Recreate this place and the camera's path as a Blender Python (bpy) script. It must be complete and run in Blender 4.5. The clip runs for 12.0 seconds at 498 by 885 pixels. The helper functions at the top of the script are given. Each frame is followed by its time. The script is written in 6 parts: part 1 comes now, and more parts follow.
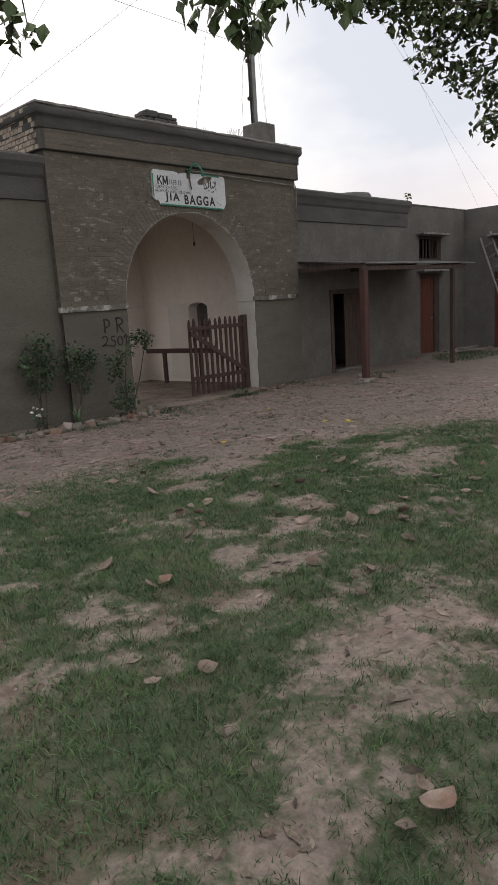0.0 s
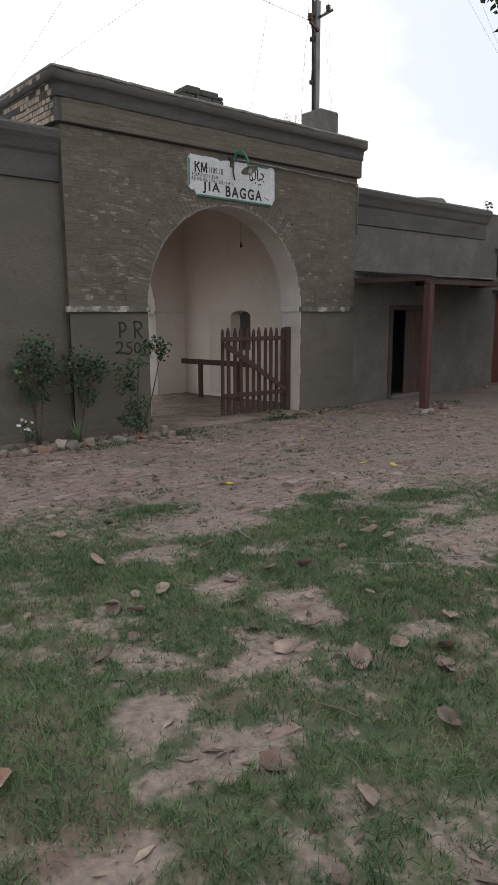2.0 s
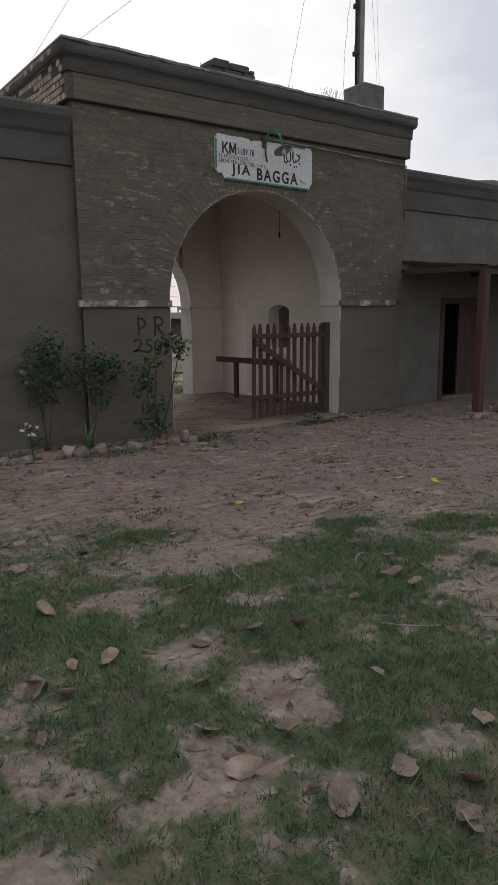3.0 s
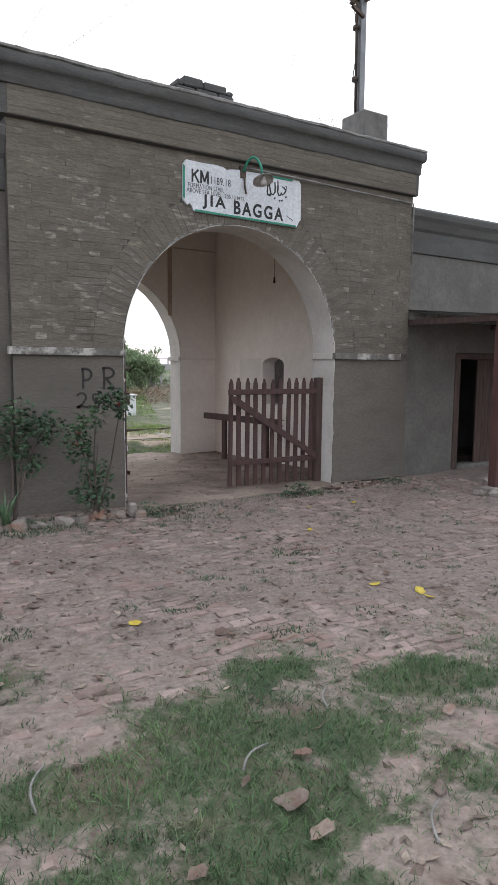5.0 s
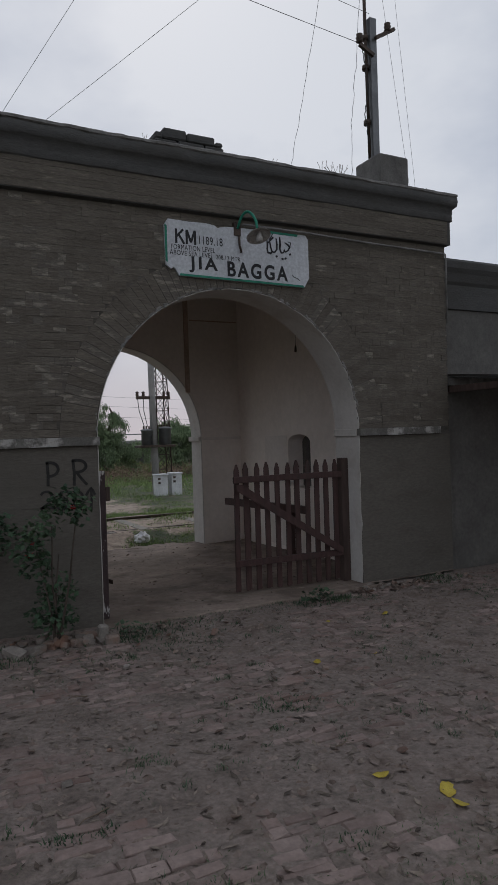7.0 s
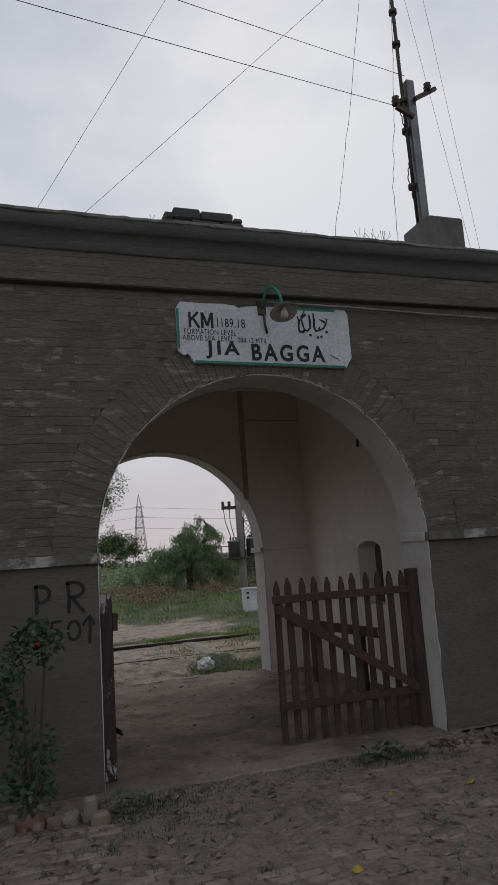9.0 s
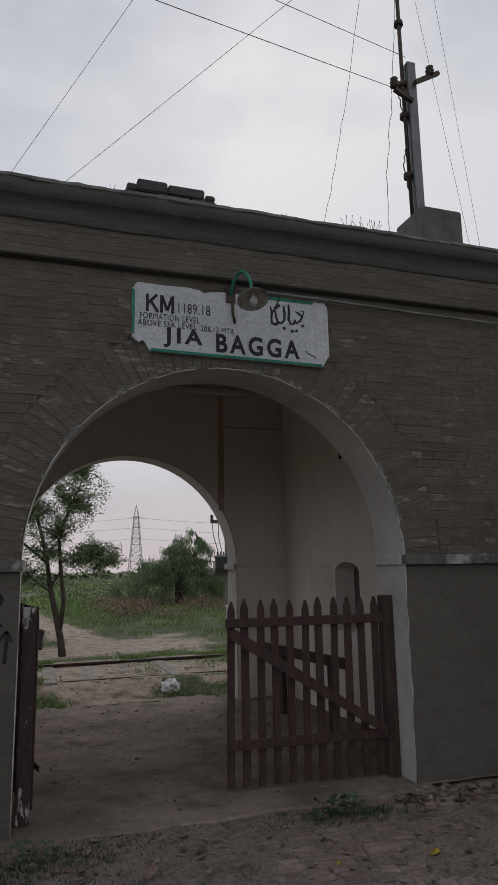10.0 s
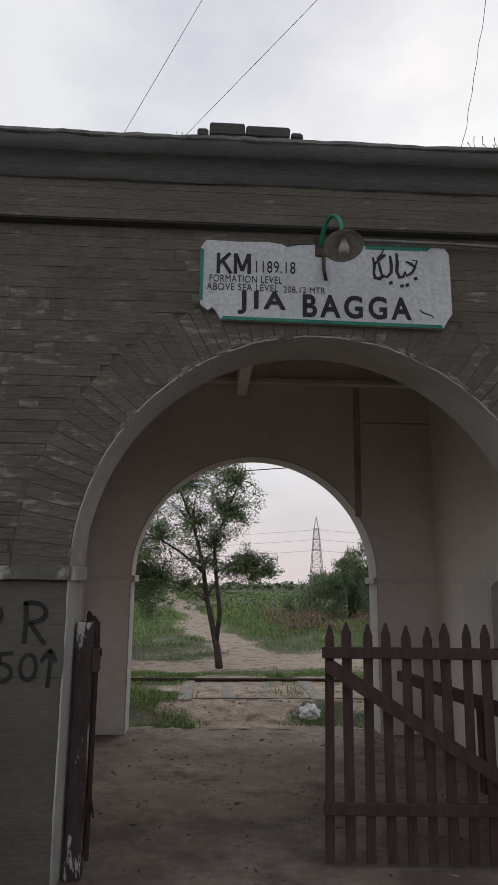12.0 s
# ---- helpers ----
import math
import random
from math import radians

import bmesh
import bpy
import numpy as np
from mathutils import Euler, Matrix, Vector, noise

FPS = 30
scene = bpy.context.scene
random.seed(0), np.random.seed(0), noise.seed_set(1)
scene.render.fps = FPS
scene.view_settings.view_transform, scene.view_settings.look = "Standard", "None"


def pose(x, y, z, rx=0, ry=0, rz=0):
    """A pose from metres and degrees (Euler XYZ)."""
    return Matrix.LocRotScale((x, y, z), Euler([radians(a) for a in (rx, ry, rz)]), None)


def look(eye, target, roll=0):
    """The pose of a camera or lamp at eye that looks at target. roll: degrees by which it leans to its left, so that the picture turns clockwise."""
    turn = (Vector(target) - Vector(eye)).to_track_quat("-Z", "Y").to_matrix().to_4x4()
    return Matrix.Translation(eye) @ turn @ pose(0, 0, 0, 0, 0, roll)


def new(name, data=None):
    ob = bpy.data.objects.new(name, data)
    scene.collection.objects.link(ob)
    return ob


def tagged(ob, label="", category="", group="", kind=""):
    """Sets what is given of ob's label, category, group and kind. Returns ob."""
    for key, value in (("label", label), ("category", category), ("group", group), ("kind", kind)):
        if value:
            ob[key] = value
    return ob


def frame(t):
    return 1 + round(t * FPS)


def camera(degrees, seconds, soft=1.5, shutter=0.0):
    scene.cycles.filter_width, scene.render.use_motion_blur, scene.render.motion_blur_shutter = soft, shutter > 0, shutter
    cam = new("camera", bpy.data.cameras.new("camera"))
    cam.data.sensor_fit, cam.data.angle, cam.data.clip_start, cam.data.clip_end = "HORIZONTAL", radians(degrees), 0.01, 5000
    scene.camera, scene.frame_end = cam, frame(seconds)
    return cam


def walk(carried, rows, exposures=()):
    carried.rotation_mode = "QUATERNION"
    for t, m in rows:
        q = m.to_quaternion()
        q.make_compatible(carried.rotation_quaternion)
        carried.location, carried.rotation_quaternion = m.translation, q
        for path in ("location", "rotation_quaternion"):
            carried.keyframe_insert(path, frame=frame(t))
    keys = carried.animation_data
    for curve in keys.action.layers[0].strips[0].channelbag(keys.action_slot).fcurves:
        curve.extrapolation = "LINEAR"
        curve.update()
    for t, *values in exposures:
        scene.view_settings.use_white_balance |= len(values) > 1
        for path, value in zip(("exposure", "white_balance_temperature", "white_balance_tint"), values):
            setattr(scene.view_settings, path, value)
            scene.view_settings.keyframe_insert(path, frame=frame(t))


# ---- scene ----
cam = camera(40.6, 12.0)
PATH = [
    (0, (-0.161, -0.276, 1.533), (1.238, 1.092, 1.118), -3.6),
    (0.5, (0.255, -0.049, 1.454), (1.64, 1.33, 1.031), -1.4),
    (1, (0.61, 0.173, 1.48), (2.048, 1.521, 1.141), -3.1),
    (1.5, (0.995, 0.388, 1.44), (2.329, 1.825, 1.046), -0.5),
    (2, (1.313, 0.579, 1.469), (2.591, 2.071, 1.094), -0.3),
    (2.2, (1.465, 0.7, 1.456), (2.741, 2.18, 1.028), -0.5),
    (2.5, (1.742, 0.841, 1.431), (3.046, 2.305, 1.036), -2.7),
    (3, (2.131, 1.01, 1.442), (3.278, 2.602, 1.058), -0.6),
    (3.2, (2.308, 1.083, 1.417), (3.478, 2.674, 1.102), -0.5),
    (4.8, (3.467, 1.698, 1.381), (4.437, 3.421, 1.078), -2.1),
    (5, (3.617, 1.791, 1.429), (4.699, 3.457, 1.197), 0.5),
    (5.5, (3.922, 1.956, 1.463), (4.997, 3.623, 1.21), -2.8),
    (6, (4.26, 2.134, 1.472), (5.172, 3.909, 1.329), -1.5),
    (6.5, (4.612, 2.376, 1.491), (5.576, 4.128, 1.528), 0.0),
    (6.7, (4.718, 2.459, 1.541), (5.661, 4.223, 1.518), -1.5),
    (8.3, (5.619, 3.072, 1.58), (6.445, 4.892, 1.663), -1.3),
    (8.5, (5.706, 3.155, 1.567), (6.5, 4.986, 1.689), -2.5),
    (9, (5.973, 3.332, 1.536), (6.613, 5.2, 1.848), -3.9),
    (9.5, (6.237, 3.611, 1.518), (6.898, 5.479, 1.792), -2.1),
    (10, (6.519, 3.866, 1.52), (7.151, 5.729, 1.879), -1.0),
    (10.5, (6.744, 4.01, 1.523), (7.126, 5.942, 1.868), 0.1),
    (11, (6.971, 4.207, 1.525), (7.294, 6.153, 1.852), -0.0),
    (11.5, (7.16, 4.52, 1.551), (7.462, 6.456, 1.954), 1.9),
    (12, (7.366, 4.717, 1.525), (7.475, 6.675, 1.921), 0.6),
]
EXPOSURES = [(0.0, 0.39, 6850, 10), (0.5, 0.35, 6850, 10), (1.0, -0.08, 6600, 10), (1.5, -0.06, 6600, 10), (2.0, 0.62, 6650, 10), (2.5, 0.60, 6600, 10), (3.0, 0.10, 6650, 10), (4.8, 1.36, 6200, 10), (5.0, 1.22, 6200, 10), (5.5, 0.42, 6450, 10), (6.0, 0.16, 6450, 10), (6.5, -0.20, 6350, 10), (6.7, -0.50, 6050, 10), (8.3, -0.38, 6150, 10), (8.5, -0.38, 6200, 10), (9.0, -0.45, 6200, 10), (9.5, -0.41, 6300, 10), (10.0, -0.46, 6300, 10), (10.5, -0.40, 6300, 10), (11.0, -0.31, 6350, 10), (11.5, -0.41, 6250, 10), (12.0, -0.14, 6400, 10)]
walk(cam, [(t, look(eye, target, roll)) for t, eye, target, roll in PATH], EXPOSURES)

# ---- world, sun ----
SUN_ELEV, SUN_AZ = 42.0, 20.0
world = bpy.data.worlds.new("overcast_sky")
scene.world = world
world.use_nodes = True
wn, wl = world.node_tree.nodes, world.node_tree.links
wn.clear()
w_out = wn.new("ShaderNodeOutputWorld")
w_bg = wn.new("ShaderNodeBackground")
w_sky = wn.new("ShaderNodeTexSky")
w_sky.sky_type = "NISHITA"
w_sky.sun_disc = False
w_sky.sun_elevation = radians(SUN_ELEV)
w_sky.sun_rotation = radians(SUN_AZ)
w_sky.dust_density = 3.0
w_gain = wn.new("ShaderNodeMix")
w_gain.data_type = "RGBA"
w_gain.blend_type = "MULTIPLY"
w_gain.inputs[0].default_value = 1.0
w_gain.inputs[7].default_value = (0.1, 0.1, 0.1, 1)
w_co = wn.new("ShaderNodeTexCoord")
w_map = wn.new("ShaderNodeMapping")
w_map.inputs["Scale"].default_value = (1.0, 1.0, 1.9)
w_noise = wn.new("ShaderNodeTexNoise")
w_noise.inputs["Scale"].default_value = 1.7
w_noise.inputs["Detail"].default_value = 6.0
w_noise.inputs["Roughness"].default_value = 0.52
w_ramp = wn.new("ShaderNodeValToRGB")
w_ramp.color_ramp.elements[0].position = 0.38
w_ramp.color_ramp.elements[0].color = (0.57, 0.61, 0.70, 1)
w_ramp.color_ramp.elements[1].position = 0.59
w_ramp.color_ramp.elements[1].color = (0.93, 0.93, 0.945, 1)
w_mix = wn.new("ShaderNodeMix")
w_mix.data_type = "RGBA"
w_mix.inputs[0].default_value = 0.93
w_sep = wn.new("ShaderNodeSeparateXYZ")
w_low = wn.new("ShaderNodeMapRange")
w_low.inputs[1].default_value = 0.0
w_low.inputs[2].default_value = 0.2
w_low.inputs[3].default_value = 1.0
w_low.inputs[4].default_value = 0.0
w_warm = wn.new("ShaderNodeMix")
w_warm.data_type = "RGBA"
w_warm.inputs[7].default_value = (0.80, 0.70, 0.69, 1)
wl.new(w_co.outputs["Generated"], w_map.inputs["Vector"])
wl.new(w_map.outputs["Vector"], w_noise.inputs["Vector"])
wl.new(w_noise.outputs["Fac"], w_ramp.inputs["Fac"])
wl.new(w_sky.outputs["Color"], w_gain.inputs[6])
wl.new(w_gain.outputs[2], w_mix.inputs[6])
wl.new(w_ramp.outputs["Color"], w_mix.inputs[7])
wl.new(w_co.outputs["Generated"], w_sep.inputs[0])
wl.new(w_sep.outputs["Z"], w_low.inputs[0])
wl.new(w_low.outputs[0], w_warm.inputs[0])
wl.new(w_mix.outputs[2], w_warm.inputs[6])
wl.new(w_warm.outputs[2], w_bg.inputs["Color"])
w_bg.inputs["Strength"].default_value = 1.0
wl.new(w_bg.outputs[0], w_out.inputs["Surface"])

sun = new("sun", bpy.data.lights.new("sun", "SUN"))
sun.data.energy, sun.data.angle, sun.data.color = 0.6, radians(20), (1.0, 0.95, 0.88)
sun.matrix_world = pose(0, 0, 30, 90 - SUN_ELEV, 0, 180 - SUN_AZ)


# ---- materials ----
def surface(name, dark, light, scale=6.0, rough=0.85, bump=0.3, bump_scale=60.0, stain=None, stain_scale=1.2,
            stain_at=(0.55, 0.7), metal=0.0, per_object=0.0, per_island=0.0, squash=(1, 1, 1), worn=None, coarse=0.5, attr=None, attr_colors=None, depth=0.01):
    """Two-scale procedural surface in world metres: broad stains over a fine grain, with a matching relief."""
    m = bpy.data.materials.new(name)
    m.use_nodes = True
    n, k = m.node_tree.nodes, m.node_tree.links
    b = n["Principled BSDF"]
    geo = n.new("ShaderNodeNewGeometry")
    mp = n.new("ShaderNodeMapping")
    mp.inputs["Scale"].default_value = squash
    k.new(geo.outputs["Position"], mp.inputs["Vector"])

    def noise_node(s, detail=5.0, rgh=0.6):
        t = n.new("ShaderNodeTexNoise")
        t.inputs["Scale"].default_value, t.inputs["Detail"].default_value, t.inputs["Roughness"].default_value = s, detail, rgh
        k.new(mp.outputs["Vector"], t.inputs["Vector"])
        return t.outputs["Fac"]

    def blend(fac, a, c, kind="MIX"):
        x = n.new("ShaderNodeMix")
        x.data_type, x.blend_type = "RGBA", kind
        for i, v in ((0, fac), (6, a), (7, c)):
            if isinstance(v, (tuple, float, int)):
                x.inputs[i].default_value = (*v, 1) if isinstance(v, tuple) else v
            else:
                k.new(v, x.inputs[i])
        return x.outputs[2]

    def ranged(v, a, c, lo=0.0, hi=1.0):
        r = n.new("ShaderNodeMapRange")
        r.inputs[1].default_value, r.inputs[2].default_value, r.inputs[3].default_value, r.inputs[4].default_value = a, c, lo, hi
        k.new(v, r.inputs[0])
        return r.outputs[0]

    col = blend(ranged(noise_node(scale), 0.32, 0.68), dark, light)
    grain = noise_node(scale * 11, 3.0)
    col = blend(coarse, col, blend(ranged(grain, 0.3, 0.7), (0.62, 0.62, 0.62), (1.25, 1.25, 1.25)), "MULTIPLY")
    if attr == "cover":
        a2 = n.new("ShaderNodeAttribute")
        a2.attribute_name = "dusty"
        col = blend(a2.outputs["Fac"], col, blend(ranged(noise_node(scale * 2.3), 0.3, 0.7), (0.25, 0.198, 0.155), (0.44, 0.357, 0.285)))
    if attr:
        a = n.new("ShaderNodeAttribute")
        a.attribute_name = attr
        other = blend(ranged(noise_node(scale * 1.7), 0.3, 0.7), *attr_colors)
        f = n.new("ShaderNodeMath")
        f.operation = "ADD"
        k.new(a.outputs["Fac"], f.inputs[0])
        k.new(ranged(noise_node(scale * 7), 0.3, 0.7, -0.42, 0.42), f.inputs[1])
        col = blend(ranged(f.outputs[0], 0.25, 0.8), col, other)
    if stain:
        col = blend(ranged(noise_node(stain_scale, 7.0, 0.65), *stain_at), col, stain)
    if worn:
        pick = n.new("ShaderNodeObjectInfo").outputs["Random"] if per_object else geo.outputs["Random Per Island"]
        w1 = n.new("ShaderNodeMath")
        w1.operation = "MULTIPLY"
        k.new(ranged(pick, 0.62, 0.95), w1.inputs[0])
        k.new(ranged(noise_node(scale * 5, 4.0), 0.44, 0.56), w1.inputs[1])
        w2 = n.new("ShaderNodeMath")
        w2.operation = "MULTIPLY"
        k.new(w1.outputs[0], w2.inputs[0])
        k.new(ranged(noise_node(0.55, 3.0), 0.46, 0.60), w2.inputs[1])
        col = blend(w2.outputs[0], col, worn)
    if per_object or per_island:
        if per_object:
            src, amt = n.new("ShaderNodeObjectInfo").outputs["Random"], per_object
        else:
            src, amt = geo.outputs["Random Per Island"], per_island
        v = ranged(src, 0, 1, 1 - amt, 1 + amt)
        g = n.new("ShaderNodeCombineColor")
        for i in range(3):
            k.new(v, g.inputs[i])
        col = blend(1.0, col, g.outputs[0], "MULTIPLY")
    k.new(col, b.inputs["Base Color"])
    k.new(ranged(grain, 0.2, 0.8, max(rough - 0.1, 0.05), min(rough + 0.08, 1.0)), b.inputs["Roughness"])
    b.inputs["Metallic"].default_value = metal
    b.inputs["Specular IOR Level"].default_value = 0.3
    if bump:
        bp = n.new("ShaderNodeBump")
        bp.inputs["Strength"].default_value = bump
        bp.inputs["Distance"].default_value = depth
        k.new(noise_node(bump_scale, 6.0), bp.inputs["Height"])
        k.new(bp.outputs[0], b.inputs["Normal"])
    return m


M = {}
M["brick"] = surface("limewashed_brick", (0.112, 0.098, 0.079), (0.148, 0.130, 0.106), 3.5, 0.9, 1.0, 30, (0.235, 0.205, 0.165), 9.0, (0.60, 0.73), per_object=0.09, squash=(0.5, 1, 1.9), coarse=0.55)
M["brick_rest"] = surface("limewashed_brickwork", (0.112, 0.098, 0.079), (0.148, 0.130, 0.106), 3.5, 0.9, 1.0, 30, (0.235, 0.205, 0.165), 9.0, (0.60, 0.73), per_island=0.09, squash=(0.5, 1, 1.9), coarse=0.55)
M["brick_chipped"] = surface("flaked_brick", (0.118, 0.105, 0.088), (0.152, 0.136, 0.114), 10, 0.95, 1.0, 30, (0.262, 0.235, 0.195), 14.0, (0.51, 0.63), per_island=0.1, squash=(0.45, 1, 1.7))
M["brick_bare"] = surface("bare_brick", (0.22, 0.18, 0.145), (0.38, 0.32, 0.26), 6, 0.9, 0.6, 60, (0.15, 0.135, 0.115), 3.5, (0.5, 0.68), per_island=0.2)
M["joint"] = surface("limewashed_joint", (0.062, 0.056, 0.048), (0.125, 0.113, 0.098), 3, 0.95, 0.5, 70, squash=(0.5, 1, 2.5))
M["render"] = surface("grey_lime_render", (0.112, 0.101, 0.086), (0.148, 0.134, 0.114), 2.6, 0.92, 0.6, 34, (0.098, 0.090, 0.075), 1.3, (0.48, 0.68), squash=(0.6, 1, 1.8))
M["wing_render"] = surface("grey_wing_render", (0.112, 0.106, 0.097), (0.152, 0.144, 0.132), 2.2, 0.92, 0.5, 40, (0.095, 0.092, 0.082), 0.9, (0.48, 0.70))
M["cornice"] = surface("weathered_cornice_render", (0.075, 0.074, 0.071), (0.107, 0.105, 0.099), 3, 0.92, 0.5, 40, (0.055, 0.052, 0.046), 1.5, (0.5, 0.7), squash=(0.6, 1, 2.2))
M["coping"] = surface("pale_coping", (0.16, 0.155, 0.145), (0.27, 0.26, 0.245), 7, 0.95, 0.6, 50, (0.10, 0.095, 0.085), 3, (0.5, 0.68))
M["impost"] = surface("chipped_impost", (0.111, 0.105, 0.093), (0.170, 0.162, 0.145), 6, 0.9, 0.6, 60, (0.42, 0.40, 0.37), 3.5, (0.52, 0.62))
M["white"] = surface("whitewash", (0.798, 0.735, 0.672), (0.882, 0.824, 0.766), 1.1, 0.9, 0.06, 35, (0.70, 0.62, 0.55), 0.7, (0.6, 0.85), coarse=0.15)
M["white_low"] = surface("whitewash_dado", (0.70, 0.65, 0.60), (0.79, 0.74, 0.69), 1.4, 0.9, 0.18, 35, (0.48, 0.42, 0.36), 0.9, (0.6, 0.85), coarse=0.15)
# whitewash of the arch linings, darkened to put jamb shade into the colour
M["reveal"] = surface("shaded_whitewash", (0.48, 0.46, 0.425), (0.585, 0.565, 0.53), 2, 0.9, 0.3, 36, (0.40, 0.355, 0.31), 2.2, (0.54, 0.76), coarse=0.2)
M["ceiling"] = surface("brown_ceiling", (0.30, 0.24, 0.20), (0.42, 0.35, 0.30), 2.5, 0.9, 0.3, 40)
M["floor"] = surface("earthy_brick_floor", (0.150, 0.115, 0.092), (0.295, 0.236, 0.196), 1.5, 0.95, 1.0, 11, (0.115, 0.088, 0.070), 2.3, (0.5, 0.68))
M["ground"] = surface("trodden_earth", (0.160, 0.128, 0.108), (0.305, 0.252, 0.220), 2.6, 0.97, 1.0, 17, (0.128, 0.094, 0.076), 2.6, (0.50, 0.68), coarse=0.85, depth=0.03,
                      attr="cover", attr_colors=((0.045, 0.062, 0.034), (0.095, 0.105, 0.062)))
M["paver"] = surface("muddy_paving_brick", (0.178, 0.130, 0.112), (0.300, 0.235, 0.208), 3, 0.96, 0.9, 26, (0.190, 0.122, 0.100), 1.6, (0.54, 0.72), per_object=0.14)
M["paver_rest"] = surface("muddy_brick_paving", (0.178, 0.130, 0.112), (0.300, 0.235, 0.208), 3, 0.96, 0.9, 26, (0.190, 0.122, 0.100), 1.6, (0.54, 0.72), per_island=0.14)
M["crumb"] = surface("mud_crumbs", (0.135, 0.099, 0.080), (0.255, 0.203, 0.172), 5, 0.97, 0.3, 60, per_island=0.3)
M["flake"] = surface("leaf_litter", (0.050, 0.036, 0.028), (0.25, 0.205, 0.165), 7, 0.9, 0.0, per_island=0.5)
M["pale_steel"] = surface("pale_weathered_steel", (0.26, 0.25, 0.25), (0.36, 0.35, 0.35), 2, 0.6, 0.0)
M["gate"] = surface("maroon_gate_paint", (0.051, 0.028, 0.025), (0.085, 0.048, 0.043), 9, 0.7, 0.4, 70, (0.045, 0.035, 0.030), 4, (0.55, 0.7), squash=(3, 3, 0.6))
M["peeled"] = surface("peeling_maroon_paint", (0.050, 0.034, 0.034), (0.080, 0.054, 0.054), 9, 0.75, 0.4, 70, (0.50, 0.48, 0.46), 4.0, (0.57, 0.60), squash=(2, 2, 0.6))
M["wood_dark"] = surface("dark_door_wood", (0.048, 0.032, 0.027), (0.096, 0.066, 0.055), 7, 0.7, 0.3, 60, squash=(3, 3, 0.4))
M["red_wood"] = surface("red_brown_door_paint", (0.100, 0.035, 0.026), (0.140, 0.054, 0.038), 5, 0.6, 0.25, 60, (0.07, 0.03, 0.025), 2, (0.55, 0.75), squash=(2, 2, 0.5))
M["post_wood"] = surface("red_oxide_post_paint", (0.071, 0.033, 0.030), (0.112, 0.056, 0.049), 6, 0.65, 0.3, 60, (0.06, 0.035, 0.03), 3, (0.5, 0.7), squash=(2, 2, 0.4))
M["sheet"] = surface("weathered_roof_sheet", (0.20, 0.20, 0.195), (0.36, 0.355, 0.345), 3, 0.6, 0.2, 40, (0.13, 0.11, 0.095), 1.5, (0.5, 0.7))
M["steel"] = surface("galvanised_steel", (0.13, 0.133, 0.136), (0.22, 0.224, 0.228), 4, 0.45, 0.1, 60, (0.10, 0.085, 0.078), 2, (0.55, 0.75), metal=0.5)
M["black"] = surface("black_cable", (0.015, 0.015, 0.016), (0.03, 0.03, 0.03), 20, 0.6, 0.0)
M["rail"] = surface("rusty_rail_steel", (0.045, 0.034, 0.028), (0.10, 0.072, 0.055), 8, 0.6, 0.3, 80, metal=0.3)
M["sleeper"] = surface("concrete_sleeper", (0.20, 0.18, 0.155), (0.32, 0.295, 0.26), 6, 0.95, 0.4, 60)
M["stone"] = surface("rubble_stone", (0.165, 0.143, 0.124), (0.285, 0.255, 0.225), 6, 0.95, 0.8, 40, (0.20, 0.12, 0.085), 3, (0.5, 0.65), per_object=0.3)
M["block"] = surface("cement_block", (0.115, 0.110, 0.102), (0.185, 0.178, 0.166), 5, 0.95, 0.5, 60, (0.10, 0.095, 0.09), 3, (0.5, 0.7))
M["board"] = surface("white_sign_paint", (0.52, 0.535, 0.555), (0.62, 0.635, 0.655), 3, 0.7, 0.2, 45, (0.42, 0.40, 0.37), 6, (0.66, 0.80))
M["letter"] = surface("black_sign_paint", (0.018, 0.018, 0.02), (0.04, 0.04, 0.042), 12, 0.7, 0.1, 50)
M["brushed"] = surface("brushed_black_paint", (0.022, 0.021, 0.020), (0.042, 0.040, 0.037), 14, 0.85, 0.4, 90)
M["green"] = surface("green_enamel", (0.02, 0.17, 0.11), (0.04, 0.26, 0.17), 9, 0.55, 0.1, 50)
M["shade"] = surface("dull_enamel_shade", (0.420, 0.404, 0.389), (0.590, 0.574, 0.543), 9, 0.5, 0.1, 50, (0.14, 0.10, 0.08), 6, (0.5, 0.7))
M["grass"] = surface("grass_blades", (0.046, 0.090, 0.038), (0.100, 0.158, 0.066), 1.6, 0.75, 0.0, per_island=0.5, stain=(0.215, 0.195, 0.125), stain_scale=3.0, stain_at=(0.58, 0.76))
M["wild"] = surface("wild_grass_blades", (0.150, 0.225, 0.072), (0.245, 0.325, 0.115), 0.5, 0.75, 0.0, per_island=0.4, stain=(0.30, 0.25, 0.15), stain_scale=0.35, stain_at=(0.60, 0.74))
M["leaf"] = surface("shrub_leaves", (0.034, 0.066, 0.036), (0.074, 0.118, 0.060), 3, 0.6, 0.0, per_island=0.4)
M["treeleaf"] = surface("tree_leaves", (0.055, 0.085, 0.038), (0.115, 0.155, 0.065), 1.5, 0.55, 0.0, per_island=0.4, stain=(0.14, 0.10, 0.035), stain_scale=1.4, stain_at=(0.66, 0.75))
M["acacia"] = surface("acacia_leaves", (0.105, 0.160, 0.066), (0.205, 0.275, 0.125), 1.2, 0.7, 0.0, per_island=0.4)
M["thicket"] = surface("thicket_leaves", (0.13, 0.185, 0.095), (0.21, 0.27, 0.145), 0.4, 0.8, 0.0, per_island=0.35)
M["scrub"] = surface("dry_scrub", (0.162, 0.115, 0.078), (0.247, 0.178, 0.125), 0.6, 0.9, 0.0, per_island=0.4)
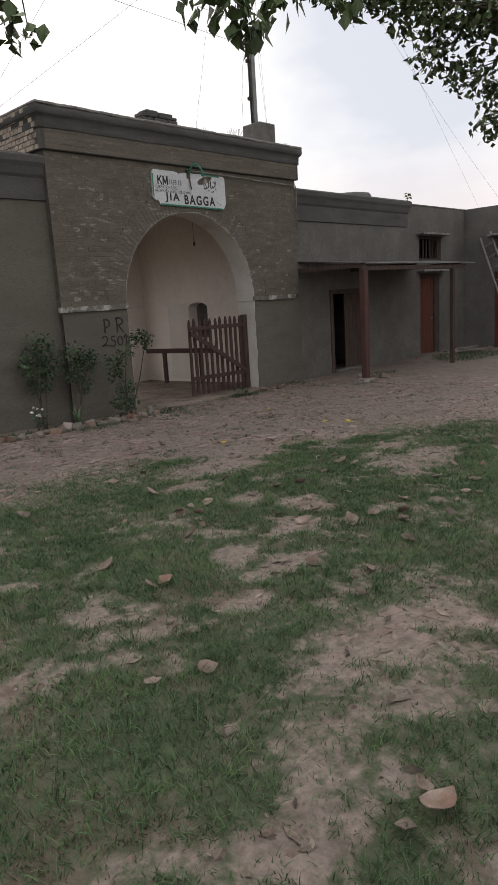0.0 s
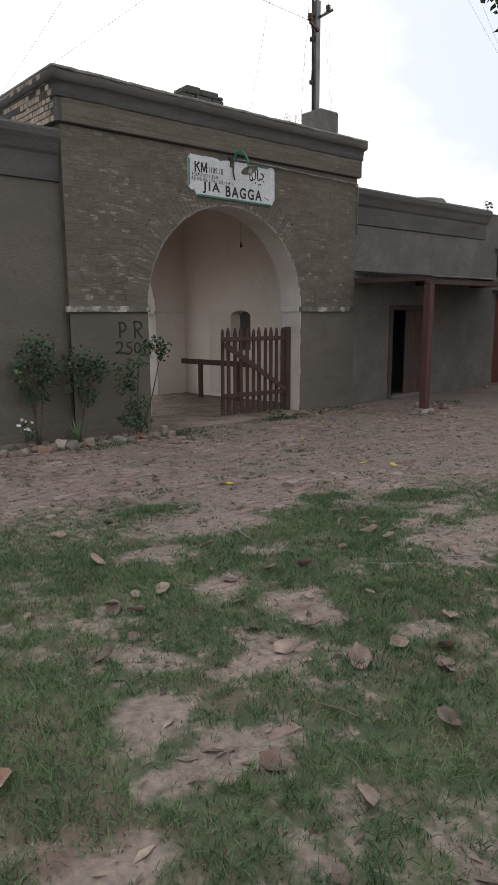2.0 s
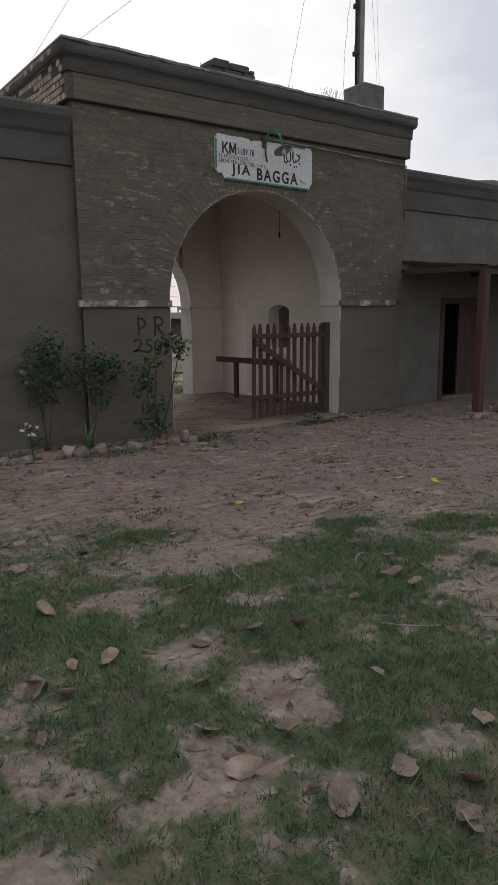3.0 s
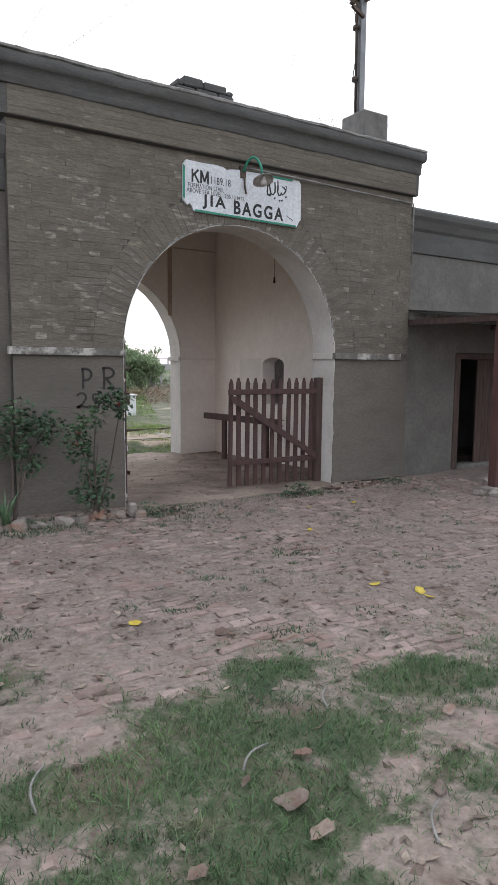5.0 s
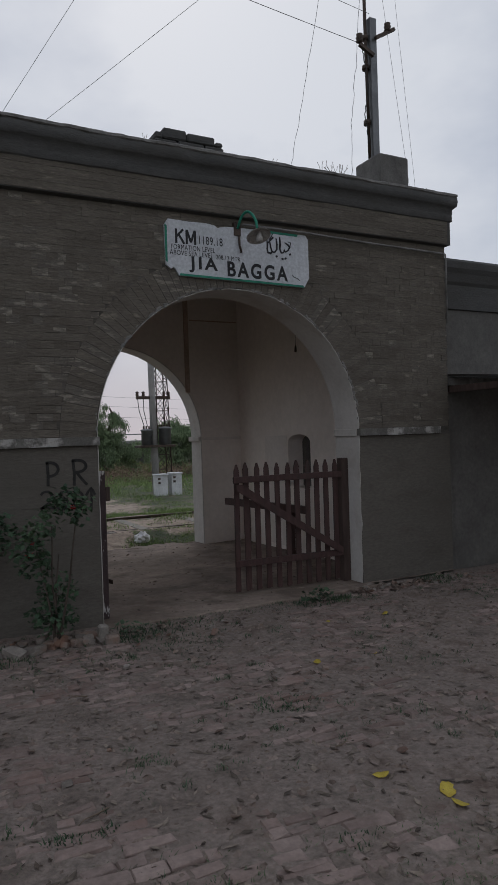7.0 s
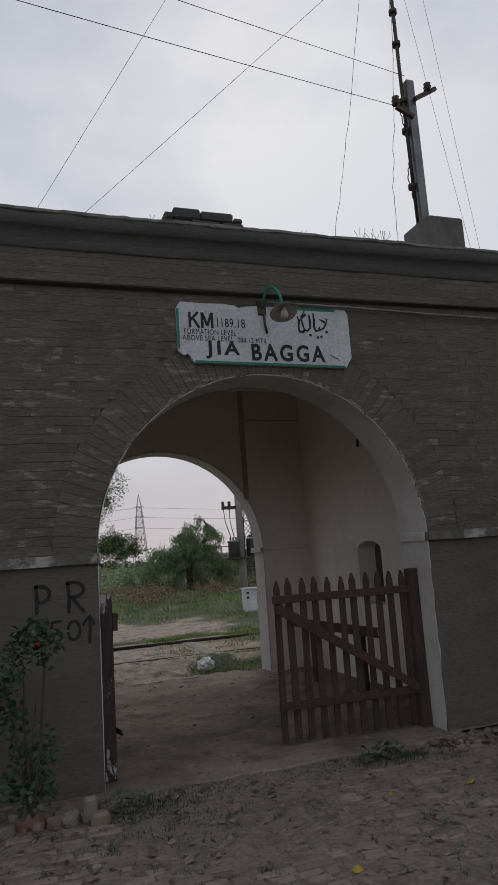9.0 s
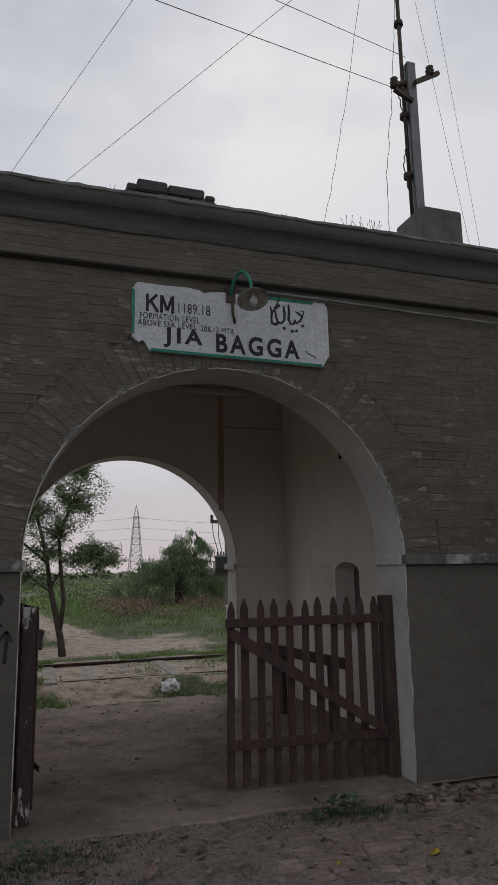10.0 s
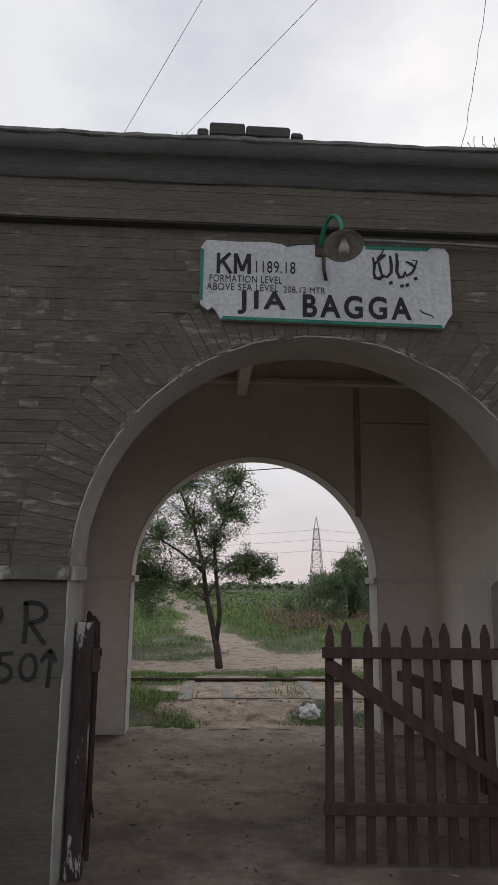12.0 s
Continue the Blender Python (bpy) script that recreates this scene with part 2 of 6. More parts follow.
# far greenery: haze of distance painted in as a lighter leaf colour
M["haze_wood"] = surface("haze_lightened_woods", (0.165, 0.215, 0.115), (0.235, 0.280, 0.165), 0.05, 0.95, 0.0, per_island=0.2)
M["bark"] = surface("grey_brown_bark", (0.055, 0.044, 0.036), (0.12, 0.098, 0.08), 9, 0.95, 0.8, 45, squash=(2, 2, 0.5))
M["dry_leaf"] = surface("dry_fallen_leaf", (0.125, 0.092, 0.074), (0.255, 0.203, 0.170), 14, 0.85, 0.3, 90, (0.17, 0.09, 0.065), 5.0, (0.52, 0.68), per_object=0.35)
M["yellow_leaf"] = surface("yellow_fallen_leaf", (0.34, 0.25, 0.035), (0.48, 0.38, 0.06), 20, 0.7, 0.1, 90, per_object=0.2)
M["twig"] = surface("dry_twig", (0.12, 0.09, 0.065), (0.22, 0.17, 0.125), 20, 0.9, 0.2, 90)
M["petal"] = surface("white_petals", (0.72, 0.70, 0.72), (0.82, 0.80, 0.82), 20, 0.6, 0.0)
M["red_petal"] = surface("red_petals", (0.30, 0.03, 0.03), (0.45, 0.05, 0.05), 20, 0.6, 0.0)
M["plastic"] = surface("white_plastic_bag", (0.70, 0.70, 0.71), (0.82, 0.82, 0.83), 8, 0.45, 0.3, 40)
M["cabinet"] = surface("white_cabinet_paint", (0.55, 0.56, 0.56), (0.68, 0.69, 0.69), 3, 0.5, 0.1, 50)
M["dark_in"] = surface("unlit_room_plaster", (0.16, 0.15, 0.14), (0.22, 0.21, 0.20), 3, 0.9, 0.2, 40)
M["concrete"] = surface("grey_concrete", (0.25, 0.245, 0.235), (0.36, 0.35, 0.335), 3, 0.9, 0.3, 50)
M["stain"] = surface("old_rust_stain", (0.42, 0.32, 0.25), (0.56, 0.45, 0.37), 3, 0.9, 0.1, 40)
M["bamboo"] = surface("weathered_bamboo", (0.16, 0.15, 0.135), (0.25, 0.235, 0.21), 8, 0.8, 0.2, 60)


# ---- builders ----
def part(name, bm, material, parent=None, label=""):
    """Links a bmesh as one mesh object, under a thing or a part."""
    me = bpy.data.meshes.new(name)
    bm.normal_update()
    bm.to_mesh(me)
    bm.free()
    me.materials.append(material)
    ob = new(name, me)
    if parent:
        ob.parent = parent
        ob.matrix_parent_inverse = parent.matrix_world.inverted()
    return tagged(ob, label)


def empty(name, at, label, category, group="", kind=""):
    ob = new(name)
    ob.empty_display_size = 0.1
    ob.matrix_world = Matrix.Translation(at)
    bpy.context.view_layer.update()
    return tagged(ob, label, category, group, kind)


def box(bm, x0, x1, y0, y1, z0, z1, bevel=0.0, m=None):
    r = bmesh.ops.create_cube(bm, size=1.0)
    vs = r["verts"]
    t = Matrix.Translation(((x0 + x1) / 2, (y0 + y1) / 2, (z0 + z1) / 2)) @ Matrix.Diagonal((x1 - x0, y1 - y0, z1 - z0, 1))
    bmesh.ops.transform(bm, matrix=(m @ t) if m else t, verts=vs)
    if bevel:
        es = list({e for v in vs for e in v.link_edges})
        bmesh.ops.bevel(bm, geom=es, offset=bevel, segments=1, affect="EDGES")
    return bm


def boxed(*a, **k):
    return box(bmesh.new(), *a, **k)


def tube(bm, pts, radii, sides=8, cap=True):
    """A round tube along points, tapering through the radii."""
    pts = [Vector(p) for p in pts]
    if isinstance(radii, (int, float)):
        radii = [radii] * len(pts)
    rings = []
    for i, p in enumerate(pts):
        d = (pts[min(i + 1, len(pts) - 1)] - pts[max(i - 1, 0)])
        d = d.normalized() if d.length > 1e-9 else Vector((0, 0, 1))
        u = d.orthogonal().normalized() if i == 0 else (prev - d * prev.dot(d)).normalized()
        prev = u
        w = d.cross(u)
        rings.append([bm.verts.new(p + (u * math.cos(a) + w * math.sin(a)) * radii[i]) for a in [2 * math.pi * j / sides for j in range(sides)]])
    for a, b in zip(rings, rings[1:]):
        for j in range(sides):
            f = bm.faces.new((a[j], a[(j + 1) % sides], b[(j + 1) % sides], b[j]))
            f.smooth = True
    if cap and sides > 2:
        bm.faces.new(rings[0][::-1])
        bm.faces.new(rings[-1])
    return bm


def lathe(bm, at, profile, sides=20):
    """A turned shape: (radius, height) pairs about an upright axis."""
    rings = [[bm.verts.new((at[0] + r * math.cos(2 * math.pi * j / sides), at[1] + r * math.sin(2 * math.pi * j / sides), at[2] + h)) for j in range(sides)] for r, h in profile]
    for a, b in zip(rings, rings[1:]):
        for j in range(sides):
            bm.faces.new((a[j], a[(j + 1) % sides], b[(j + 1) % sides], b[j])).smooth = True
    return bm


def slab(bm, outline, y0, y1):
    """A plate in the x, z plane with the given outline and its thickness along y."""
    f = [bm.verts.new((x, y0, z)) for x, z in outline]
    b = [bm.verts.new((x, y1, z)) for x, z in outline]
    bm.faces.new(f)
    bm.faces.new(b[::-1])
    n = len(f)
    for i in range(n):
        bm.faces.new((f[i], b[i], b[(i + 1) % n], f[(i + 1) % n]))
    bmesh.ops.recalc_face_normals(bm, faces=bm.faces[:])
    return bm


def arch_points(cx, r, zs, n=40):
    return [(cx + r * math.cos(math.pi - math.pi * i / n), zs + r * math.sin(math.pi * i / n)) for i in range(n + 1)]


def arch_wall(bm, x0, x1, z0, z1, y0, y1, cx, r, zs, n=40):
    """A wall pierced by a round-headed opening that runs through it."""
    box(bm, x0, cx - r, y0, y1, z0, z1)
    box(bm, cx + r, x1, y0, y1, z0, z1)
    pts = arch_points(cx, r, zs, n)
    for (xa, za), (xb, zb) in zip(pts, pts[1:]):
        v = [bm.verts.new(p) for p in ((xa, y0, za), (xb, y0, zb), (xb, y0, z1), (xa, y0, z1), (xa, y1, za), (xb, y1, zb), (xb, y1, z1), (xa, y1, z1))]
        for q in ((0, 1, 2, 3), (7, 6, 5, 4), (4, 5, 1, 0), (3, 2, 6, 7)):
            bm.faces.new([v[i] for i in q])
    return bm


def arch_lining(bm, cx, r, zs, z0, y0, y1, thick, n=40, jitter=0.0):
    """A thin coat on the jambs and soffit of a round-headed opening, with an uneven front edge."""
    outer = [(cx - r, z0 + (zs - z0) * i / 14) for i in range(14)] + arch_points(cx, r, zs, n) + [(cx + r, zs - (zs - z0) * i / 14) for i in range(1, 15)]
    rings = []
    for x, z in outer:
        d = Vector((cx - x, 0, zs - z if z > zs else 0))
        d = d.normalized() * thick if d.length else Vector((thick, 0, 0))
        j = jitter * (noise.noise((x * 9, 1.7, z * 9)) + 0.4 * noise.noise((x * 31, 4.0, z * 31)))
        rings.append([bm.verts.new(p) for p in ((x, y0 + j, z), (x + d.x, y0 + j * 0.6, z + d.z), (x + d.x, y1, z + d.z), (x, y1, z))])
    for a, b in zip(rings, rings[1:]):
        for i in range(3):
            bm.faces.new((a[i], b[i], b[i + 1], a[i + 1]))
    bmesh.ops.recalc_face_normals(bm, faces=bm.faces[:])
    return bm


def pierced(bm, x0, x1, z0, z1, y0, y1, holes):
    """A wall as blocks round rectangular openings (xa, xb, za, zb)."""
    xs = sorted({x0, x1, *[h[0] for h in holes], *[h[1] for h in holes]})
    for xa, xb in zip(xs, xs[1:]):
        cuts = sorted((h[2], h[3]) for h in holes if h[0] <= xa + 1e-6 and h[1] >= xb - 1e-6)
        z = z0
        for a, b in cuts + [(z1, z1)]:
            if a - z > 1e-4:
                box(bm, xa, xb, y0, y1, z, a)
            z = b
    return bm


def sweep(bm, path, profile):
    """A moulding: (outward, height) profile carried round mitred corners of a plan path; outward is to the right of travel."""
    rows = []
    for i, p in enumerate(path):
        p = Vector((*p, 0))
        d0 = (p - Vector((*path[i - 1], 0))).normalized() if i else None
        d1 = (Vector((*path[i + 1], 0)) - p).normalized() if i + 1 < len(path) else None
        d0, d1 = d0 or d1, d1 or d0
        n0, n1 = Vector((d0.y, -d0.x, 0)), Vector((d1.y, -d1.x, 0))
        mi = (n0 + n1) / (1 + n0.dot(n1))
        rows.append([bm.verts.new((p.x + mi.x * o, p.y + mi.y * o, h)) for o, h in profile])
    for a, b in zip(rows, rows[1:]):
        for i in range(len(profile) - 1):
            bm.faces.new((a[i], b[i], b[i + 1], a[i + 1]))
    bm.faces.new(rows[0])
    bm.faces.new(rows[-1][::-1])
    bmesh.ops.recalc_face_normals(bm, faces=bm.faces[:])
    return bm


def ribbon(bm, pts, width, y, thick=0.003, taper=()):
    """A brushed stroke of paint in the x, z plane: a flat band along the points, standing thick proud of the face at y."""
    pts = [Vector((p[0], 0, p[1])) for p in pts]
    rows = []
    for i, p in enumerate(pts):
        d = (pts[min(i + 1, len(pts) - 1)] - pts[max(i - 1, 0)]).normalized()
        w = width * (taper[i] if taper else 1.0) / 2
        s = Vector((-d.z, 0, d.x)) * w
        rows.append([bm.verts.new((p.x + s.x, y, p.z + s.z)), bm.verts.new((p.x + s.x, y - thick, p.z + s.z)),
                     bm.verts.new((p.x - s.x, y - thick, p.z - s.z)), bm.verts.new((p.x - s.x, y, p.z - s.z))])
    for a, b in zip(rows, rows[1:]):
        for i in range(3):
            bm.faces.new((a[i], b[i], b[i + 1], a[i + 1]))
    bm.faces.new(rows[0][::-1])
    bm.faces.new(rows[-1])
    bmesh.ops.recalc_face_normals(bm, faces=bm.faces[:])
    return bm


def arc(cx, cz, rx, rz, a0, a1, n=14):
    return [(cx + rx * math.cos(radians(a0 + (a1 - a0) * i / n)), cz + rz * math.sin(radians(a0 + (a1 - a0) * i / n))) for i in range(n + 1)]


def from_arrays(name, verts, faces, material, parent=None):
    me = bpy.data.meshes.new(name)
    me.from_pydata(verts, [], faces)
    me.materials.append(material)
    ob = new(name, me)
    if parent:
        ob.parent = parent
        ob.matrix_parent_inverse = parent.matrix_world.inverted()
    return ob


def leaves(verts, faces, at, size, rng, droop=0.3, wide=0.45):
    """One pointed leaf, folded along its midrib, in a random turn."""
    a = rng.uniform(0, 2 * math.pi)
    t = rng.uniform(-0.9, 0.5) - droop
    d = Vector((math.cos(a) * math.cos(t), math.sin(a) * math.cos(t), math.sin(t)))
    s = d.cross(Vector((rng.uniform(-0.5, 0.5), rng.uniform(-0.5, 0.5), 1))).normalized()
    u = s.cross(d) * 0.12
    s, d = s * size * wide, d * size
    p = Vector(at)
    i = len(verts)
    verts += [tuple(p), tuple(p + d * 0.4 + s - u * size), tuple(p + d), tuple(p + d * 0.4 - s - u * size)]
    faces += [(i, i + 1, i + 2), (i, i + 2, i + 3)]


def blade(verts, faces, p, h, w, rng, lean=0.5):
    a = rng.uniform(0, 2 * math.pi)
    b = rng.uniform(0, 2 * math.pi)
    k = h * rng.uniform(0.1, lean)
    dx, dy = math.cos(a) * w, math.sin(a) * w
    lx, ly = math.cos(b) * k, math.sin(b) * k
    i = len(verts)
    x, y, z = p
    verts += [(x - dx, y - dy, z), (x + dx, y + dy, z), (x + lx * 0.4 + dx * 0.7, y + ly * 0.4 + dy * 0.7, z + h * 0.6), (x + lx * 0.4 - dx * 0.7, y + ly * 0.4 - dy * 0.7, z + h * 0.6), (x + lx, y + ly, z + h)]
    faces += [(i, i + 1, i + 2, i + 3), (i + 3, i + 2, i + 4)]


def word(text, x0, x1, z0, z1, y, parent, name="lettering", thick=0.002, bold=0.015, gap=1.0):
    """Flat lettering in Blender's own font, fitted to a box on an upright face."""
    cu = bpy.data.curves.new(name, "FONT")
    cu.body = text
    cu.extrude = 0.5
    cu.offset = bold
    cu.space_character = gap
    tmp = bpy.data.objects.new(name, cu)
    scene.collection.objects.link(tmp)
    bpy.context.view_layer.update()
    me = bpy.data.meshes.new_from_object(tmp.evaluated_get(bpy.context.evaluated_depsgraph_get()))
    bpy.data.objects.remove(tmp)
    co = np.array([v.co[:] for v in me.vertices])
    lo, hi = co.min(0), co.max(0)
    for v, c in zip(me.vertices, co):
        v.co = (x0 + (c[0] - lo[0]) / (hi[0] - lo[0]) * (x1 - x0), y - thick * (0.5 + c[2]), z0 + (c[1] - lo[1]) / (hi[1] - lo[1]) * (z1 - z0))
    root = list(range(len(me.vertices)))

    def find(i):
        while root[i] != i:
            i = root[i]
        return i

    for e in me.edges:
        root[find(e.vertices[0])] = find(e.vertices[1])
    spans = {}
    for v in me.vertices:
        a = spans.setdefault(find(v.index), [9e9, -9e9])
        a[0], a[1] = min(a[0], v.co.x), max(a[1], v.co.x)
    groups = []
    for k in sorted(spans, key=lambda q: spans[q][0]):
        a, b = spans[k]
        if groups and a < groups[-1][0] - 0.0005:
            groups[-1][0] = max(groups[-1][0], b)
            groups[-1][1].add(k)
        else:
            groups.append([b, {k}])
    for _, keys in groups:
        pick = [v.index for v in me.vertices if find(v.index) in keys]
        at = {q: i for i, q in enumerate(pick)}
        ob = from_arrays("letter", [tuple(me.vertices[q].co) for q in pick], [tuple(at[q] for q in p.vertices) for p in me.polygons if p.vertices[0] in at], M["letter"], parent)
    bpy.data.meshes.remove(me)


def smooth(a, b, v):
    v = min(max((v - a) / (b - a), 0.0), 1.0)
    return v * v * (3 - 2 * v)


def ground_z(x, y):
    """The lie of the land: falling gently to the gate, level beyond it."""
    near = max(0.17 - 0.03 * min(max(x, -6), 30) - 0.02 * min(max(y, -8), 12), -0.215)
    far = -0.39 - 0.31 * smooth(18.4, 22, y) - 0.15 * smooth(30, 70, y) - 8.0 * smooth(60, 700, y)
    return near + (far - near) * smooth(9.6, 13.2, y) + 0.19 * smooth(14.2, 15.0, y) * smooth(18.6, 17.4, y)


def lumps(x, y):
    return 0.016 * noise.noise((x * 1.1, y * 1.1, 0.3)) + 0.012 * noise.noise((x * 3.7, y * 3.7, 5.1)) + 0.013 * noise.noise((x * 8, y * 8, 9.0)) * (1 if y < 9 else 0.5)


BARE = ((2.15, 1.15, 0.50, 0.24), (1.72, 0.86, 0.16, 0.08), (2.0, 1.95, 0.13, 0.10), (3.15, 2.56, 0.16, 0.14), (2.45, 2.40, 0.10, 0.12), (3.6, 2.86, 0.13, 0.22), (3.47, 3.32, 0.17, 0.14), (3.4, 3.95, 0.26, 0.16), (3.1, 2.52, 0.10, 0.08),
        (2.56, 2.15, 0.22, 0.10), (2.46, 2.47, 0.10, 0.12), (3.85, 2.28, 0.12, 0.08), (4.1, 4.40, 0.40, 0.24), (5.45, 2.95, 0.55, 0.26), (5.36, 3.44, 0.16, 0.08), (5.85, 3.52, 0.24, 0.10), (4.25, 4.45, 0.34, 0.24), (4.9, 4.7, 0.42, 0.26), (4.12, 3.70, 0.14, 0.10), (5.2, 5.3, 0.8, 0.4), (1.0, 0.75, 0.3, 0.12))
LUSH = ((6.02, 3.98, 0.36, 0.22), (5.36, 3.80, 0.28, 0.16), (5.48, 4.42, 0.24, 0.18), (4.5, 3.88, 0.30, 0.20), (4.9, 3.50, 0.26, 0.12), (4.06, 3.34, 0.34, 0.16), (3.6, 2.14, 0.26, 0.14), (4.14, 2.66, 0.24, 0.10), (3.02, 3.85, 0.36, 0.22), (4.06, 4.98, 0.34, 0.16), (4.55, 3.85, 0.5, 0.16), (6.36, 3.80, 0.18, 0.10))


def cover(x, y):
    """How thickly the lawn grows, 0 to 1: worn away towards the gate and in scuffed patches."""
    edge = 5.45 - 0.46 * max(x - 4.0, 0)
    fine = 0.6 * noise.noise((x * 4.6, y * 4.6, 2.0)) + 0.55 * noise.noise((x * 10, y * 10, 3.0)) + 0.4 * noise.noise((x * 23, y * 23, 5.0))
    g = smooth(0.9, -1.3, y - edge + 0.7 * noise.noise((x * 0.9, y * 0.9, 3.0)) + 0.8 * fine)
    g *= 0.10 + 0.90 * smooth(-0.55, 0.45, 0.6 * noise.noise((x * 1.7, y * 1.7, 7.0)) + fine + 0.27)
    for bx, by, rx, ry in BARE:
        q = ((x - bx) / rx) ** 2 + ((y - by) / ry) ** 2
        if q < 6:
            g *= 0.10 + 0.90 * smooth(-0.2, 3.0, q + 2.4 * fine)
    for bx, by, rx, ry in LUSH:
        q = ((x - bx) / rx) ** 2 + ((y - by) / ry) ** 2
        if q < 4:
            g = max(g, 0.95 * smooth(1.9, 0.3, q + 1.2 * fine))
    return g


# ---- ground ----
def wild_cover(x, y):
    """Growth beyond the building: bare tread to the track, a dirt road past it, rough grass elsewhere."""
    n = 0.5 * noise.noise((x * 0.8, y * 0.8, 4.0)) + 0.3 * noise.noise((x * 2.6, y * 2.6, 8.0))
    if y < 19:
        return smooth(-0.12, 0.22, noise.noise((x * 1.5, y * 1.9, 31.0)) + 0.4 * noise.noise((x * 4.1, y * 4.1, 1.0)) + (0.14 if x > 8.2 else 0.16 if x < 7.2 else 0.0)) * smooth(0.40, 0.85, abs(x - 7.8) + n * 0.6) * smooth(13.55, 13.95, y + n * 0.9) * smooth(1.1, 0.2, (0.0 if y < 14.8 else 0.0) + (0.8 if 14.95 < y < 17.1 and x > 7.1 + n else 0.25 if 14.95 < y < 17.1 else 0.0))
    mid = 22.7 + 0.38 * max(x - 6.5, 0) + 0.25 * math.sin(x * 0.8)
    g = smooth(0.75, 1.35, abs(y - mid) / (1.35 + 0.14 * max(x - 7, 0)) + n * 0.8)
    fork = 8.3 - 0.085 * (y - 25) + 0.35 * math.sin(y * 0.3)
    if y > 23:
        g *= smooth(0.5, 1.3, abs(x - fork) + n * 0.9)
    g = max(g, smooth(11.0, 12.2, x + 1.5 * n)) if y < 30 else g
    return g * (0.55 + 0.45 * smooth(-0.3, 0.15, n))


def spaced(core_a, core_b, step, mid_a, mid_b, mid_step, far):
    v = list(np.arange(core_a, core_b, step)) + list(np.arange(core_b, mid_b, mid_step))
    lo = list(np.arange(mid_a, core_a, mid_step))
    out, d = [], mid_step
    p = mid_b
    while p < far:
        d *= 1.28
        p += d
        out.append(p)
    back, d, p = [], mid_step, mid_a
    while p > -far:
        d *= 1.28
        p -= d
        back.append(p)
    return back[::-1] + lo + v + out


gx, gy = spaced(-0.5, 9.5, 0.05, -4, 20, 0.3, 900), spaced(-0.5, 8.9, 0.05, -4, 34, 0.28, 900)
verts, cov = [], []
for y in gy:
    for x in gx:
        z = ground_z(x, y)
        if abs(x) < 40 and -10 < y < 60:
            z += lumps(x, y)
        if 9.0 < y < 13.3 and -12 < x < 19:
            z -= 0.1
        verts.append((x, y, z))
        c = cover(x, y) if y < 9.2 else wild_cover(x, y)
        cov.append(c)
nx = len(gx)
faces = [(j * nx + i, j * nx + i + 1, (j + 1) * nx + i + 1, (j + 1) * nx + i) for j in range(len(gy) - 1) for i in range(nx - 1)]
ground = tagged(from_arrays("ground", verts, faces, M["ground"]), "trodden reddish earth with worn patches of lawn", "ground", kind="structure")
dust = ground.data.attributes.new("dusty", "FLOAT", "POINT")
dust.data.foreach_set("value", np.array([smooth(13.0, 13.8, q[1]) for q in verts], dtype=np.float32))
att = ground.data.attributes.new("cover", "FLOAT", "POINT")
att.data.foreach_set("value", np.array(cov, dtype=np.float32))
ground.data.polygons.foreach_set("use_smooth", [True] * len(faces))

# ---- gatehouse ----
X0, X1, W = 5.34, 10.94, 8.844
CX, RA, ZS = 8.045, 1.515, 1.56
wall_front = tagged(part("wall_gatehouse_front", arch_wall(bmesh.new(), X0, X1, -0.5, 4.2, W + 0.0035, 9.30, CX, RA, ZS), M["joint"]), "limewashed brick gatehouse wall pierced by a round arch", "wall", kind="structure")
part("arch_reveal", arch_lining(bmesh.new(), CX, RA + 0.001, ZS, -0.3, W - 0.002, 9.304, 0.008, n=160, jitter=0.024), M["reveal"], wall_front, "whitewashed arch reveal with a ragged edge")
rng = random.Random(4)
for xa, xb in ((X0, CX - RA), (CX + RA, X1)):
    bm = bmesh.new()
    z = -0.45
    while z < 1.49:
        k = rng.choice((2, 3, 4, 5, 6))
        h = min(0.074 * k, 1.495 - z)
        y = W - 0.002 + rng.uniform(-0.0025, 0.0015)
        box(bm, xa, xb, y, W + 0.03, z, z + h - rng.uniform(0.0005, 0.003))
        z += 0.074 * k
    part("render_coat", bm, M["render"], wall_front, "thin grey render with brick courses showing through")
for xa, xb in ((X0 - 0.045, CX - RA + 0.012), (CX + RA - 0.012, 10.76)):
    bm = bmesh.new()
    box(bm, xa, xb, W - 0.045, W + 0.02, 1.505, 1.585)
    bmesh.ops.subdivide_edges(bm, edges=[e for e in bm.edges if e.calc_length() > 0.5], cuts=22)
    for v in bm.verts:
        v.co.y += 0.010 * noise.noise(v.co * 11)
        v.co.z += 0.007 * noise.noise(v.co * 9 + Vector((4, 0, 0)))
    part("impost", bm, M["impost"], wall_front, "chipped plaster impost band")
for s in (-1, 1):
    xi = CX + s * (RA - 0.008)
    part("reveal_impost", boxed(min(xi, xi - s * 0.024), max(xi, xi - s * 0.024), W + 0.03, 9.30, 1.50, 1.585, bevel=0.006), M["reveal"], wall_front)
profile = [(0.0, 3.80), (0.052, 3.812), (0.052, 4.088), (0.070, 4.098), (0.074, 4.105), (0.075, 4.185), (0.088, 4.196), (0.092, 4.204), (0.092, 4.268), (0.128, 4.292), (0.140, 4.304), (0.146, 4.36), (0.143, 4.41), (0.126, 4.445), (0.085, 4.462), (-0.30, 4.475), (-0.30, 3.80)]
profile = [(o * (0.86 if o > 0.075 else 1.0), h if h < 4.09 else 4.09 + (h - 4.09) * 0.87) for o, h in profile]
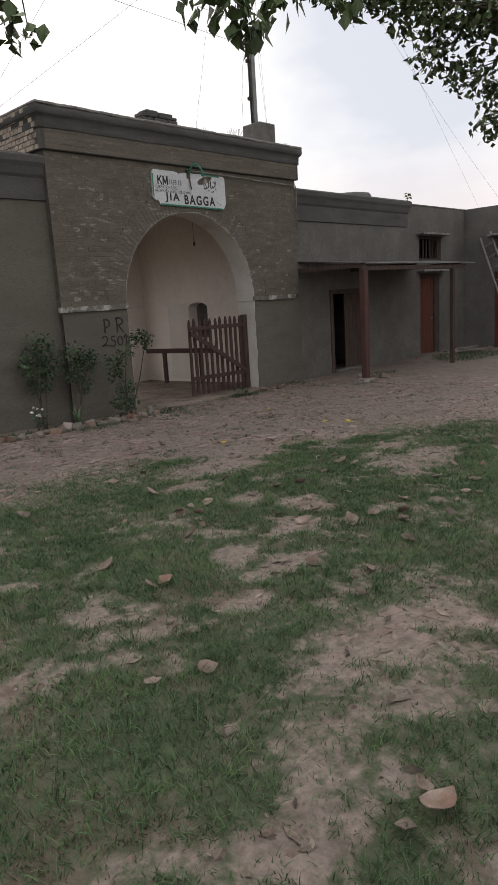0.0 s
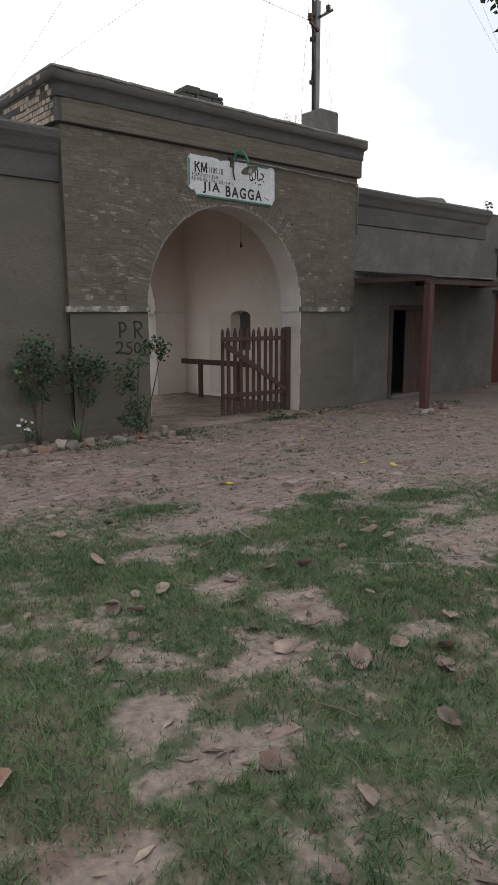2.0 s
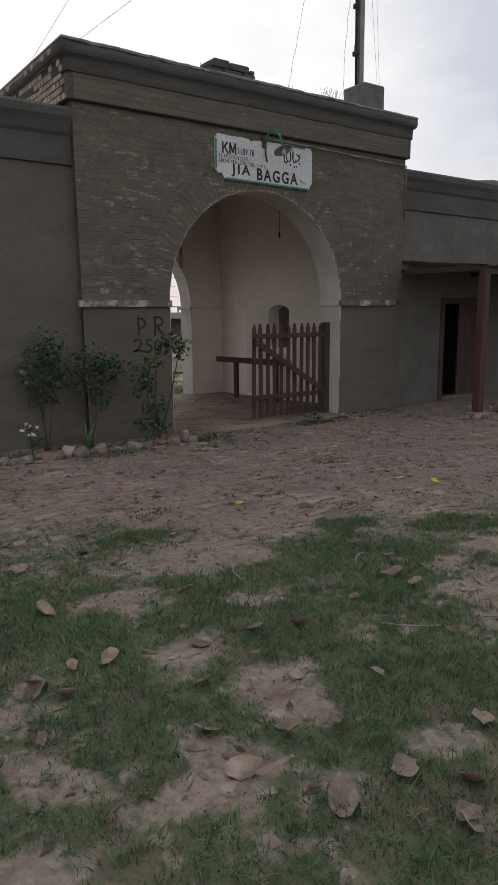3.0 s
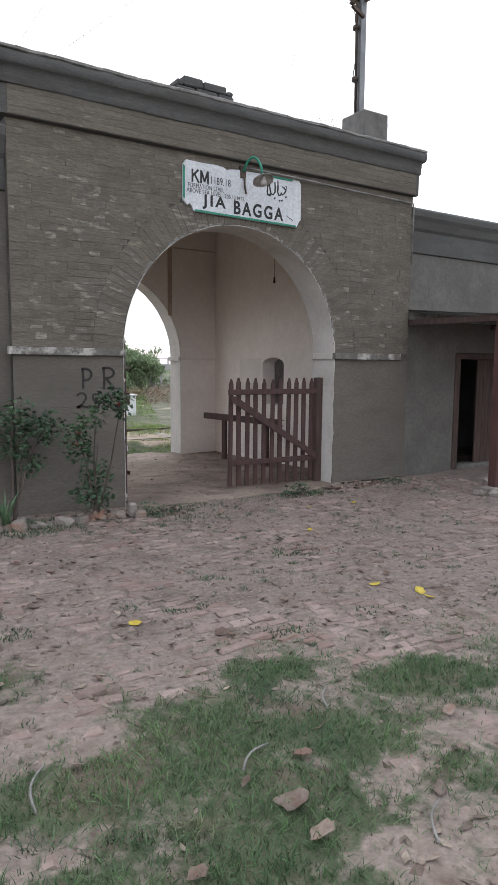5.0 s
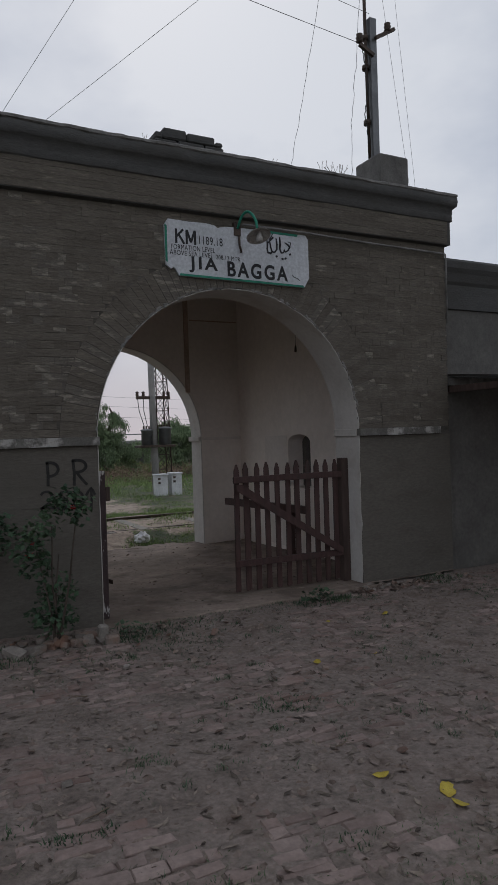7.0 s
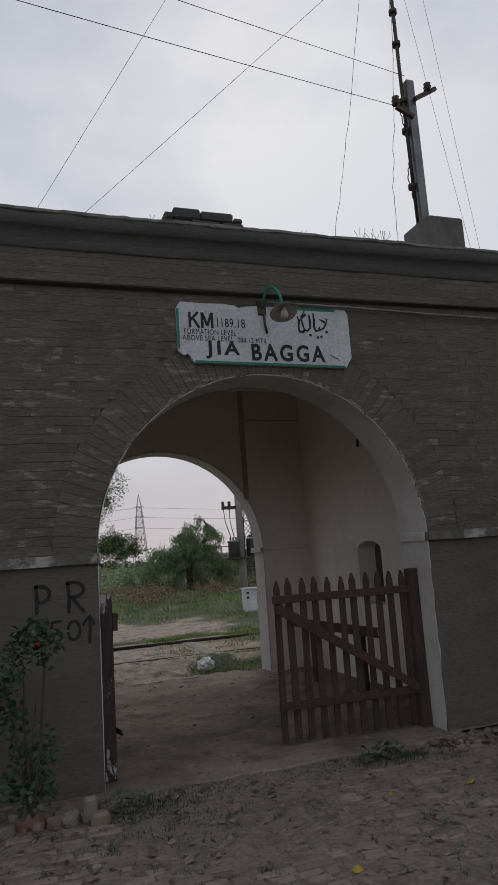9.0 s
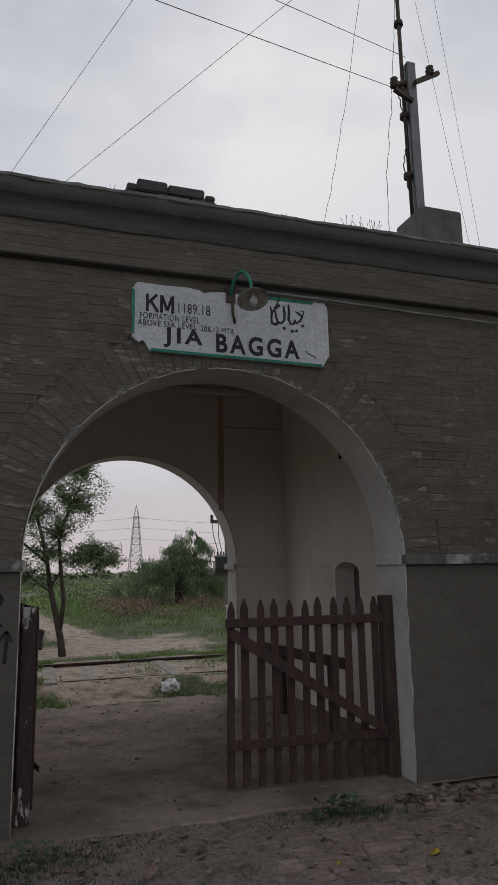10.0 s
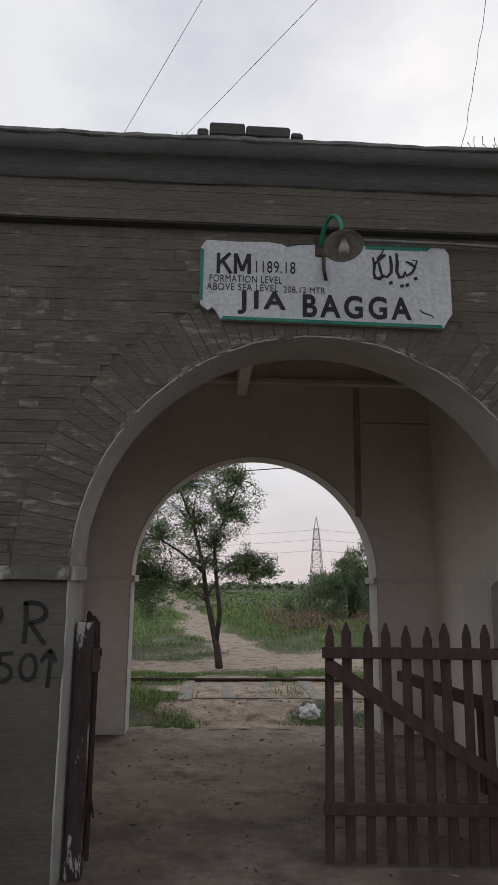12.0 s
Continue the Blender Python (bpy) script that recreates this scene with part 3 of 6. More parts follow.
bm = sweep(bmesh.new(), [(X0, 13.6), (X0, 11.2), (X0, W)] + [(X0 + (X1 - X0) * i / 110, W) for i in range(1, 110)] + [(X1, W), (X1, 11.2), (X1, 13.6)], profile)
for v in bm.verts:
    if v.co.z > 4.09:
        v.co.z += 0.012 * noise.noise(v.co * 3.1) + 0.005 * noise.noise(v.co * 13)
        v.co.y += 0.012 * noise.noise(v.co * 4.3 + Vector((9, 0, 0))) + 0.008 * noise.noise(v.co * 14)
for fc in bm.faces:
    if len(fc.verts) == 4 and fc.calc_center_median().z > 4.09:
        fc.smooth = True
cornice = part("cornice", bm, M["cornice"], wall_front, "weathered stepped cornice and fascia")
bm = sweep(bmesh.new(), [(X0, 13.6), (X0, W)] + [(X0 + (X1 - X0) * i / 90, W) for i in range(1, 90)] + [(X1, W), (X1, 13.6)], [(0.114, 4.384), (0.127, 4.394), (0.126, 4.418), (0.095, 4.435), (-0.1, 4.438), (-0.1, 4.41)])
for v in bm.verts:
    v.co.z += 0.012 * noise.noise(v.co * 2.7) + 0.008 * noise.noise(v.co * 11)
    v.co.y += 0.012 * noise.noise(v.co * 9 + Vector((3, 0, 0)))
part("coping", bm, M["coping"], wall_front, "pale crumbling coping along the parapet")
bm = bmesh.new()
for row, z in enumerate((3.82, 3.895, 3.97, 4.045, 4.115, 4.185, 4.255, 4.325)):
    o = (0.057, 0.057, 0.057, 0.057, 0.062, 0.068, 0.085, 0.11)[row]
    y = W + 0.02 + (row % 2) * 0.06
    while y < 13.4:
        box(bm, X0 - o - 0.018 + rng.uniform(0, 0.008), X0 - o + 0.03, y, y + rng.uniform(0.098, 0.112), z, z + 0.062)
        y += 0.12
tagged(part("return_brickwork", bm, M["brick_bare"], wall_front, "bare brick courses on the parapet return"), kind="stuff")

wall_left = tagged(part("wall_passage_west", boxed(X0, 5.88, 9.304, 13.15, -0.5, 4.2), M["white"]), "whitewashed passage side wall", "wall", kind="structure")
bm = bmesh.new()
NY0, NY1 = 10.89, 11.52
for y0, y1, z0, z1 in ((9.304, NY0, -0.5, 4.2), (NY1, 13.15, -0.5, 4.2), (NY0, NY1, -0.5, 0.74)):
    box(bm, 10.20, X1 - 0.002, y0, y1, z0, z1)
pts = [((NY0 + NY1) / 2 + 0.315 * math.cos(math.pi - math.pi * i / 12), 1.42 + 0.12 * math.sin(math.pi * i / 12)) for i in range(13)]
for (ya, za), (yb, zb) in zip(pts, pts[1:]):
    v = [bm.verts.new(p) for p in ((10.20, ya, za), (10.20, yb, zb), (10.20, yb, 4.2), (10.20, ya, 4.2), (10.5, ya, za), (10.5, yb, zb))]
    bm.faces.new((v[3], v[2], v[1], v[0]))
    bm.faces.new((v[0], v[1], v[5], v[4]))
wall_right = tagged(part("wall_passage_east", bm, M["white"]), "whitewashed passage wall with an arched niche", "wall", kind="structure")
part("niche_back", boxed(10.46, 10.50, NY0 - 0.02, NY1 + 0.02, 0.72, 1.56), M["block"], wall_right, "grey boarded back of the niche")
part("niche_shutter", boxed(10.24, 10.46, NY0 + 0.004, NY0 + 0.05, 0.745, 1.44, bevel=0.004), M["wood_dark"], wall_right, "dark wooden shutter edge in the niche")
part("plaster_patch", boxed(10.194, 10.205, 11.56, 12.25, -0.2, 1.53, bevel=0.003), M["white_low"], wall_right, "rectangular patch of smoother plaster")
BX, BR, BZ = 7.93, 1.525, 1.53
wall_back = tagged(part("wall_gatehouse_back", arch_wall(bmesh.new(), X0, X1, -0.5, 4.2, 13.15, 13.56, BX, BR, BZ), M["white"]), "whitewashed rear wall with a round arch to the platform", "wall", kind="structure")
part("arch_reveal", arch_lining(bmesh.new(), BX, BR + 0.001, BZ, -0.4, 13.146, 13.565, 0.013, jitter=0.003), M["reveal"], wall_back, "whitewashed reveal in a shaded tone")
for s in (-1, 1):
    xi = BX + s * (BR - 0.013)
    part("reveal_impost", boxed(min(xi, xi - s * 0.05), max(xi, xi - s * 0.05), 13.12, 13.58, 1.47, 1.55, bevel=0.008), M["reveal"], wall_back)
    xe = 10.2 if s > 0 else 5.88
    part("dado_band", boxed(min(xi, xe), max(xi, xe), 13.134, 13.152, 1.49, 1.535, bevel=0.005), M["white_low"], wall_back, "slight plaster band at springing height")
part("pipe_chase", boxed(9.19, 9.275, 13.139, 13.152, 2.30, 4.05, bevel=0.003), M["stain"], wall_back, "brown stained pipe chase down the plaster")
part("plaster_seam", boxed(9.30, 10.19, 13.143, 13.152, 3.515, 3.535, bevel=0.002), M["stain"], wall_back, "thin brown seam across the plaster")
ceiling = tagged(part("ceiling", boxed(X0 + 0.01, X1 - 0.01, 9.304, 13.15, 4.06, 4.30), M["ceiling"]), "brown-stained flat ceiling over the passage", "ceiling", kind="structure")
part("ceiling_beam", boxed(7.66, 7.80, 9.304, 13.14, 3.84, 4.06, bevel=0.01), M["white_low"], ceiling, "whitewashed beam along the passage")
part("cross_beam", boxed(5.89, 10.19, 13.0, 13.13, 3.99, 4.058, bevel=0.01), M["white_low"], ceiling, "whitewashed timber wall plate")
def floor_z(x, y):
    """The passage floor: trodden earth falling a little to the platform."""
    return -0.195 - 0.085 * smooth(8.8, 13.3, y) + 0.010 * noise.noise((x * 1.3, y * 1.3, 40.0)) + 0.006 * noise.noise((x * 5, y * 5, 41.0))


bm = bmesh.new()
rows = []
for j in range(93):
    y = W - 0.05 + (13.40 - W + 0.05) * j / 92
    rows.append([bm.verts.new((x, y, floor_z(x, y))) for x in [X0 + 0.02 + (X1 - X0 - 0.04) * i / 100 for i in range(101)]])
for a, b in zip(rows, rows[1:]):
    for i in range(100):
        bm.faces.new((a[i], a[i + 1], b[i + 1], b[i])).smooth = True
box(bm, X0 + 0.02, X1 - 0.02, W - 0.04, 13.39, -0.6, -0.32)
floor = tagged(part("floor", bm, M["floor"]), "dusty brown earthen passage floor", "floor", kind="structure")
bm = bmesh.new()
box(bm, CX - RA - 0.1, CX + RA + 0.1, W - 0.16, W + 0.1, -0.5, -0.19, bevel=0.012)
bmesh.ops.subdivide_edges(bm, edges=[e for e in bm.edges if e.calc_length() > 1], cuts=40)
for v in bm.verts:
    v.co += Vector((0, 0.03, 0.012)) * noise.noise(v.co * 5)
part("threshold", bm, M["floor"], floor, "worn threshold edge")
bm = bmesh.new()
box(bm, 6.3, 9.5, 13.39, 13.60, -0.6, -0.285, bevel=0.01)
bmesh.ops.subdivide_edges(bm, edges=[e for e in bm.edges if e.calc_length() > 1], cuts=60)
for v in bm.verts:
    v.co += Vector((0, 0.06, 0.02)) * noise.noise(v.co * 4) + Vector((0, 0.03, 0.01)) * noise.noise(v.co * 13)
part("platform_edge", bm, M["floor"], floor, "broken worn edge strip at the platform")
roof = tagged(part("roof_gatehouse", boxed(X0 + 0.28, X1 - 0.28, W + 0.28, 13.5, 4.301, 4.39), M["block"]), "flat cement roof of the gatehouse", "roof", kind="structure")

# ---- wings ----
YW = 8.944
holes = [(12.10, 13.45, -0.5, 1.63), (16.02, 17.05, -0.23, 1.90), (15.98, 17.15, 2.25, 2.86)]
wing_east = tagged(part("wall_east_wing", pierced(bmesh.new(), X1, 18.9, -0.5, 3.60, YW, 9.30, holes), M["wing_render"]), "long grey rendered wing of the station", "wall", kind="structure")
wing_prof = [(0.0, 3.05), (0.03, 3.06), (0.03, 3.36), (0.055, 3.40), (0.08, 3.50), (0.11, 3.56), (0.115, 3.64), (0.08, 3.675), (-0.3, 3.68), (-0.3, 3.05)]
part("cornice", sweep(bmesh.new(), [(X1 + 0.002, YW), (13, YW), (15.36, YW), (15.36, 9.3)], wing_prof), M["cornice"], wing_east, "weathered cornice")
part("coping", boxed(15.4, 18.9, YW - 0.02, 9.32, 3.60, 3.63, bevel=0.008), M["coping"], wing_east)
for z in (1.95, 2.88):
    part("ledge", boxed(15.85, 17.25, YW - 0.22, YW + 0.02, z, z + 0.055, bevel=0.01), M["coping"], wing_east, "thin cement sunshade ledge")
# sheet added behind the bars so the window opens on darkness
part("window_void_back", boxed(15.9, 17.3, 9.9, 9.95, 2.0, 3.0), M["dark_in"], wing_east)
tagged(part("wall_east_wing_back", boxed(X1, 18.9, 13.15, 13.5, -0.5, 3.6), M["dark_in"]), "plain rear wall of the wing", "wall", kind="structure")
# unseen end wall, added so no sky light shows through the window
tagged(part("wall_east_wing_end", boxed(18.55, 18.9, 9.302, 13.148, -0.5, 3.6), M["dark_in"]), "unseen end wall added to keep daylight out of the wing", "wall", kind="structure")
tagged(part("wall_east_wing_partition", boxed(14.6, 14.85, 9.302, 13.148, -0.5, 3.2), M["dark_in"]), "plain inner partition", "wall", kind="structure")
tagged(part("roof_east_wing", boxed(X1 + 0.002, 18.9, 9.302, 13.148, 3.2, 3.5), M["block"]), "flat roof of the wing", "roof", kind="structure")
tagged(part("floor_east_wing", boxed(X1 + 0.002, 18.9, 9.0, 13.148, -0.6, -0.2), M["floor"]), "bare floor of the dark room", "floor", kind="structure")
wing_west = tagged(part("wall_west_wing", boxed(-14, X0, YW, 9.30, -0.5, 3.40), M["render"]), "long grey rendered wing beside the gatehouse", "wall", kind="structure")
prof2 = [(o, h + 0.06) for o, h in wing_prof]
part("cornice", sweep(bmesh.new(), [(-14, YW), (-4, YW), (X0 - 0.002, YW)], prof2), M["cornice"], wing_west, "weathered cornice with a pale top")
tagged(part("roof_west_wing", boxed(-14, X0 - 0.002, 9.302, 13.5, 3.2, 3.55), M["block"]), "flat roof of the wing", "roof", kind="structure")
tagged(part("wall_west_wing_back", boxed(-14, X0 - 0.002, 13.15, 13.5, -0.5, 3.198), M["render"]), "plain rear wall of the wing", "wall", kind="structure")
PX = 18.5
bm = bmesh.new()
for ya, yb, za, zb in ((-6, 7.15, -0.5, 3.62), (8.05, 8.94, -0.5, 3.62), (7.15, 8.05, 1.86, 2.25), (7.15, 8.05, 2.80, 3.62)):
    box(bm, PX, PX + 0.35, ya, yb, za, zb)
box(bm, PX + 0.35, PX + 0.6, 7.0, 8.2, -0.5, 3.0)
wall_cross = tagged(part("wall_cross_wing", bm, M["wing_render"]), "grey rendered wall of the cross wing", "wall", kind="structure")
part("ledge", boxed(PX - 0.2, PX + 0.02, 7.0, 8.2, 2.82, 2.875, bevel=0.01), M["coping"], wall_cross)


def plank_door(name, x0, x1, y, z0, z1, mat, label, turn=None):
    """A framed plank door in an opening of the wall: leaf of boards, ledges, frame and a latch."""
    d = empty(name, ((x0 + x1) / 2, y, z0), label, "door", kind="structure")
    for a, b in ((x0, x0 + 0.07), (x1 - 0.07, x1)):
        part("door_frame", boxed(a, b, y - 0.03, y + 0.08, z0, z1, bevel=0.006), M["wood_dark"], d)
    part("door_frame", boxed(x0 + 0.071, x1 - 0.071, y - 0.03, y + 0.08, z1 - 0.07, z1, bevel=0.006), M["wood_dark"], d)
    n = 6
    w = (x1 - x0 - 0.15) / n
    for i in range(n):
        part("plank", boxed(x0 + 0.075 + i * w, x0 + 0.073 + (i + 1) * w, y + 0.0, y + 0.035, z0 + 0.02, z1 - 0.075, bevel=0.004), mat, d)
    part("latch", boxed(x1 - 0.2, x1 - 0.13, y - 0.018, y, z0 + 0.92, z0 + 0.98, bevel=0.004), M["steel"], d, "small metal latch")
    return d


plank_door("door_2", 16.03, 17.04, YW + 0.14, -0.215, 1.89, M["red_wood"], "closed red-brown plank door under a cement ledge")
door1 = empty("door_1", (12.7, YW + 0.1, -0.2), "dark two-leaf wooden door standing half open", "door", kind="structure")
for a, b in ((12.105, 12.22), (13.33, 13.445)):
    part("door_frame", boxed(a, b, YW - 0.02, YW + 0.12, -0.2, 1.625, bevel=0.008), M["wood_dark"], door1)
part("door_frame", boxed(12.201, 13.349, YW - 0.02, YW + 0.12, 1.53, 1.625, bevel=0.008), M["wood_dark"], door1)
for i in range(4):
    part("plank", boxed(12.70 + i * 0.158, 12.854 + i * 0.158, YW + 0.04, YW + 0.075, -0.18, 1.525, bevel=0.004), M["wood_dark"], door1)
for i in range(3):
    part("plank", boxed(12.21, 12.245, YW + 0.13 + i * 0.16, YW + 0.285 + i * 0.16, -0.18, 1.525, bevel=0.004), M["wood_dark"], door1)
part("door_sill", boxed(12.2, 13.35, YW - 0.05, YW + 0.2, -0.26, -0.15, bevel=0.012), M["block"], door1, "worn cement sill")
cd = empty("door_3", (PX + 0.1, 7.6, -0.2), "closed red-brown plank door in the cross wing", "door", kind="structure")
for i in range(6):
    part("plank", boxed(PX + 0.06, PX + 0.1, 7.155 + i * 0.149, 7.30 + i * 0.149, -0.2, 1.855, bevel=0.004), M["red_wood"], cd)
win = empty("window_1", (16.5, YW + 0.15, 2.25), "dark unglazed ventilator window with wooden bars", "window", kind="structure")
for a, b in ((15.985, 16.04), (17.09, 17.145)):
    part("window_frame", boxed(a, b, YW + 0.08, YW + 0.16, 2.255, 2.855, bevel=0.005), M["wood_dark"], win)
for z in (2.255, 2.80):
    part("window_frame", boxed(16.041, 17.089, YW + 0.08, YW + 0.16, z, z + 0.05, bevel=0.005), M["wood_dark"], win)
for i in range(5):
    part("bar", boxed(16.2 + i * 0.17, 16.225 + i * 0.17, YW + 0.1, YW + 0.13, 2.306, 2.799), M["wood_dark"], win)

# ---- verandah ----
verandah = empty("verandah_roof", (13, 8.1, 2.0), "low lean-to roof of weathered corrugated sheet on wooden posts", "verandah")
bm = bmesh.new()
nxs, x0v, x1v = 236, 10.96, 15.6
rows = []
for i in range(nxs + 1):
    x = x0v + (x1v - x0v) * i / nxs
    c = 0.013 * math.sin(x * 2 * math.pi / 0.076)
    rows.append([bm.verts.new((x, y, z + c + 0.012 * noise.noise((x, y * 2, 0)))) for y, z in ((8.93, 2.225), (8.1, 2.145), (7.22, 2.065))])
for a, b in zip(rows, rows[1:]):
    for j in range(2):
        bm.faces.new((a[j], b[j], b[j + 1], a[j + 1])).smooth = True
bmesh.ops.solidify(bm, geom=bm.faces[:], thickness=0.006)
part("roof_sheet", bm, M["sheet"], verandah, "corrugated sheet gone grey and rusty")
for x in (11.0, 12.9, 14.9):
    part("rafter", boxed(x, x + 0.07, 7.26, 8.93, -0.05, 0.03, m=Matrix.Translation((0, 0, 2.055))), M["wood_dark"], verandah)
part("front_beam", boxed(10.96, 15.2, 7.27, 7.36, 1.94, 2.03, bevel=0.008), M["wood_dark"], verandah)
part("wall_plate", boxed(10.96, 15.2, 8.86, 8.935, 2.09, 2.19, bevel=0.008), M["coping"], verandah, "pale strip along the wall")
for x, m, wd, zb in ((11.03, M["post_wood"], 0.065, -0.2), (14.62, M["wood_dark"], 0.05, -0.3)):
    part("post", boxed(x - wd, x + wd, 7.31 - wd, 7.31 + wd, zb, 1.94, bevel=0.01), m, verandah, "red-oxide wooden post" if wd > 0.06 else "thin dark post")
    part("post_base", boxed(x - wd - 0.07, x + wd + 0.07, 7.31 - wd - 0.07, 7.31 + wd + 0.07, zb - 0.1, zb + 0.07, bevel=0.02), M["stone"], verandah)

# ---- gate ----
def gate_leaf(name, label, hinge, far_end, z0, z1, n, paint):
    """A picket gate leaf from the hinge to its free end: pointed pickets, two rails and a brace."""
    h, f = Vector((*hinge, 0)), Vector((*far_end, 0))
    g = empty(name, (*hinge, z0), label, "gate")
    d = (f - h)
    L = d.length
    base = Matrix.Translation(h) @ Matrix.Rotation(math.atan2(d.y, d.x), 4, "Z")
    r = random.Random(len(name))
    for i in range(n):
        u = 0.10 + (L - 0.14) * i / (n - 1)
        w = 0.029 + r.uniform(-0.002, 0.002)
        top = z1 + r.uniform(-0.012, 0.012)
        bm = bmesh.new()
        slab(bm, [(-w, z0 + r.uniform(0, 0.02)), (w, z0), (w, top - 0.075), (0.006, top), (-0.006, top), (-w, top - 0.075)], -0.012, 0.012)
        bmesh.ops.transform(bm, matrix=base @ Matrix.Translation((u, 0, 0)) @ Matrix.Rotation(radians(r.uniform(-0.7, 0.7)), 4, "Y"), verts=bm.verts)
        part("picket", bm, paint, g)
    for z in (z1 - 0.21, z0 + 0.28):
        part("rail", boxed(0.0, L, 0.014, 0.05, z, z + 0.07, bevel=0.004, m=base), paint, g)
    bm = bmesh.new()
    slab(bm, [(0.06, z0 + 0.30), (0.06, z0 + 0.385), (L - 0.08, z1 - 0.225), (L - 0.02, z1 - 0.225), (L - 0.02, z1 - 0.29)], 0.052, 0.08)
    bmesh.ops.transform(bm, matrix=base, verts=bm.verts)
    part("brace", bm, paint, g)
    for z in (z1 - 0.20, z0 + 0.29):
        part("strap_hinge", boxed(-0.05, 0.22, -0.022, -0.013, z, z + 0.045, bevel=0.003, m=base), M["rail"], g, "rusty strap hinge")
    return g


gate_leaf("picket_gate", "maroon picket gate leaf closed across half the arch", (9.50, 9.12), (8.10, 9.21), -0.17, 1.24, 11, M["gate"])
gate_leaf("picket_gate", "maroon picket gate leaf swung fully open into the passage", (6.68, 9.16), (6.37, 10.53), -0.17, 1.24, 11, M["gate"])
for x, mt, lab in ((9.502, "wood_dark", "dark weathered wooden gate post"), (6.605, "peeled", "gate post with peeling paint showing white")):
    p = part("gate_post", boxed(x - 0.048, x + 0.048, 9.06, 9.16, -0.22, 1.25, bevel=0.008), M[mt])
    tagged(p, lab, "gate post", "gate posts")
# latch block on the open leaf
tagged(part("latch_block", boxed(6.654, 6.70, 9.075, 9.145, 0.95, 1.09, bevel=0.006), M["wood_dark"]), "small wooden latch block on the gate post", "latch")

# ---- barrier and fittings in the passage ----
bar = empty("barrier_rail", (9.6, 11.2, -0.2), "dark steel channel barrier on two channel legs", "barrier")
bd = Vector((0.28, -1.95, 0)).normalized()
bmx = Matrix.Translation((9.43, 12.17, 0)) @ Matrix.Rotation(math.atan2(bd.y, bd.x), 4, "Z")
bm = bmesh.new()
box(bm, 0, 1.97, -0.035, -0.025, 0.47, 0.57, m=bmx)
box(bm, 0, 1.97, -0.024, 0.035, 0.56, 0.57, m=bmx)
box(bm, 0, 1.97, -0.024, 0.035, 0.47, 0.48, m=bmx)
part("channel", bm, M["gate"], bar)
for u in (0.42, 1.48):
    bm = bmesh.new()
    box(bm, u, u + 0.09, 0.036, 0.046, -0.21, 0.56, m=bmx)
    box(bm, u, u + 0.012, 0.047, 0.09, -0.21, 0.56, m=bmx)
    box(bm, u + 0.078, u + 0.09, 0.047, 0.09, -0.21, 0.56, m=bmx)
    part("leg", bm, M["gate"], bar)
pend = empty("pendant_lamp", (10.08, 11.05, 3.3), "bare lamp holder hanging on a cord beside the wall", "lamp")
part("cord", tube(bmesh.new(), [(10.195, 11.05, 3.28), (10.12, 11.05, 3.27), (10.10, 11.05, 3.2), (10.1, 11.05, 2.83)], 0.004, 6), M["black"], pend)
part("holder", lathe(bmesh.new(), (10.1, 11.05, 2.70), [(0.001, 0.05), (0.016, 0.05), (0.020, 0.07), (0.016, 0.10), (0.014, 0.13), (0.006, 0.15)], 12), M["rail"], pend)

# ---- sign ----
sign = empty("station_sign", (8.1, 8.83, 3.2), "white painted station name board with chipped corners", "sign")
outline = [(7.30, 3.235), (7.268, 3.262), (7.262, 3.655), (7.30, 3.712), (7.52, 3.706), (7.70, 3.712), (7.80, 3.700), (7.835, 3.678), (7.875, 3.690), (7.93, 3.699), (8.0, 3.705), (8.40, 3.712), (8.895, 3.712), (8.925, 3.668), (8.928, 3.245), (8.905, 3.215), (8.862, 3.142), (7.405, 3.160), (7.385, 3.19), (7.365, 3.225), (7.345, 3.242), (7.322, 3.222)]
part("board", slab(bmesh.new(), outline, 8.815, 8.846), M["board"], sign)
for q in ([(7.262, 3.30), (7.283, 3.28), (7.285, 3.64), (7.262, 3.655)], [(7.405, 3.160), (8.862, 3.142), (8.85, 3.165), (7.415, 3.182)], [(8.36, 3.712), (8.36, 3.688), (8.78, 3.688), (8.80, 3.712)]):
    part("border", slab(bmesh.new(), q, 8.811, 8.8152), M["green"], sign, "remains of a green painted border")
YS = 8.8145
for s, a, b, c, d in (("1189.18", 7.628, 7.888, 3.492, 3.575), ("FORMATION LEVEL", 7.325, 7.80, 3.418, 3.468), ("ABOVE SEA LEVEL", 7.308, 7.775, 3.362, 3.410),
                      ("208.12 MTR", 7.81, 8.085, 3.358, 3.402), ("JIA", 7.51, 7.825, 3.200, 3.362), ("BAGGA", 7.935, 8.655, 3.192, 3.352)):
    word(s, a, b, c, d, YS, sign, bold=0.028 if s in ("JIA", "BAGGA") else 0.0, gap=1.3 if s in ("JIA", "BAGGA") else 1.1)
for strokes in (([(7.381, 3.478), (7.381, 3.622)], [(7.458, 3.622), (7.385, 3.545)], [(7.408, 3.568), (7.465, 3.478)]),
                ([(7.493, 3.478), (7.493, 3.622)], [(7.496, 3.618), (7.538, 3.500)], [(7.538, 3.500), (7.580, 3.618)], [(7.583, 3.478), (7.583, 3.622)])):
    bm = bmesh.new()
    for k, st in enumerate(strokes):
        ribbon(bm, st, 0.023, YS, 0.002 + 0.0002 * k)
    part("letter", bm, M["letter"], sign)
# the name again in Urdu script, as brush strokes
ux, uz = 8.405, 3.43
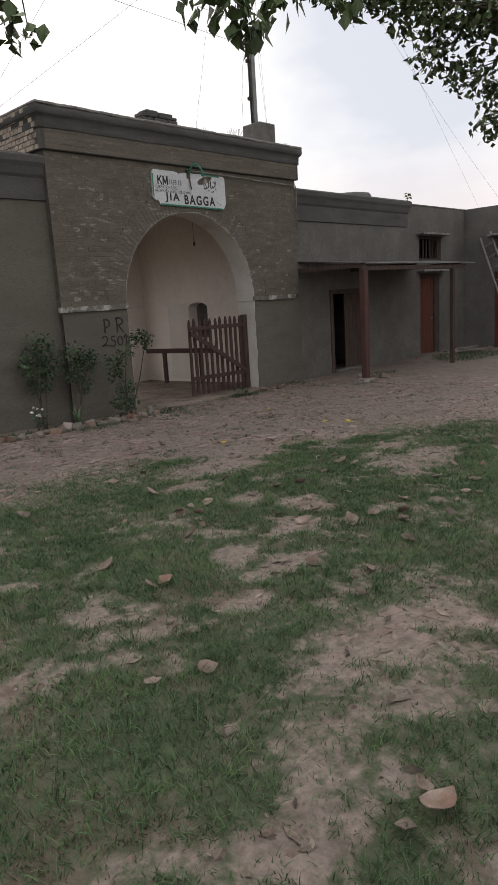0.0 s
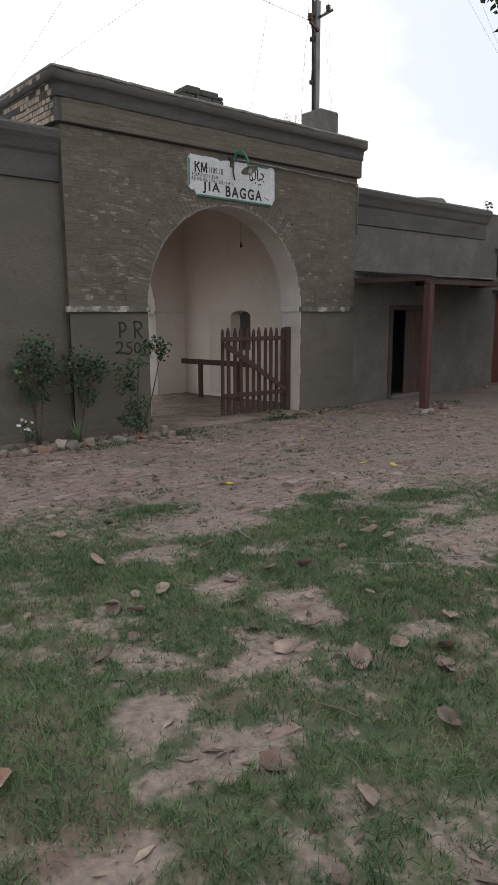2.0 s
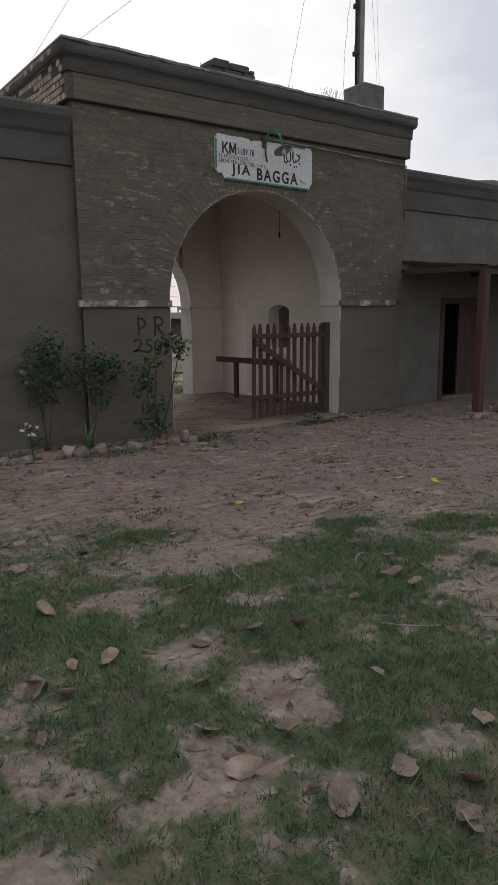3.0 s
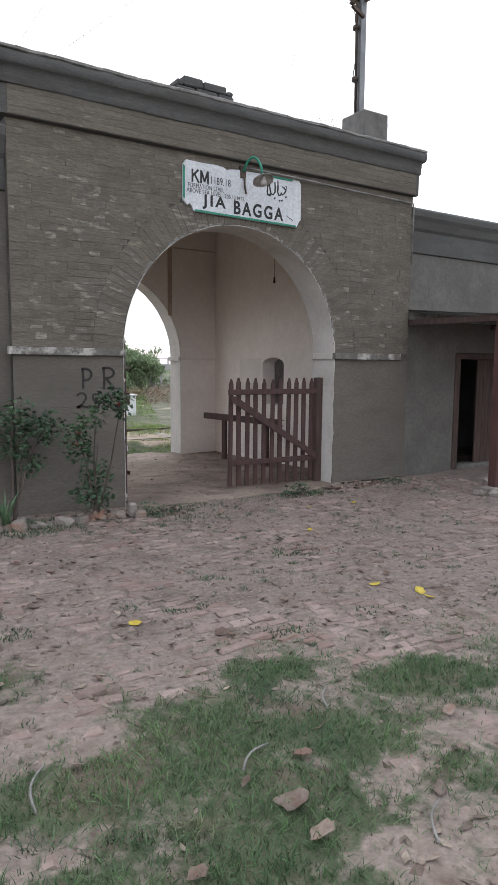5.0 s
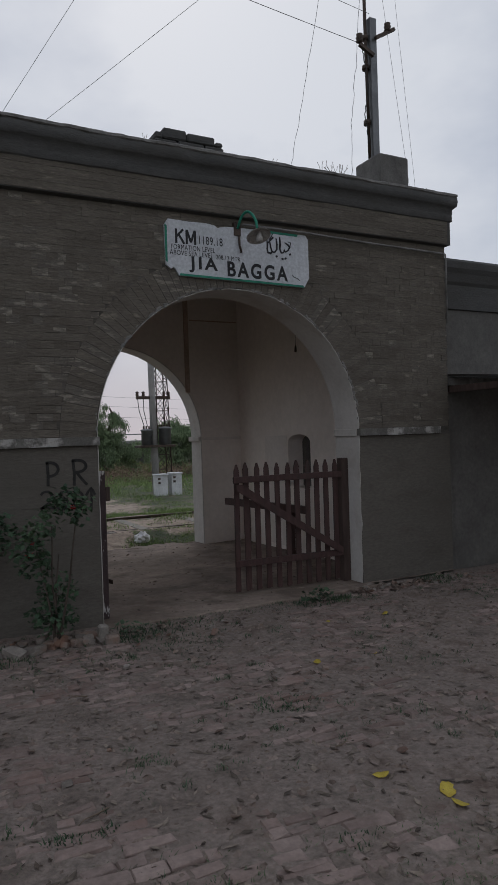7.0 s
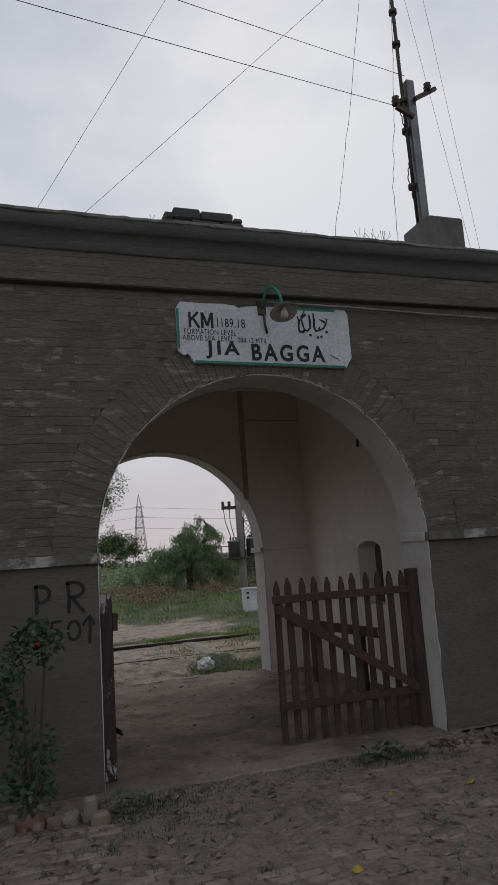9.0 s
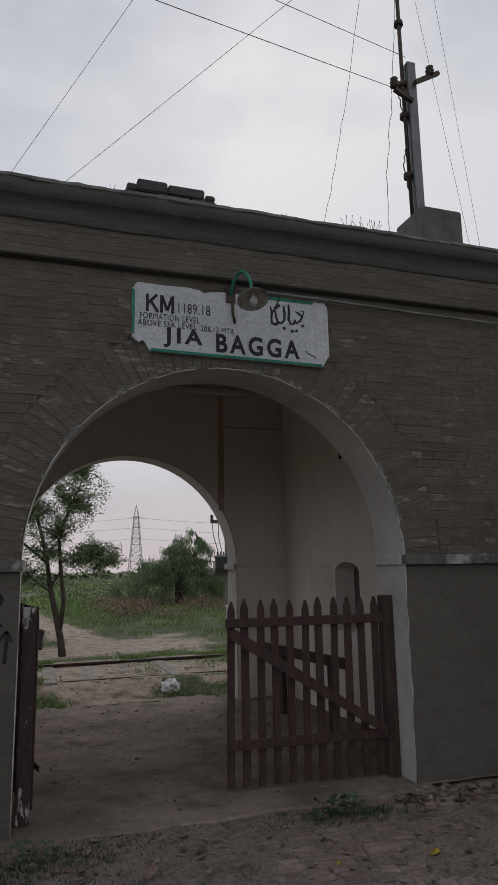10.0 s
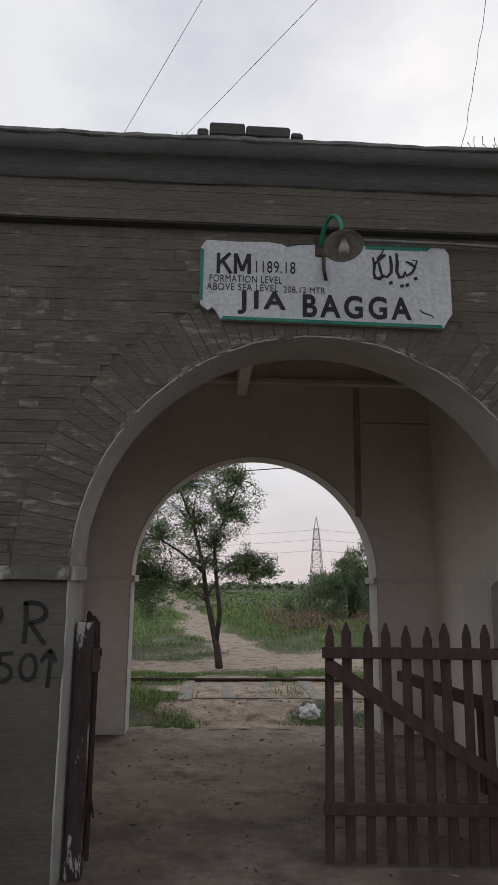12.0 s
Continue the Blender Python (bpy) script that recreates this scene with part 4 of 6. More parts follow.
# kaf with its two bars, alif, be, alif, jeem and their dots
for st, w, tp in (
    ([(0.000, 0.200), (0.012, 0.150), (0.006, 0.090), (0.012, 0.055), (0.045, 0.048), (0.075, 0.075)], 0.022, (0.5, 0.9, 0.8, 1.0, 1.1, 0.6)),
    ([(0.012, 0.150), (0.045, 0.185), (0.085, 0.222)], 0.020, (0.6, 0.9, 1.1)),
    ([(0.028, 0.188), (0.055, 0.218), (0.078, 0.262)], 0.014, (0.6, 1.0, 0.5)),
    ([(0.040, 0.165), (0.050, 0.110), (0.062, 0.070)], 0.018, (0.9, 1.0, 0.7)),
    ([(0.118, 0.215), (0.125, 0.150), (0.122, 0.095), (0.095, 0.062), (0.065, 0.068)], 0.020, (0.7, 1.1, 1.0, 0.9, 0.6)),
    ([(0.162, 0.235), (0.166, 0.160), (0.160, 0.105), (0.178, 0.062), (0.205, 0.070), (0.218, 0.105)], 0.021, (0.6, 1.1, 1.0, 1.0, 0.9, 0.6)),
    ([(0.218, 0.105), (0.225, 0.075), (0.262, 0.098), (0.285, 0.135), (0.262, 0.160), (0.222, 0.178)], 0.019, (0.6, 0.8, 0.9, 1.1, 1.1, 0.5)),
    ([(0.285, 0.140), (0.300, 0.185), (0.270, 0.190)], 0.013, (0.9, 0.9, 0.5)),
):
    part("letter_stroke", ribbon(bmesh.new(), [(ux + a, uz + b) for a, b in st], w, YS, taper=tp), M["letter"], sign)
for a, b in ((0.118, 0.022), (0.192, 0.002), (0.228, 0.010), (0.286, 0.058)):
    part("letter_dot", ribbon(bmesh.new(), [(ux + a - 0.011, uz + b - 0.005), (ux + a + 0.011, uz + b + 0.005)], 0.021, YS), M["letter"], sign)
bm = bmesh.new()
for st in ([(8.58, 3.27), (8.60, 3.25), (8.66, 3.23), (8.675, 3.21)],):
    ribbon(bm, [(x + 0.13, z) for x, z in st], 0.006, YS)
part("crack", bm, M["letter"], sign)

lamp = empty("wall_lamp", (8.12, 8.8, 3.8), "old swan-neck lamp with a green bent pipe and saucer shade", "lamp")
part("swan_neck", tube(bmesh.new(), [(8.06, 8.84, 3.69), (8.06, 8.79, 3.70)] + [(8.06 + 0.042 * (1 - math.cos(a)), 8.79 - 0.24 * a / math.pi, 3.70 + 0.13 * math.sin(a)) for a in [math.pi * i / 14 for i in range(1, 15)]] + [(8.145, 8.54, 3.66), (8.145, 8.53, 3.60)], 0.014, 8), M["green"], lamp)
part("bracket", boxed(8.02, 8.10, 8.80, 8.846, 3.62, 3.76, bevel=0.006), M["rail"], lamp)
sh = lathe(bmesh.new(), (0, 0, 0), [(0.022, 0.07), (0.03, 0.05), (0.05, 0.045), (0.10, 0.025), (0.142, 0.0), (0.146, -0.006), (0.138, -0.004), (0.09, 0.017), (0.02, 0.034)], 28)
bmesh.ops.transform(sh, matrix=Matrix.Translation((8.15, 8.52, 3.55)) @ Matrix.Rotation(radians(-24), 4, "X") @ Matrix.Scale(0.86, 4), verts=sh.verts)
part("shade", sh, M["shade"], lamp, "dull saucer-shaped enamel shade")
part("bulb_holder", lathe(bmesh.new(), (8.15, 8.505, 3.485), [(0.001, 0), (0.03, 0.005), (0.034, 0.04), (0.022, 0.08), (0.02, 0.11)], 12), M["shade"], lamp)
part("drop_pipe", tube(bmesh.new(), [(8.075, 8.80, 3.62), (8.072, 8.79, 3.52), (8.085, 8.78, 3.44)], 0.012, 6), M["rail"], lamp)
bm = bmesh.new()
tube(bm, [(8.12, 8.795, 3.74), (8.9, 8.795, 3.735), (9.8, 8.797, 3.712), (10.85, 8.80, 3.70)], 0.012, 6)
tube(bm, [(10.85, 8.80, 3.70), (10.91, 8.80, 3.695), (10.915, 8.80, 3.62), (10.91, 8.80, 2.85)], 0.012, 6)
tagged(part("conduit_pipe", bm, M["coping"]), "pale cable conduit along the fascia", "conduit")

# painted number on the west pier
num = empty("painted_number", (6.2, W, 1.1), "black brushed letters and numbers on the rendered pier", "lettering")
yb = W - 0.004
B = 0.026


def stroke(paths, w=B):
    bm = bmesh.new()
    for p in paths:
        ribbon(bm, p, w, yb, 0.004)
    part("brush_letter", bm, M["brushed"], num)


stroke([[(6.065, 1.15), (6.068, 1.26), (6.062, 1.365)], [(6.05, 1.36)] + arc(6.085, 1.30, 0.075, 0.062, 88, -95)])
stroke([[(6.30, 1.14), (6.305, 1.26), (6.295, 1.375)], [(6.285, 1.37)] + arc(6.33, 1.318, 0.085, 0.056, 88, -100), [(6.33, 1.255), (6.37, 1.2), (6.42, 1.14)]])
stroke([arc(6.045, 1.055, 0.05, 0.045, 160, -30) + [(6.06, 0.99), (6.0, 0.95)], [(5.99, 0.95), (6.05, 0.965), (6.12, 0.945)]], 0.022)
stroke([[(6.245, 1.09), (6.175, 1.085), (6.17, 1.03)], [(6.17, 1.03)] + arc(6.185, 0.98, 0.055, 0.048, 80, -150)], 0.022)
stroke([arc(6.335, 1.01, 0.045, 0.07, 90, 450, 20)], 0.022)
stroke([[(6.455, 1.105), (6.458, 1.02), (6.45, 0.90)], [(6.405, 1.04), (6.43, 1.08), (6.457, 1.11), (6.475, 1.08), (6.49, 1.04)]], 0.022)

# ---- roof furniture ----
for i, (a, b, zz, h) in enumerate(((7.215, 7.295, 4.516, 0.065), (7.87, 7.95, 4.527, 0.05), (7.22, 7.45, 4.40, 0.115), (7.46, 7.74, 4.40, 0.125), (7.75, 7.96, 4.40, 0.125), (7.30, 7.55, 4.526, 0.105), (7.56, 7.86, 4.527, 0.09))):
    bm = boxed(a, b, 8.86, 9.08, zz, zz + h, bevel=0.014)
    bmesh.ops.subdivide_edges(bm, edges=bm.edges[:], cuts=2)
    for q in bm.verts:
        q.co += Vector((0.012, 0.012, 0.008)) * noise.noise(q.co * 9 + Vector((i, 0, 0)))
    tagged(part("loose_block", bm, M["cornice"]), "old grey block stacked loosely on the parapet", "block", "blocks on the parapet")
tagged(part("mast_block", boxed(9.90, 10.34, 8.76, 9.22, 4.39, 4.77, bevel=0.02), M["block"]), "square cement block anchoring the mast", "block")
mast = empty("roof_mast", (10.03, 9.0, 4.77), "steel channel pole with a taller pipe mast and insulators", "pole")
bm = bmesh.new()
box(bm, 9.985, 10.075, 8.96, 8.972, 4.70, 6.45)
box(bm, 9.985, 9.997, 8.973, 9.03, 4.70, 6.45)
box(bm, 10.063, 10.075, 8.973, 9.03, 4.70, 6.45)
part("channel_pole", bm, M["steel"], mast)
part("pipe", tube(bmesh.new(), [(9.955, 9.0, 4.76), (9.955, 9.02, 6.4), (9.96, 9.03, 12.2)], [0.018, 0.020, 0.024], 8), M["rail"], mast, "dark pipe mast")
for z in (5.2, 5.85, 6.2, 6.9, 7.3):
    part("clamp", tube(bmesh.new(), [(9.958, 9.03, z), (9.958, 9.03, z + 0.05)], 0.045, 10), M["rail"], mast)
for (xa, za, xb, zb) in ((10.04, 6.20, 10.32, 6.37), (10.0, 5.98, 9.80, 6.07)):
    part("bracket", boxed(0, math.hypot(xb - xa, zb - za), -0.02, 0.02, -0.02, 0.02, m=Matrix.Translation((xa, 8.93, za)) @ Matrix.Rotation(-math.atan2(zb - za, xb - xa), 4, "Y")), M["rail"], mast)
for x, z in ((10.22, 6.35), (9.80, 6.12)):
    part("insulator", lathe(bmesh.new(), (x, 8.93, z - 0.04), [(0.001, 0), (0.02, 0.0), (0.045, 0.02), (0.03, 0.04), (0.045, 0.06), (0.03, 0.08), (0.04, 0.10), (0.001, 0.12)], 12), M["rail"], mast)


def wire(name, a, b, sag, label, r=0.0036, n=24):
    pts = [Vector(a).lerp(Vector(b), i / n) - Vector((0, 0, sag * 4 * (i / n) * (1 - i / n))) for i in range(n + 1)]
    tagged(part(name, tube(bmesh.new(), pts, r, 5), M["black"]), label, "wire")


TOP = (9.96, 9.03, 12.0)
wire("guy_wire", (9.96, 9.03, 11.8), (5.43, 11.42, 4.42), 0.02, "thin guy wire from the mast to the roof", 0.0027)
wire("guy_wire", (9.96, 9.03, 8.2), (5.31, 11.62, 4.42), 0.02, "thin guy wire from the mast to the roof", 0.0027)
wire("guy_wire", (9.96, 9.03, 11.3), (12.02, 10.34, 3.5), 0.01, "thin guy wire from the mast to the roof", 0.002)
wire("guy_wire", (9.96, 9.03, 8.6), (11.52, 9.85, 3.5), 0.01, "thin guy wire from the mast to the roof", 0.002)
wire("guy_wire", TOP, (18.7, 8.6, 3.62), 0.06, "thin guy wire from the mast to the cross wing", 0.002)
wire("guy_wire", (9.96, 9.03, 10.5), (18.72, 7.9, 3.62), 0.3, "thin guy wire from the mast to the cross wing", 0.002)
wire("power_line", (9.80, 8.93, 6.08), (-14, 2.98, 4.3), 0.25, "power line from the mast insulator", 0.0032, 40)
wire("power_line", (9.95, 8.93, 6.46), (-14, 0.83, 3.0), 0.25, "power line from the mast insulator", 0.0028, 40)
rngw = random.Random(3)


def loose(name, pts, label, r=0.005):
    out = []
    for a, b in zip(pts, pts[1:]):
        for i in range(8):
            p = Vector(a).lerp(Vector(b), i / 8)
            out.append(p + Vector((rngw.uniform(-1, 1), 0, 0)) * 0.012)
    tagged(part(name, tube(bmesh.new(), out + [Vector(pts[-1])], r, 5), M["black"]), label, "wire")


loose("loose_cable", [(9.35, 10.0, 4.41), (9.52, 10.0, 5.2), (9.76, 9.9, 6.5), (9.95, 9.03, 9.6)], "loose cable drooping from the mast to the parapet", 0.0028)
loose("loose_cable", [(9.67, 8.98, 4.42), (9.675, 8.97, 5.15), (9.77, 8.97, 5.83), (9.85, 8.98, 6.6), (9.94, 9.03, 7.5)], "loose cable drooping from the mast to the parapet", 0.0028)
loose("loose_cable", [(9.82, 8.93, 6.07), (9.875, 8.95, 5.95), (9.925, 8.95, 5.56), (9.855, 8.95, 5.24), (9.93, 8.95, 4.93)], "kinked cable hanging beside the pole", 0.006)
for x, rad, h, y in ((14.3, 0.55, 0.34, 9.9),):
    tagged(part("roof_cistern", lathe(bmesh.new(), (x, y, 3.5), [(rad, 0), (rad, h), (rad - 0.04, h + 0.05), (0.001, h + 0.06)], 20), M["block"]), "low round cement chimney cap on the roof", "chimney")

# dry weeds rooted along the parapet
for k, (x, y) in enumerate(((9.35, 8.86), (9.45, 8.9), (9.20, 8.88), (7.08, 8.85), (10.75, 8.85), (8.55, 8.87))):
    r = random.Random(60 + k)
    bm = bmesh.new()
    for _ in range(6 if k < 3 else 3):
        p = Vector((x, y, 4.42))
        pts, d = [p], Vector((r.uniform(-0.7, 0.7), r.uniform(-0.3, 0.3), 1)).normalized()
        for _ in range(4):
            d = (d + Vector((r.uniform(-0.6, 0.6), r.uniform(-0.3, 0.3), r.uniform(-0.2, 0.2)))).normalized()
            p = p + d * (0.045 if k < 3 else 0.025)
            pts.append(p)
        tube(bm, pts, [0.003, 0.0025, 0.002, 0.002, 0.003], 4)
    tagged(part("parapet_weed", bm, M["twig"]), "dry twiggy weed growing on the parapet", "weed", "parapet weeds")


# ---- vegetation builders ----
def limb(bm, a, b, r0, r1, bend, rng, n=6, sides=7):
    a, b = Vector(a), Vector(b)
    o = Vector((rng.uniform(-1, 1), rng.uniform(-1, 1), rng.uniform(-0.3, 1))) * bend
    pts = [a.lerp(b, i / n) + o * math.sin(math.pi * i / n) + Vector((rng.uniform(-1, 1), rng.uniform(-1, 1), 0)) * bend * 0.15 * (0 < i < n) for i in range(n + 1)]
    tube(bm, pts, [r0 + (r1 - r0) * i / n for i in range(n + 1)], sides)
    return pts


def clump(verts, faces, c, rad, n, size, rng, droop=0.3, wide=0.45, flat=0.8):
    for _ in range(n):
        d = Vector((rng.gauss(0, 1), rng.gauss(0, 1), rng.gauss(0, 1) * flat))
        d = d.normalized() * rad * rng.uniform(0.15, 1.0) ** 0.6
        leaves(verts, faces, Vector(c) + d, size * rng.uniform(0.6, 1.2), rng, droop, wide)


def plant(name, at, label, category, stems, crowns, leaf_n, leaf_size, mat, seed, stem_r=0.008, group="", droop=0.3, wide=0.45, bark=None):
    """A shrub: woody stems from one foot and leafy clumps at their ends."""
    rng = random.Random(seed)
    p = empty(name, at, label, category, group)
    bm = bmesh.new()
    for s in stems:
        limb(bm, (at[0] + rng.uniform(-0.03, 0.03), at[1] + rng.uniform(-0.03, 0.03), at[2] - 0.04), s, stem_r, stem_r * 0.4, 0.05, rng)
    part("stem", bm, bark or M["bark"], p)
    v, f = [], []
    for c, r in crowns:
        clump(v, f, c, r, int(leaf_n * (r / 0.15) ** 2), leaf_size, rng, droop, wide)
    from_arrays("foliage", v, f, mat, p)
    return p


# shrubs against the west pier and wing
s1 = plant("rose_bush", (5.22, 8.52, -0.12), "leggy rose bush with dark green leaves", "shrub", [(5.33, 8.6, 0.8), (5.55, 8.62, 0.72), (5.25, 8.6, 0.9), (5.45, 8.6, 0.6)],
           [((5.28, 8.58, 0.90), 0.22), ((5.50, 8.60, 0.76), 0.20), ((5.25, 8.58, 0.62), 0.18), ((5.62, 8.60, 0.84), 0.14), ((5.40, 8.58, 0.45), 0.15)], 90, 0.055, M["leaf"], 11, 0.014)
s2 = plant("rose_bush", (6.0, 8.32, -0.14), "rose bush with a long spray leaning out from the rendered pier", "shrub", [(6.09, 7.86, 1.12), (5.96, 8.2, 0.86), (6.04, 8.36, 0.6), (5.86, 8.4, 0.7)],
           [((6.12, 7.85, 1.08), 0.11), ((6.03, 7.88, 1.12), 0.13), ((5.94, 7.95, 1.04), 0.13), ((6.10, 7.86, 0.96), 0.08), ((5.86, 8.1, 0.86), 0.15), ((5.76, 8.3, 0.72), 0.18), ((5.86, 8.34, 0.55), 0.16), ((6.03, 8.38, 0.29), 0.18), ((5.94, 8.38, 0.10), 0.18), ((6.04, 8.34, 0.08), 0.14)], 95, 0.055, M["leaf"], 12, 0.012)
s3 = plant("rose_bush", (4.72, 8.62, -0.1), "tall dense bush against the grey wall", "shrub", [(4.75, 8.7, 1.1), (4.6, 8.7, 0.8), (4.9, 8.7, 0.9)],
           [((4.80, 8.66, 1.08), 0.24), ((4.66, 8.68, 0.82), 0.26), ((4.92, 8.66, 0.78), 0.22), ((4.74, 8.68, 0.52), 0.20)], 95, 0.055, M["leaf"], 13, 0.014)
plant("broadleaf_weed", (8.72, 8.5, -0.21), "low dark broad-leaved weed growing at the threshold", "weed", [(8.68, 8.48, -0.1), (8.8, 8.5, -0.12), (8.6, 8.52, -0.12)],
      [((8.70, 8.50, -0.13), 0.11), ((8.82, 8.52, -0.15), 0.09), ((8.58, 8.50, -0.15), 0.08)], 70, 0.055, M["leaf"], 15, 0.004, droop=-0.2)
plant("broadleaf_weed", (6.62, 8.42, -0.2), "low dark broad-leaved weed growing beside the stub", "weed", [(6.6, 8.4, -0.1), (6.7, 8.45, -0.12)],
      [((6.60, 8.42, -0.13), 0.09), ((6.72, 8.46, -0.14), 0.09)], 60, 0.05, M["leaf"], 16, 0.004, droop=-0.2)
v, f = [], []
rng = random.Random(5)
for c in ((5.83, 8.30, 0.72), (5.80, 8.32, 0.62), (6.05, 7.85, 1.04)):
    clump(v, f, c, 0.025, 14, 0.03, rng, 0.0, 0.6)
from_arrays("blossom", v, f, M["red_petal"], s2)
s4 = plant("flower_plant", (4.45, 8.32, -0.08), "small bedding plant with white flowers", "plant", [(4.45, 8.32, 0.2), (4.52, 8.3, 0.22), (4.4, 8.35, 0.18)],
           [((4.45, 8.32, 0.14), 0.13), ((4.47, 8.32, 0.03), 0.10)], 60, 0.05, M["leaf"], 14, 0.005)
v, f = [], []
for k in range(7):
    c = (4.45 + rng.uniform(-0.14, 0.14), 8.28 + rng.uniform(-0.06, 0.06), 0.16 + rng.uniform(-0.05, 0.12))
    clump(v, f, c, 0.016, 10, 0.026, rng, 0.0, 0.7)
from_arrays("blossom", v, f, M["petal"], s4)
v, f = [], []
for k in range(16):
    blade(v, f, (5.12 + rng.uniform(-0.03, 0.03), 8.36 + rng.uniform(-0.03, 0.03), -0.13), rng.uniform(0.16, 0.34), 0.016, rng, 0.9)
tagged(from_arrays("spiky_plant", v, f, M["leaf"]), "small clump of stiff spiky leaves among the stones", "plant")


plant("cornice_weed", (15.30, 8.86, 3.67), "small green weed rooted on the wing cornice", "weed", [(15.28, 8.84, 3.80), (15.36, 8.85, 3.78)],
      [((15.28, 8.84, 3.80), 0.10), ((15.37, 8.85, 3.75), 0.08)], 60, 0.06, M["treeleaf"], 19, 0.004)


# ---- rubble edging and stones ----
def rock_mesh(seed, name):
    bm = bmesh.new()
    bmesh.ops.create_icosphere(bm, subdivisions=2, radius=0.5)
    r = random.Random(seed)
    o = Vector((r.uniform(0, 50), r.uniform(0, 50), 0))
    for v in bm.verts:
        d = v.co.normalized()
        k = 1 + 0.55 * noise.noise(d * 1.3 + o) + 0.2 * noise.noise(d * 3.1 + o)
        v.co = Vector((max(min(d.x * k, 0.75), -0.75), max(min(d.y * k, 0.6), -0.6), max(min(d.z * k, 0.5), -0.5))) * 0.5
    me = bpy.data.meshes.new(name)
    bm.to_mesh(me)
    bm.free()
    me.materials.append(M["stone"])
    return me


rocks = [rock_mesh(i, "edging_stone") for i in range(6)]
rng = random.Random(21)


def stone(x, y, s, label="rough pale stone edging the flower bed", group="edging stones", flat=0.75):
    ob = new("edging_stone", rng.choice(rocks))
    z = ground_z(x, y) + lumps(x, y)
    ob.matrix_world = pose(x, y, z + s * 0.16, rng.uniform(-20, 20), rng.uniform(-20, 20), rng.uniform(0, 360)) @ Matrix.Diagonal((s, s * rng.uniform(0.7, 1), s * flat, 1))
    tagged(ob, label, "stone", group)


for i in range(30):
    u = i / 29
    x = 3.3 + 3.05 * u
    stone(x + rng.uniform(-0.03, 0.03), 7.98 + 0.30 * u + 0.06 * math.sin(u * 9) + rng.uniform(-0.04, 0.04), rng.uniform(0.12, 0.24))
for i in range(14):
    stone(6.05 + rng.uniform(-0.15, 0.4), 8.42 + rng.uniform(-0.15, 0.18), rng.uniform(0.10, 0.2))
for i in range(10):
    stone(11.0 + rng.uniform(-0.3, 0.9), 7.35 + rng.uniform(-0.25, 0.3), rng.uniform(0.12, 0.26), "broken brick lump near the verandah post", "rubble at the verandah")
for i in range(12):
    stone(15.6 + rng.uniform(-0.4, 2.6), 8.3 + rng.uniform(-0.5, 0.4), rng.uniform(0.12, 0.3), "broken brick lump by the red door", "rubble at the wing")
for i in range(60):
    stone(9.45 + 1.5 * rng.random(), 8.60 + rng.uniform(-0.16, 0.18), rng.uniform(0.03, 0.09), "small lump of mud and brick at the wall foot", "rubble at the wall foot")
for i in range(34):
    stone(5.5 + 1.0 * rng.random(), 8.45 + rng.uniform(-0.25, 0.3), rng.uniform(0.03, 0.10), "small lump of mud and brick in the flower bed", "rubble in the flower bed")
for i in range(26):
    stone(rng.uniform(5.5, 9.6), rng.uniform(5.4, 8.5), rng.uniform(0.03, 0.075), "small loose stone on the earth", "loose stones")
kerb = part("marker_stub", boxed(6.335, 6.42, 8.25, 8.33, -0.3, -0.03, bevel=0.016), M["sleeper"])
tagged(kerb, "short broken cement stub beside the gate", "stub")
tagged(part("rough_stone", boxed(6.37, 6.49, 8.15, 8.243, -0.3, -0.10, bevel=0.02), M["stone"]), "rough stone at the foot of the stub", "stone")
for i, (x, y, a) in enumerate(((16.6, 8.2, 4), (16.9, 8.05, -6), (17.4, 8.25, 9))):
    tagged(part("old_plank", boxed(-0.7, 0.7, -0.07, 0.07, -0.02, 0.02, bevel=0.004, m=pose(x, y, -0.17 + 0.03 * i, 0, 2, a)), M["coping"]), "weathered plank lying on rubble", "plank", "planks by the wall")
ladder = empty("ladder", (17.3, 6.64, -0.3), "weathered bamboo ladder leaning on the cross wing", "ladder")
la, lb = Vector((17.3, 6.64, -0.33)), Vector((18.45, 8.30, 2.87))
side = Vector((0.0, 0.0, 0)) + (lb - la).cross(Vector((1, 0, 0))).normalized() * 0.16
for s in (-1, 1):
    part("rail", tube(bmesh.new(), [la + side * s, la.lerp(lb, 0.5) + side * s, lb + side * s], 0.028, 7), M["bamboo"], ladder)
for i in range(10):
    p = la.lerp(lb, 0.06 + 0.095 * i)
    part("rung", tube(bmesh.new(), [p - side, p + side], 0.016, 6), M["bamboo"], ladder)

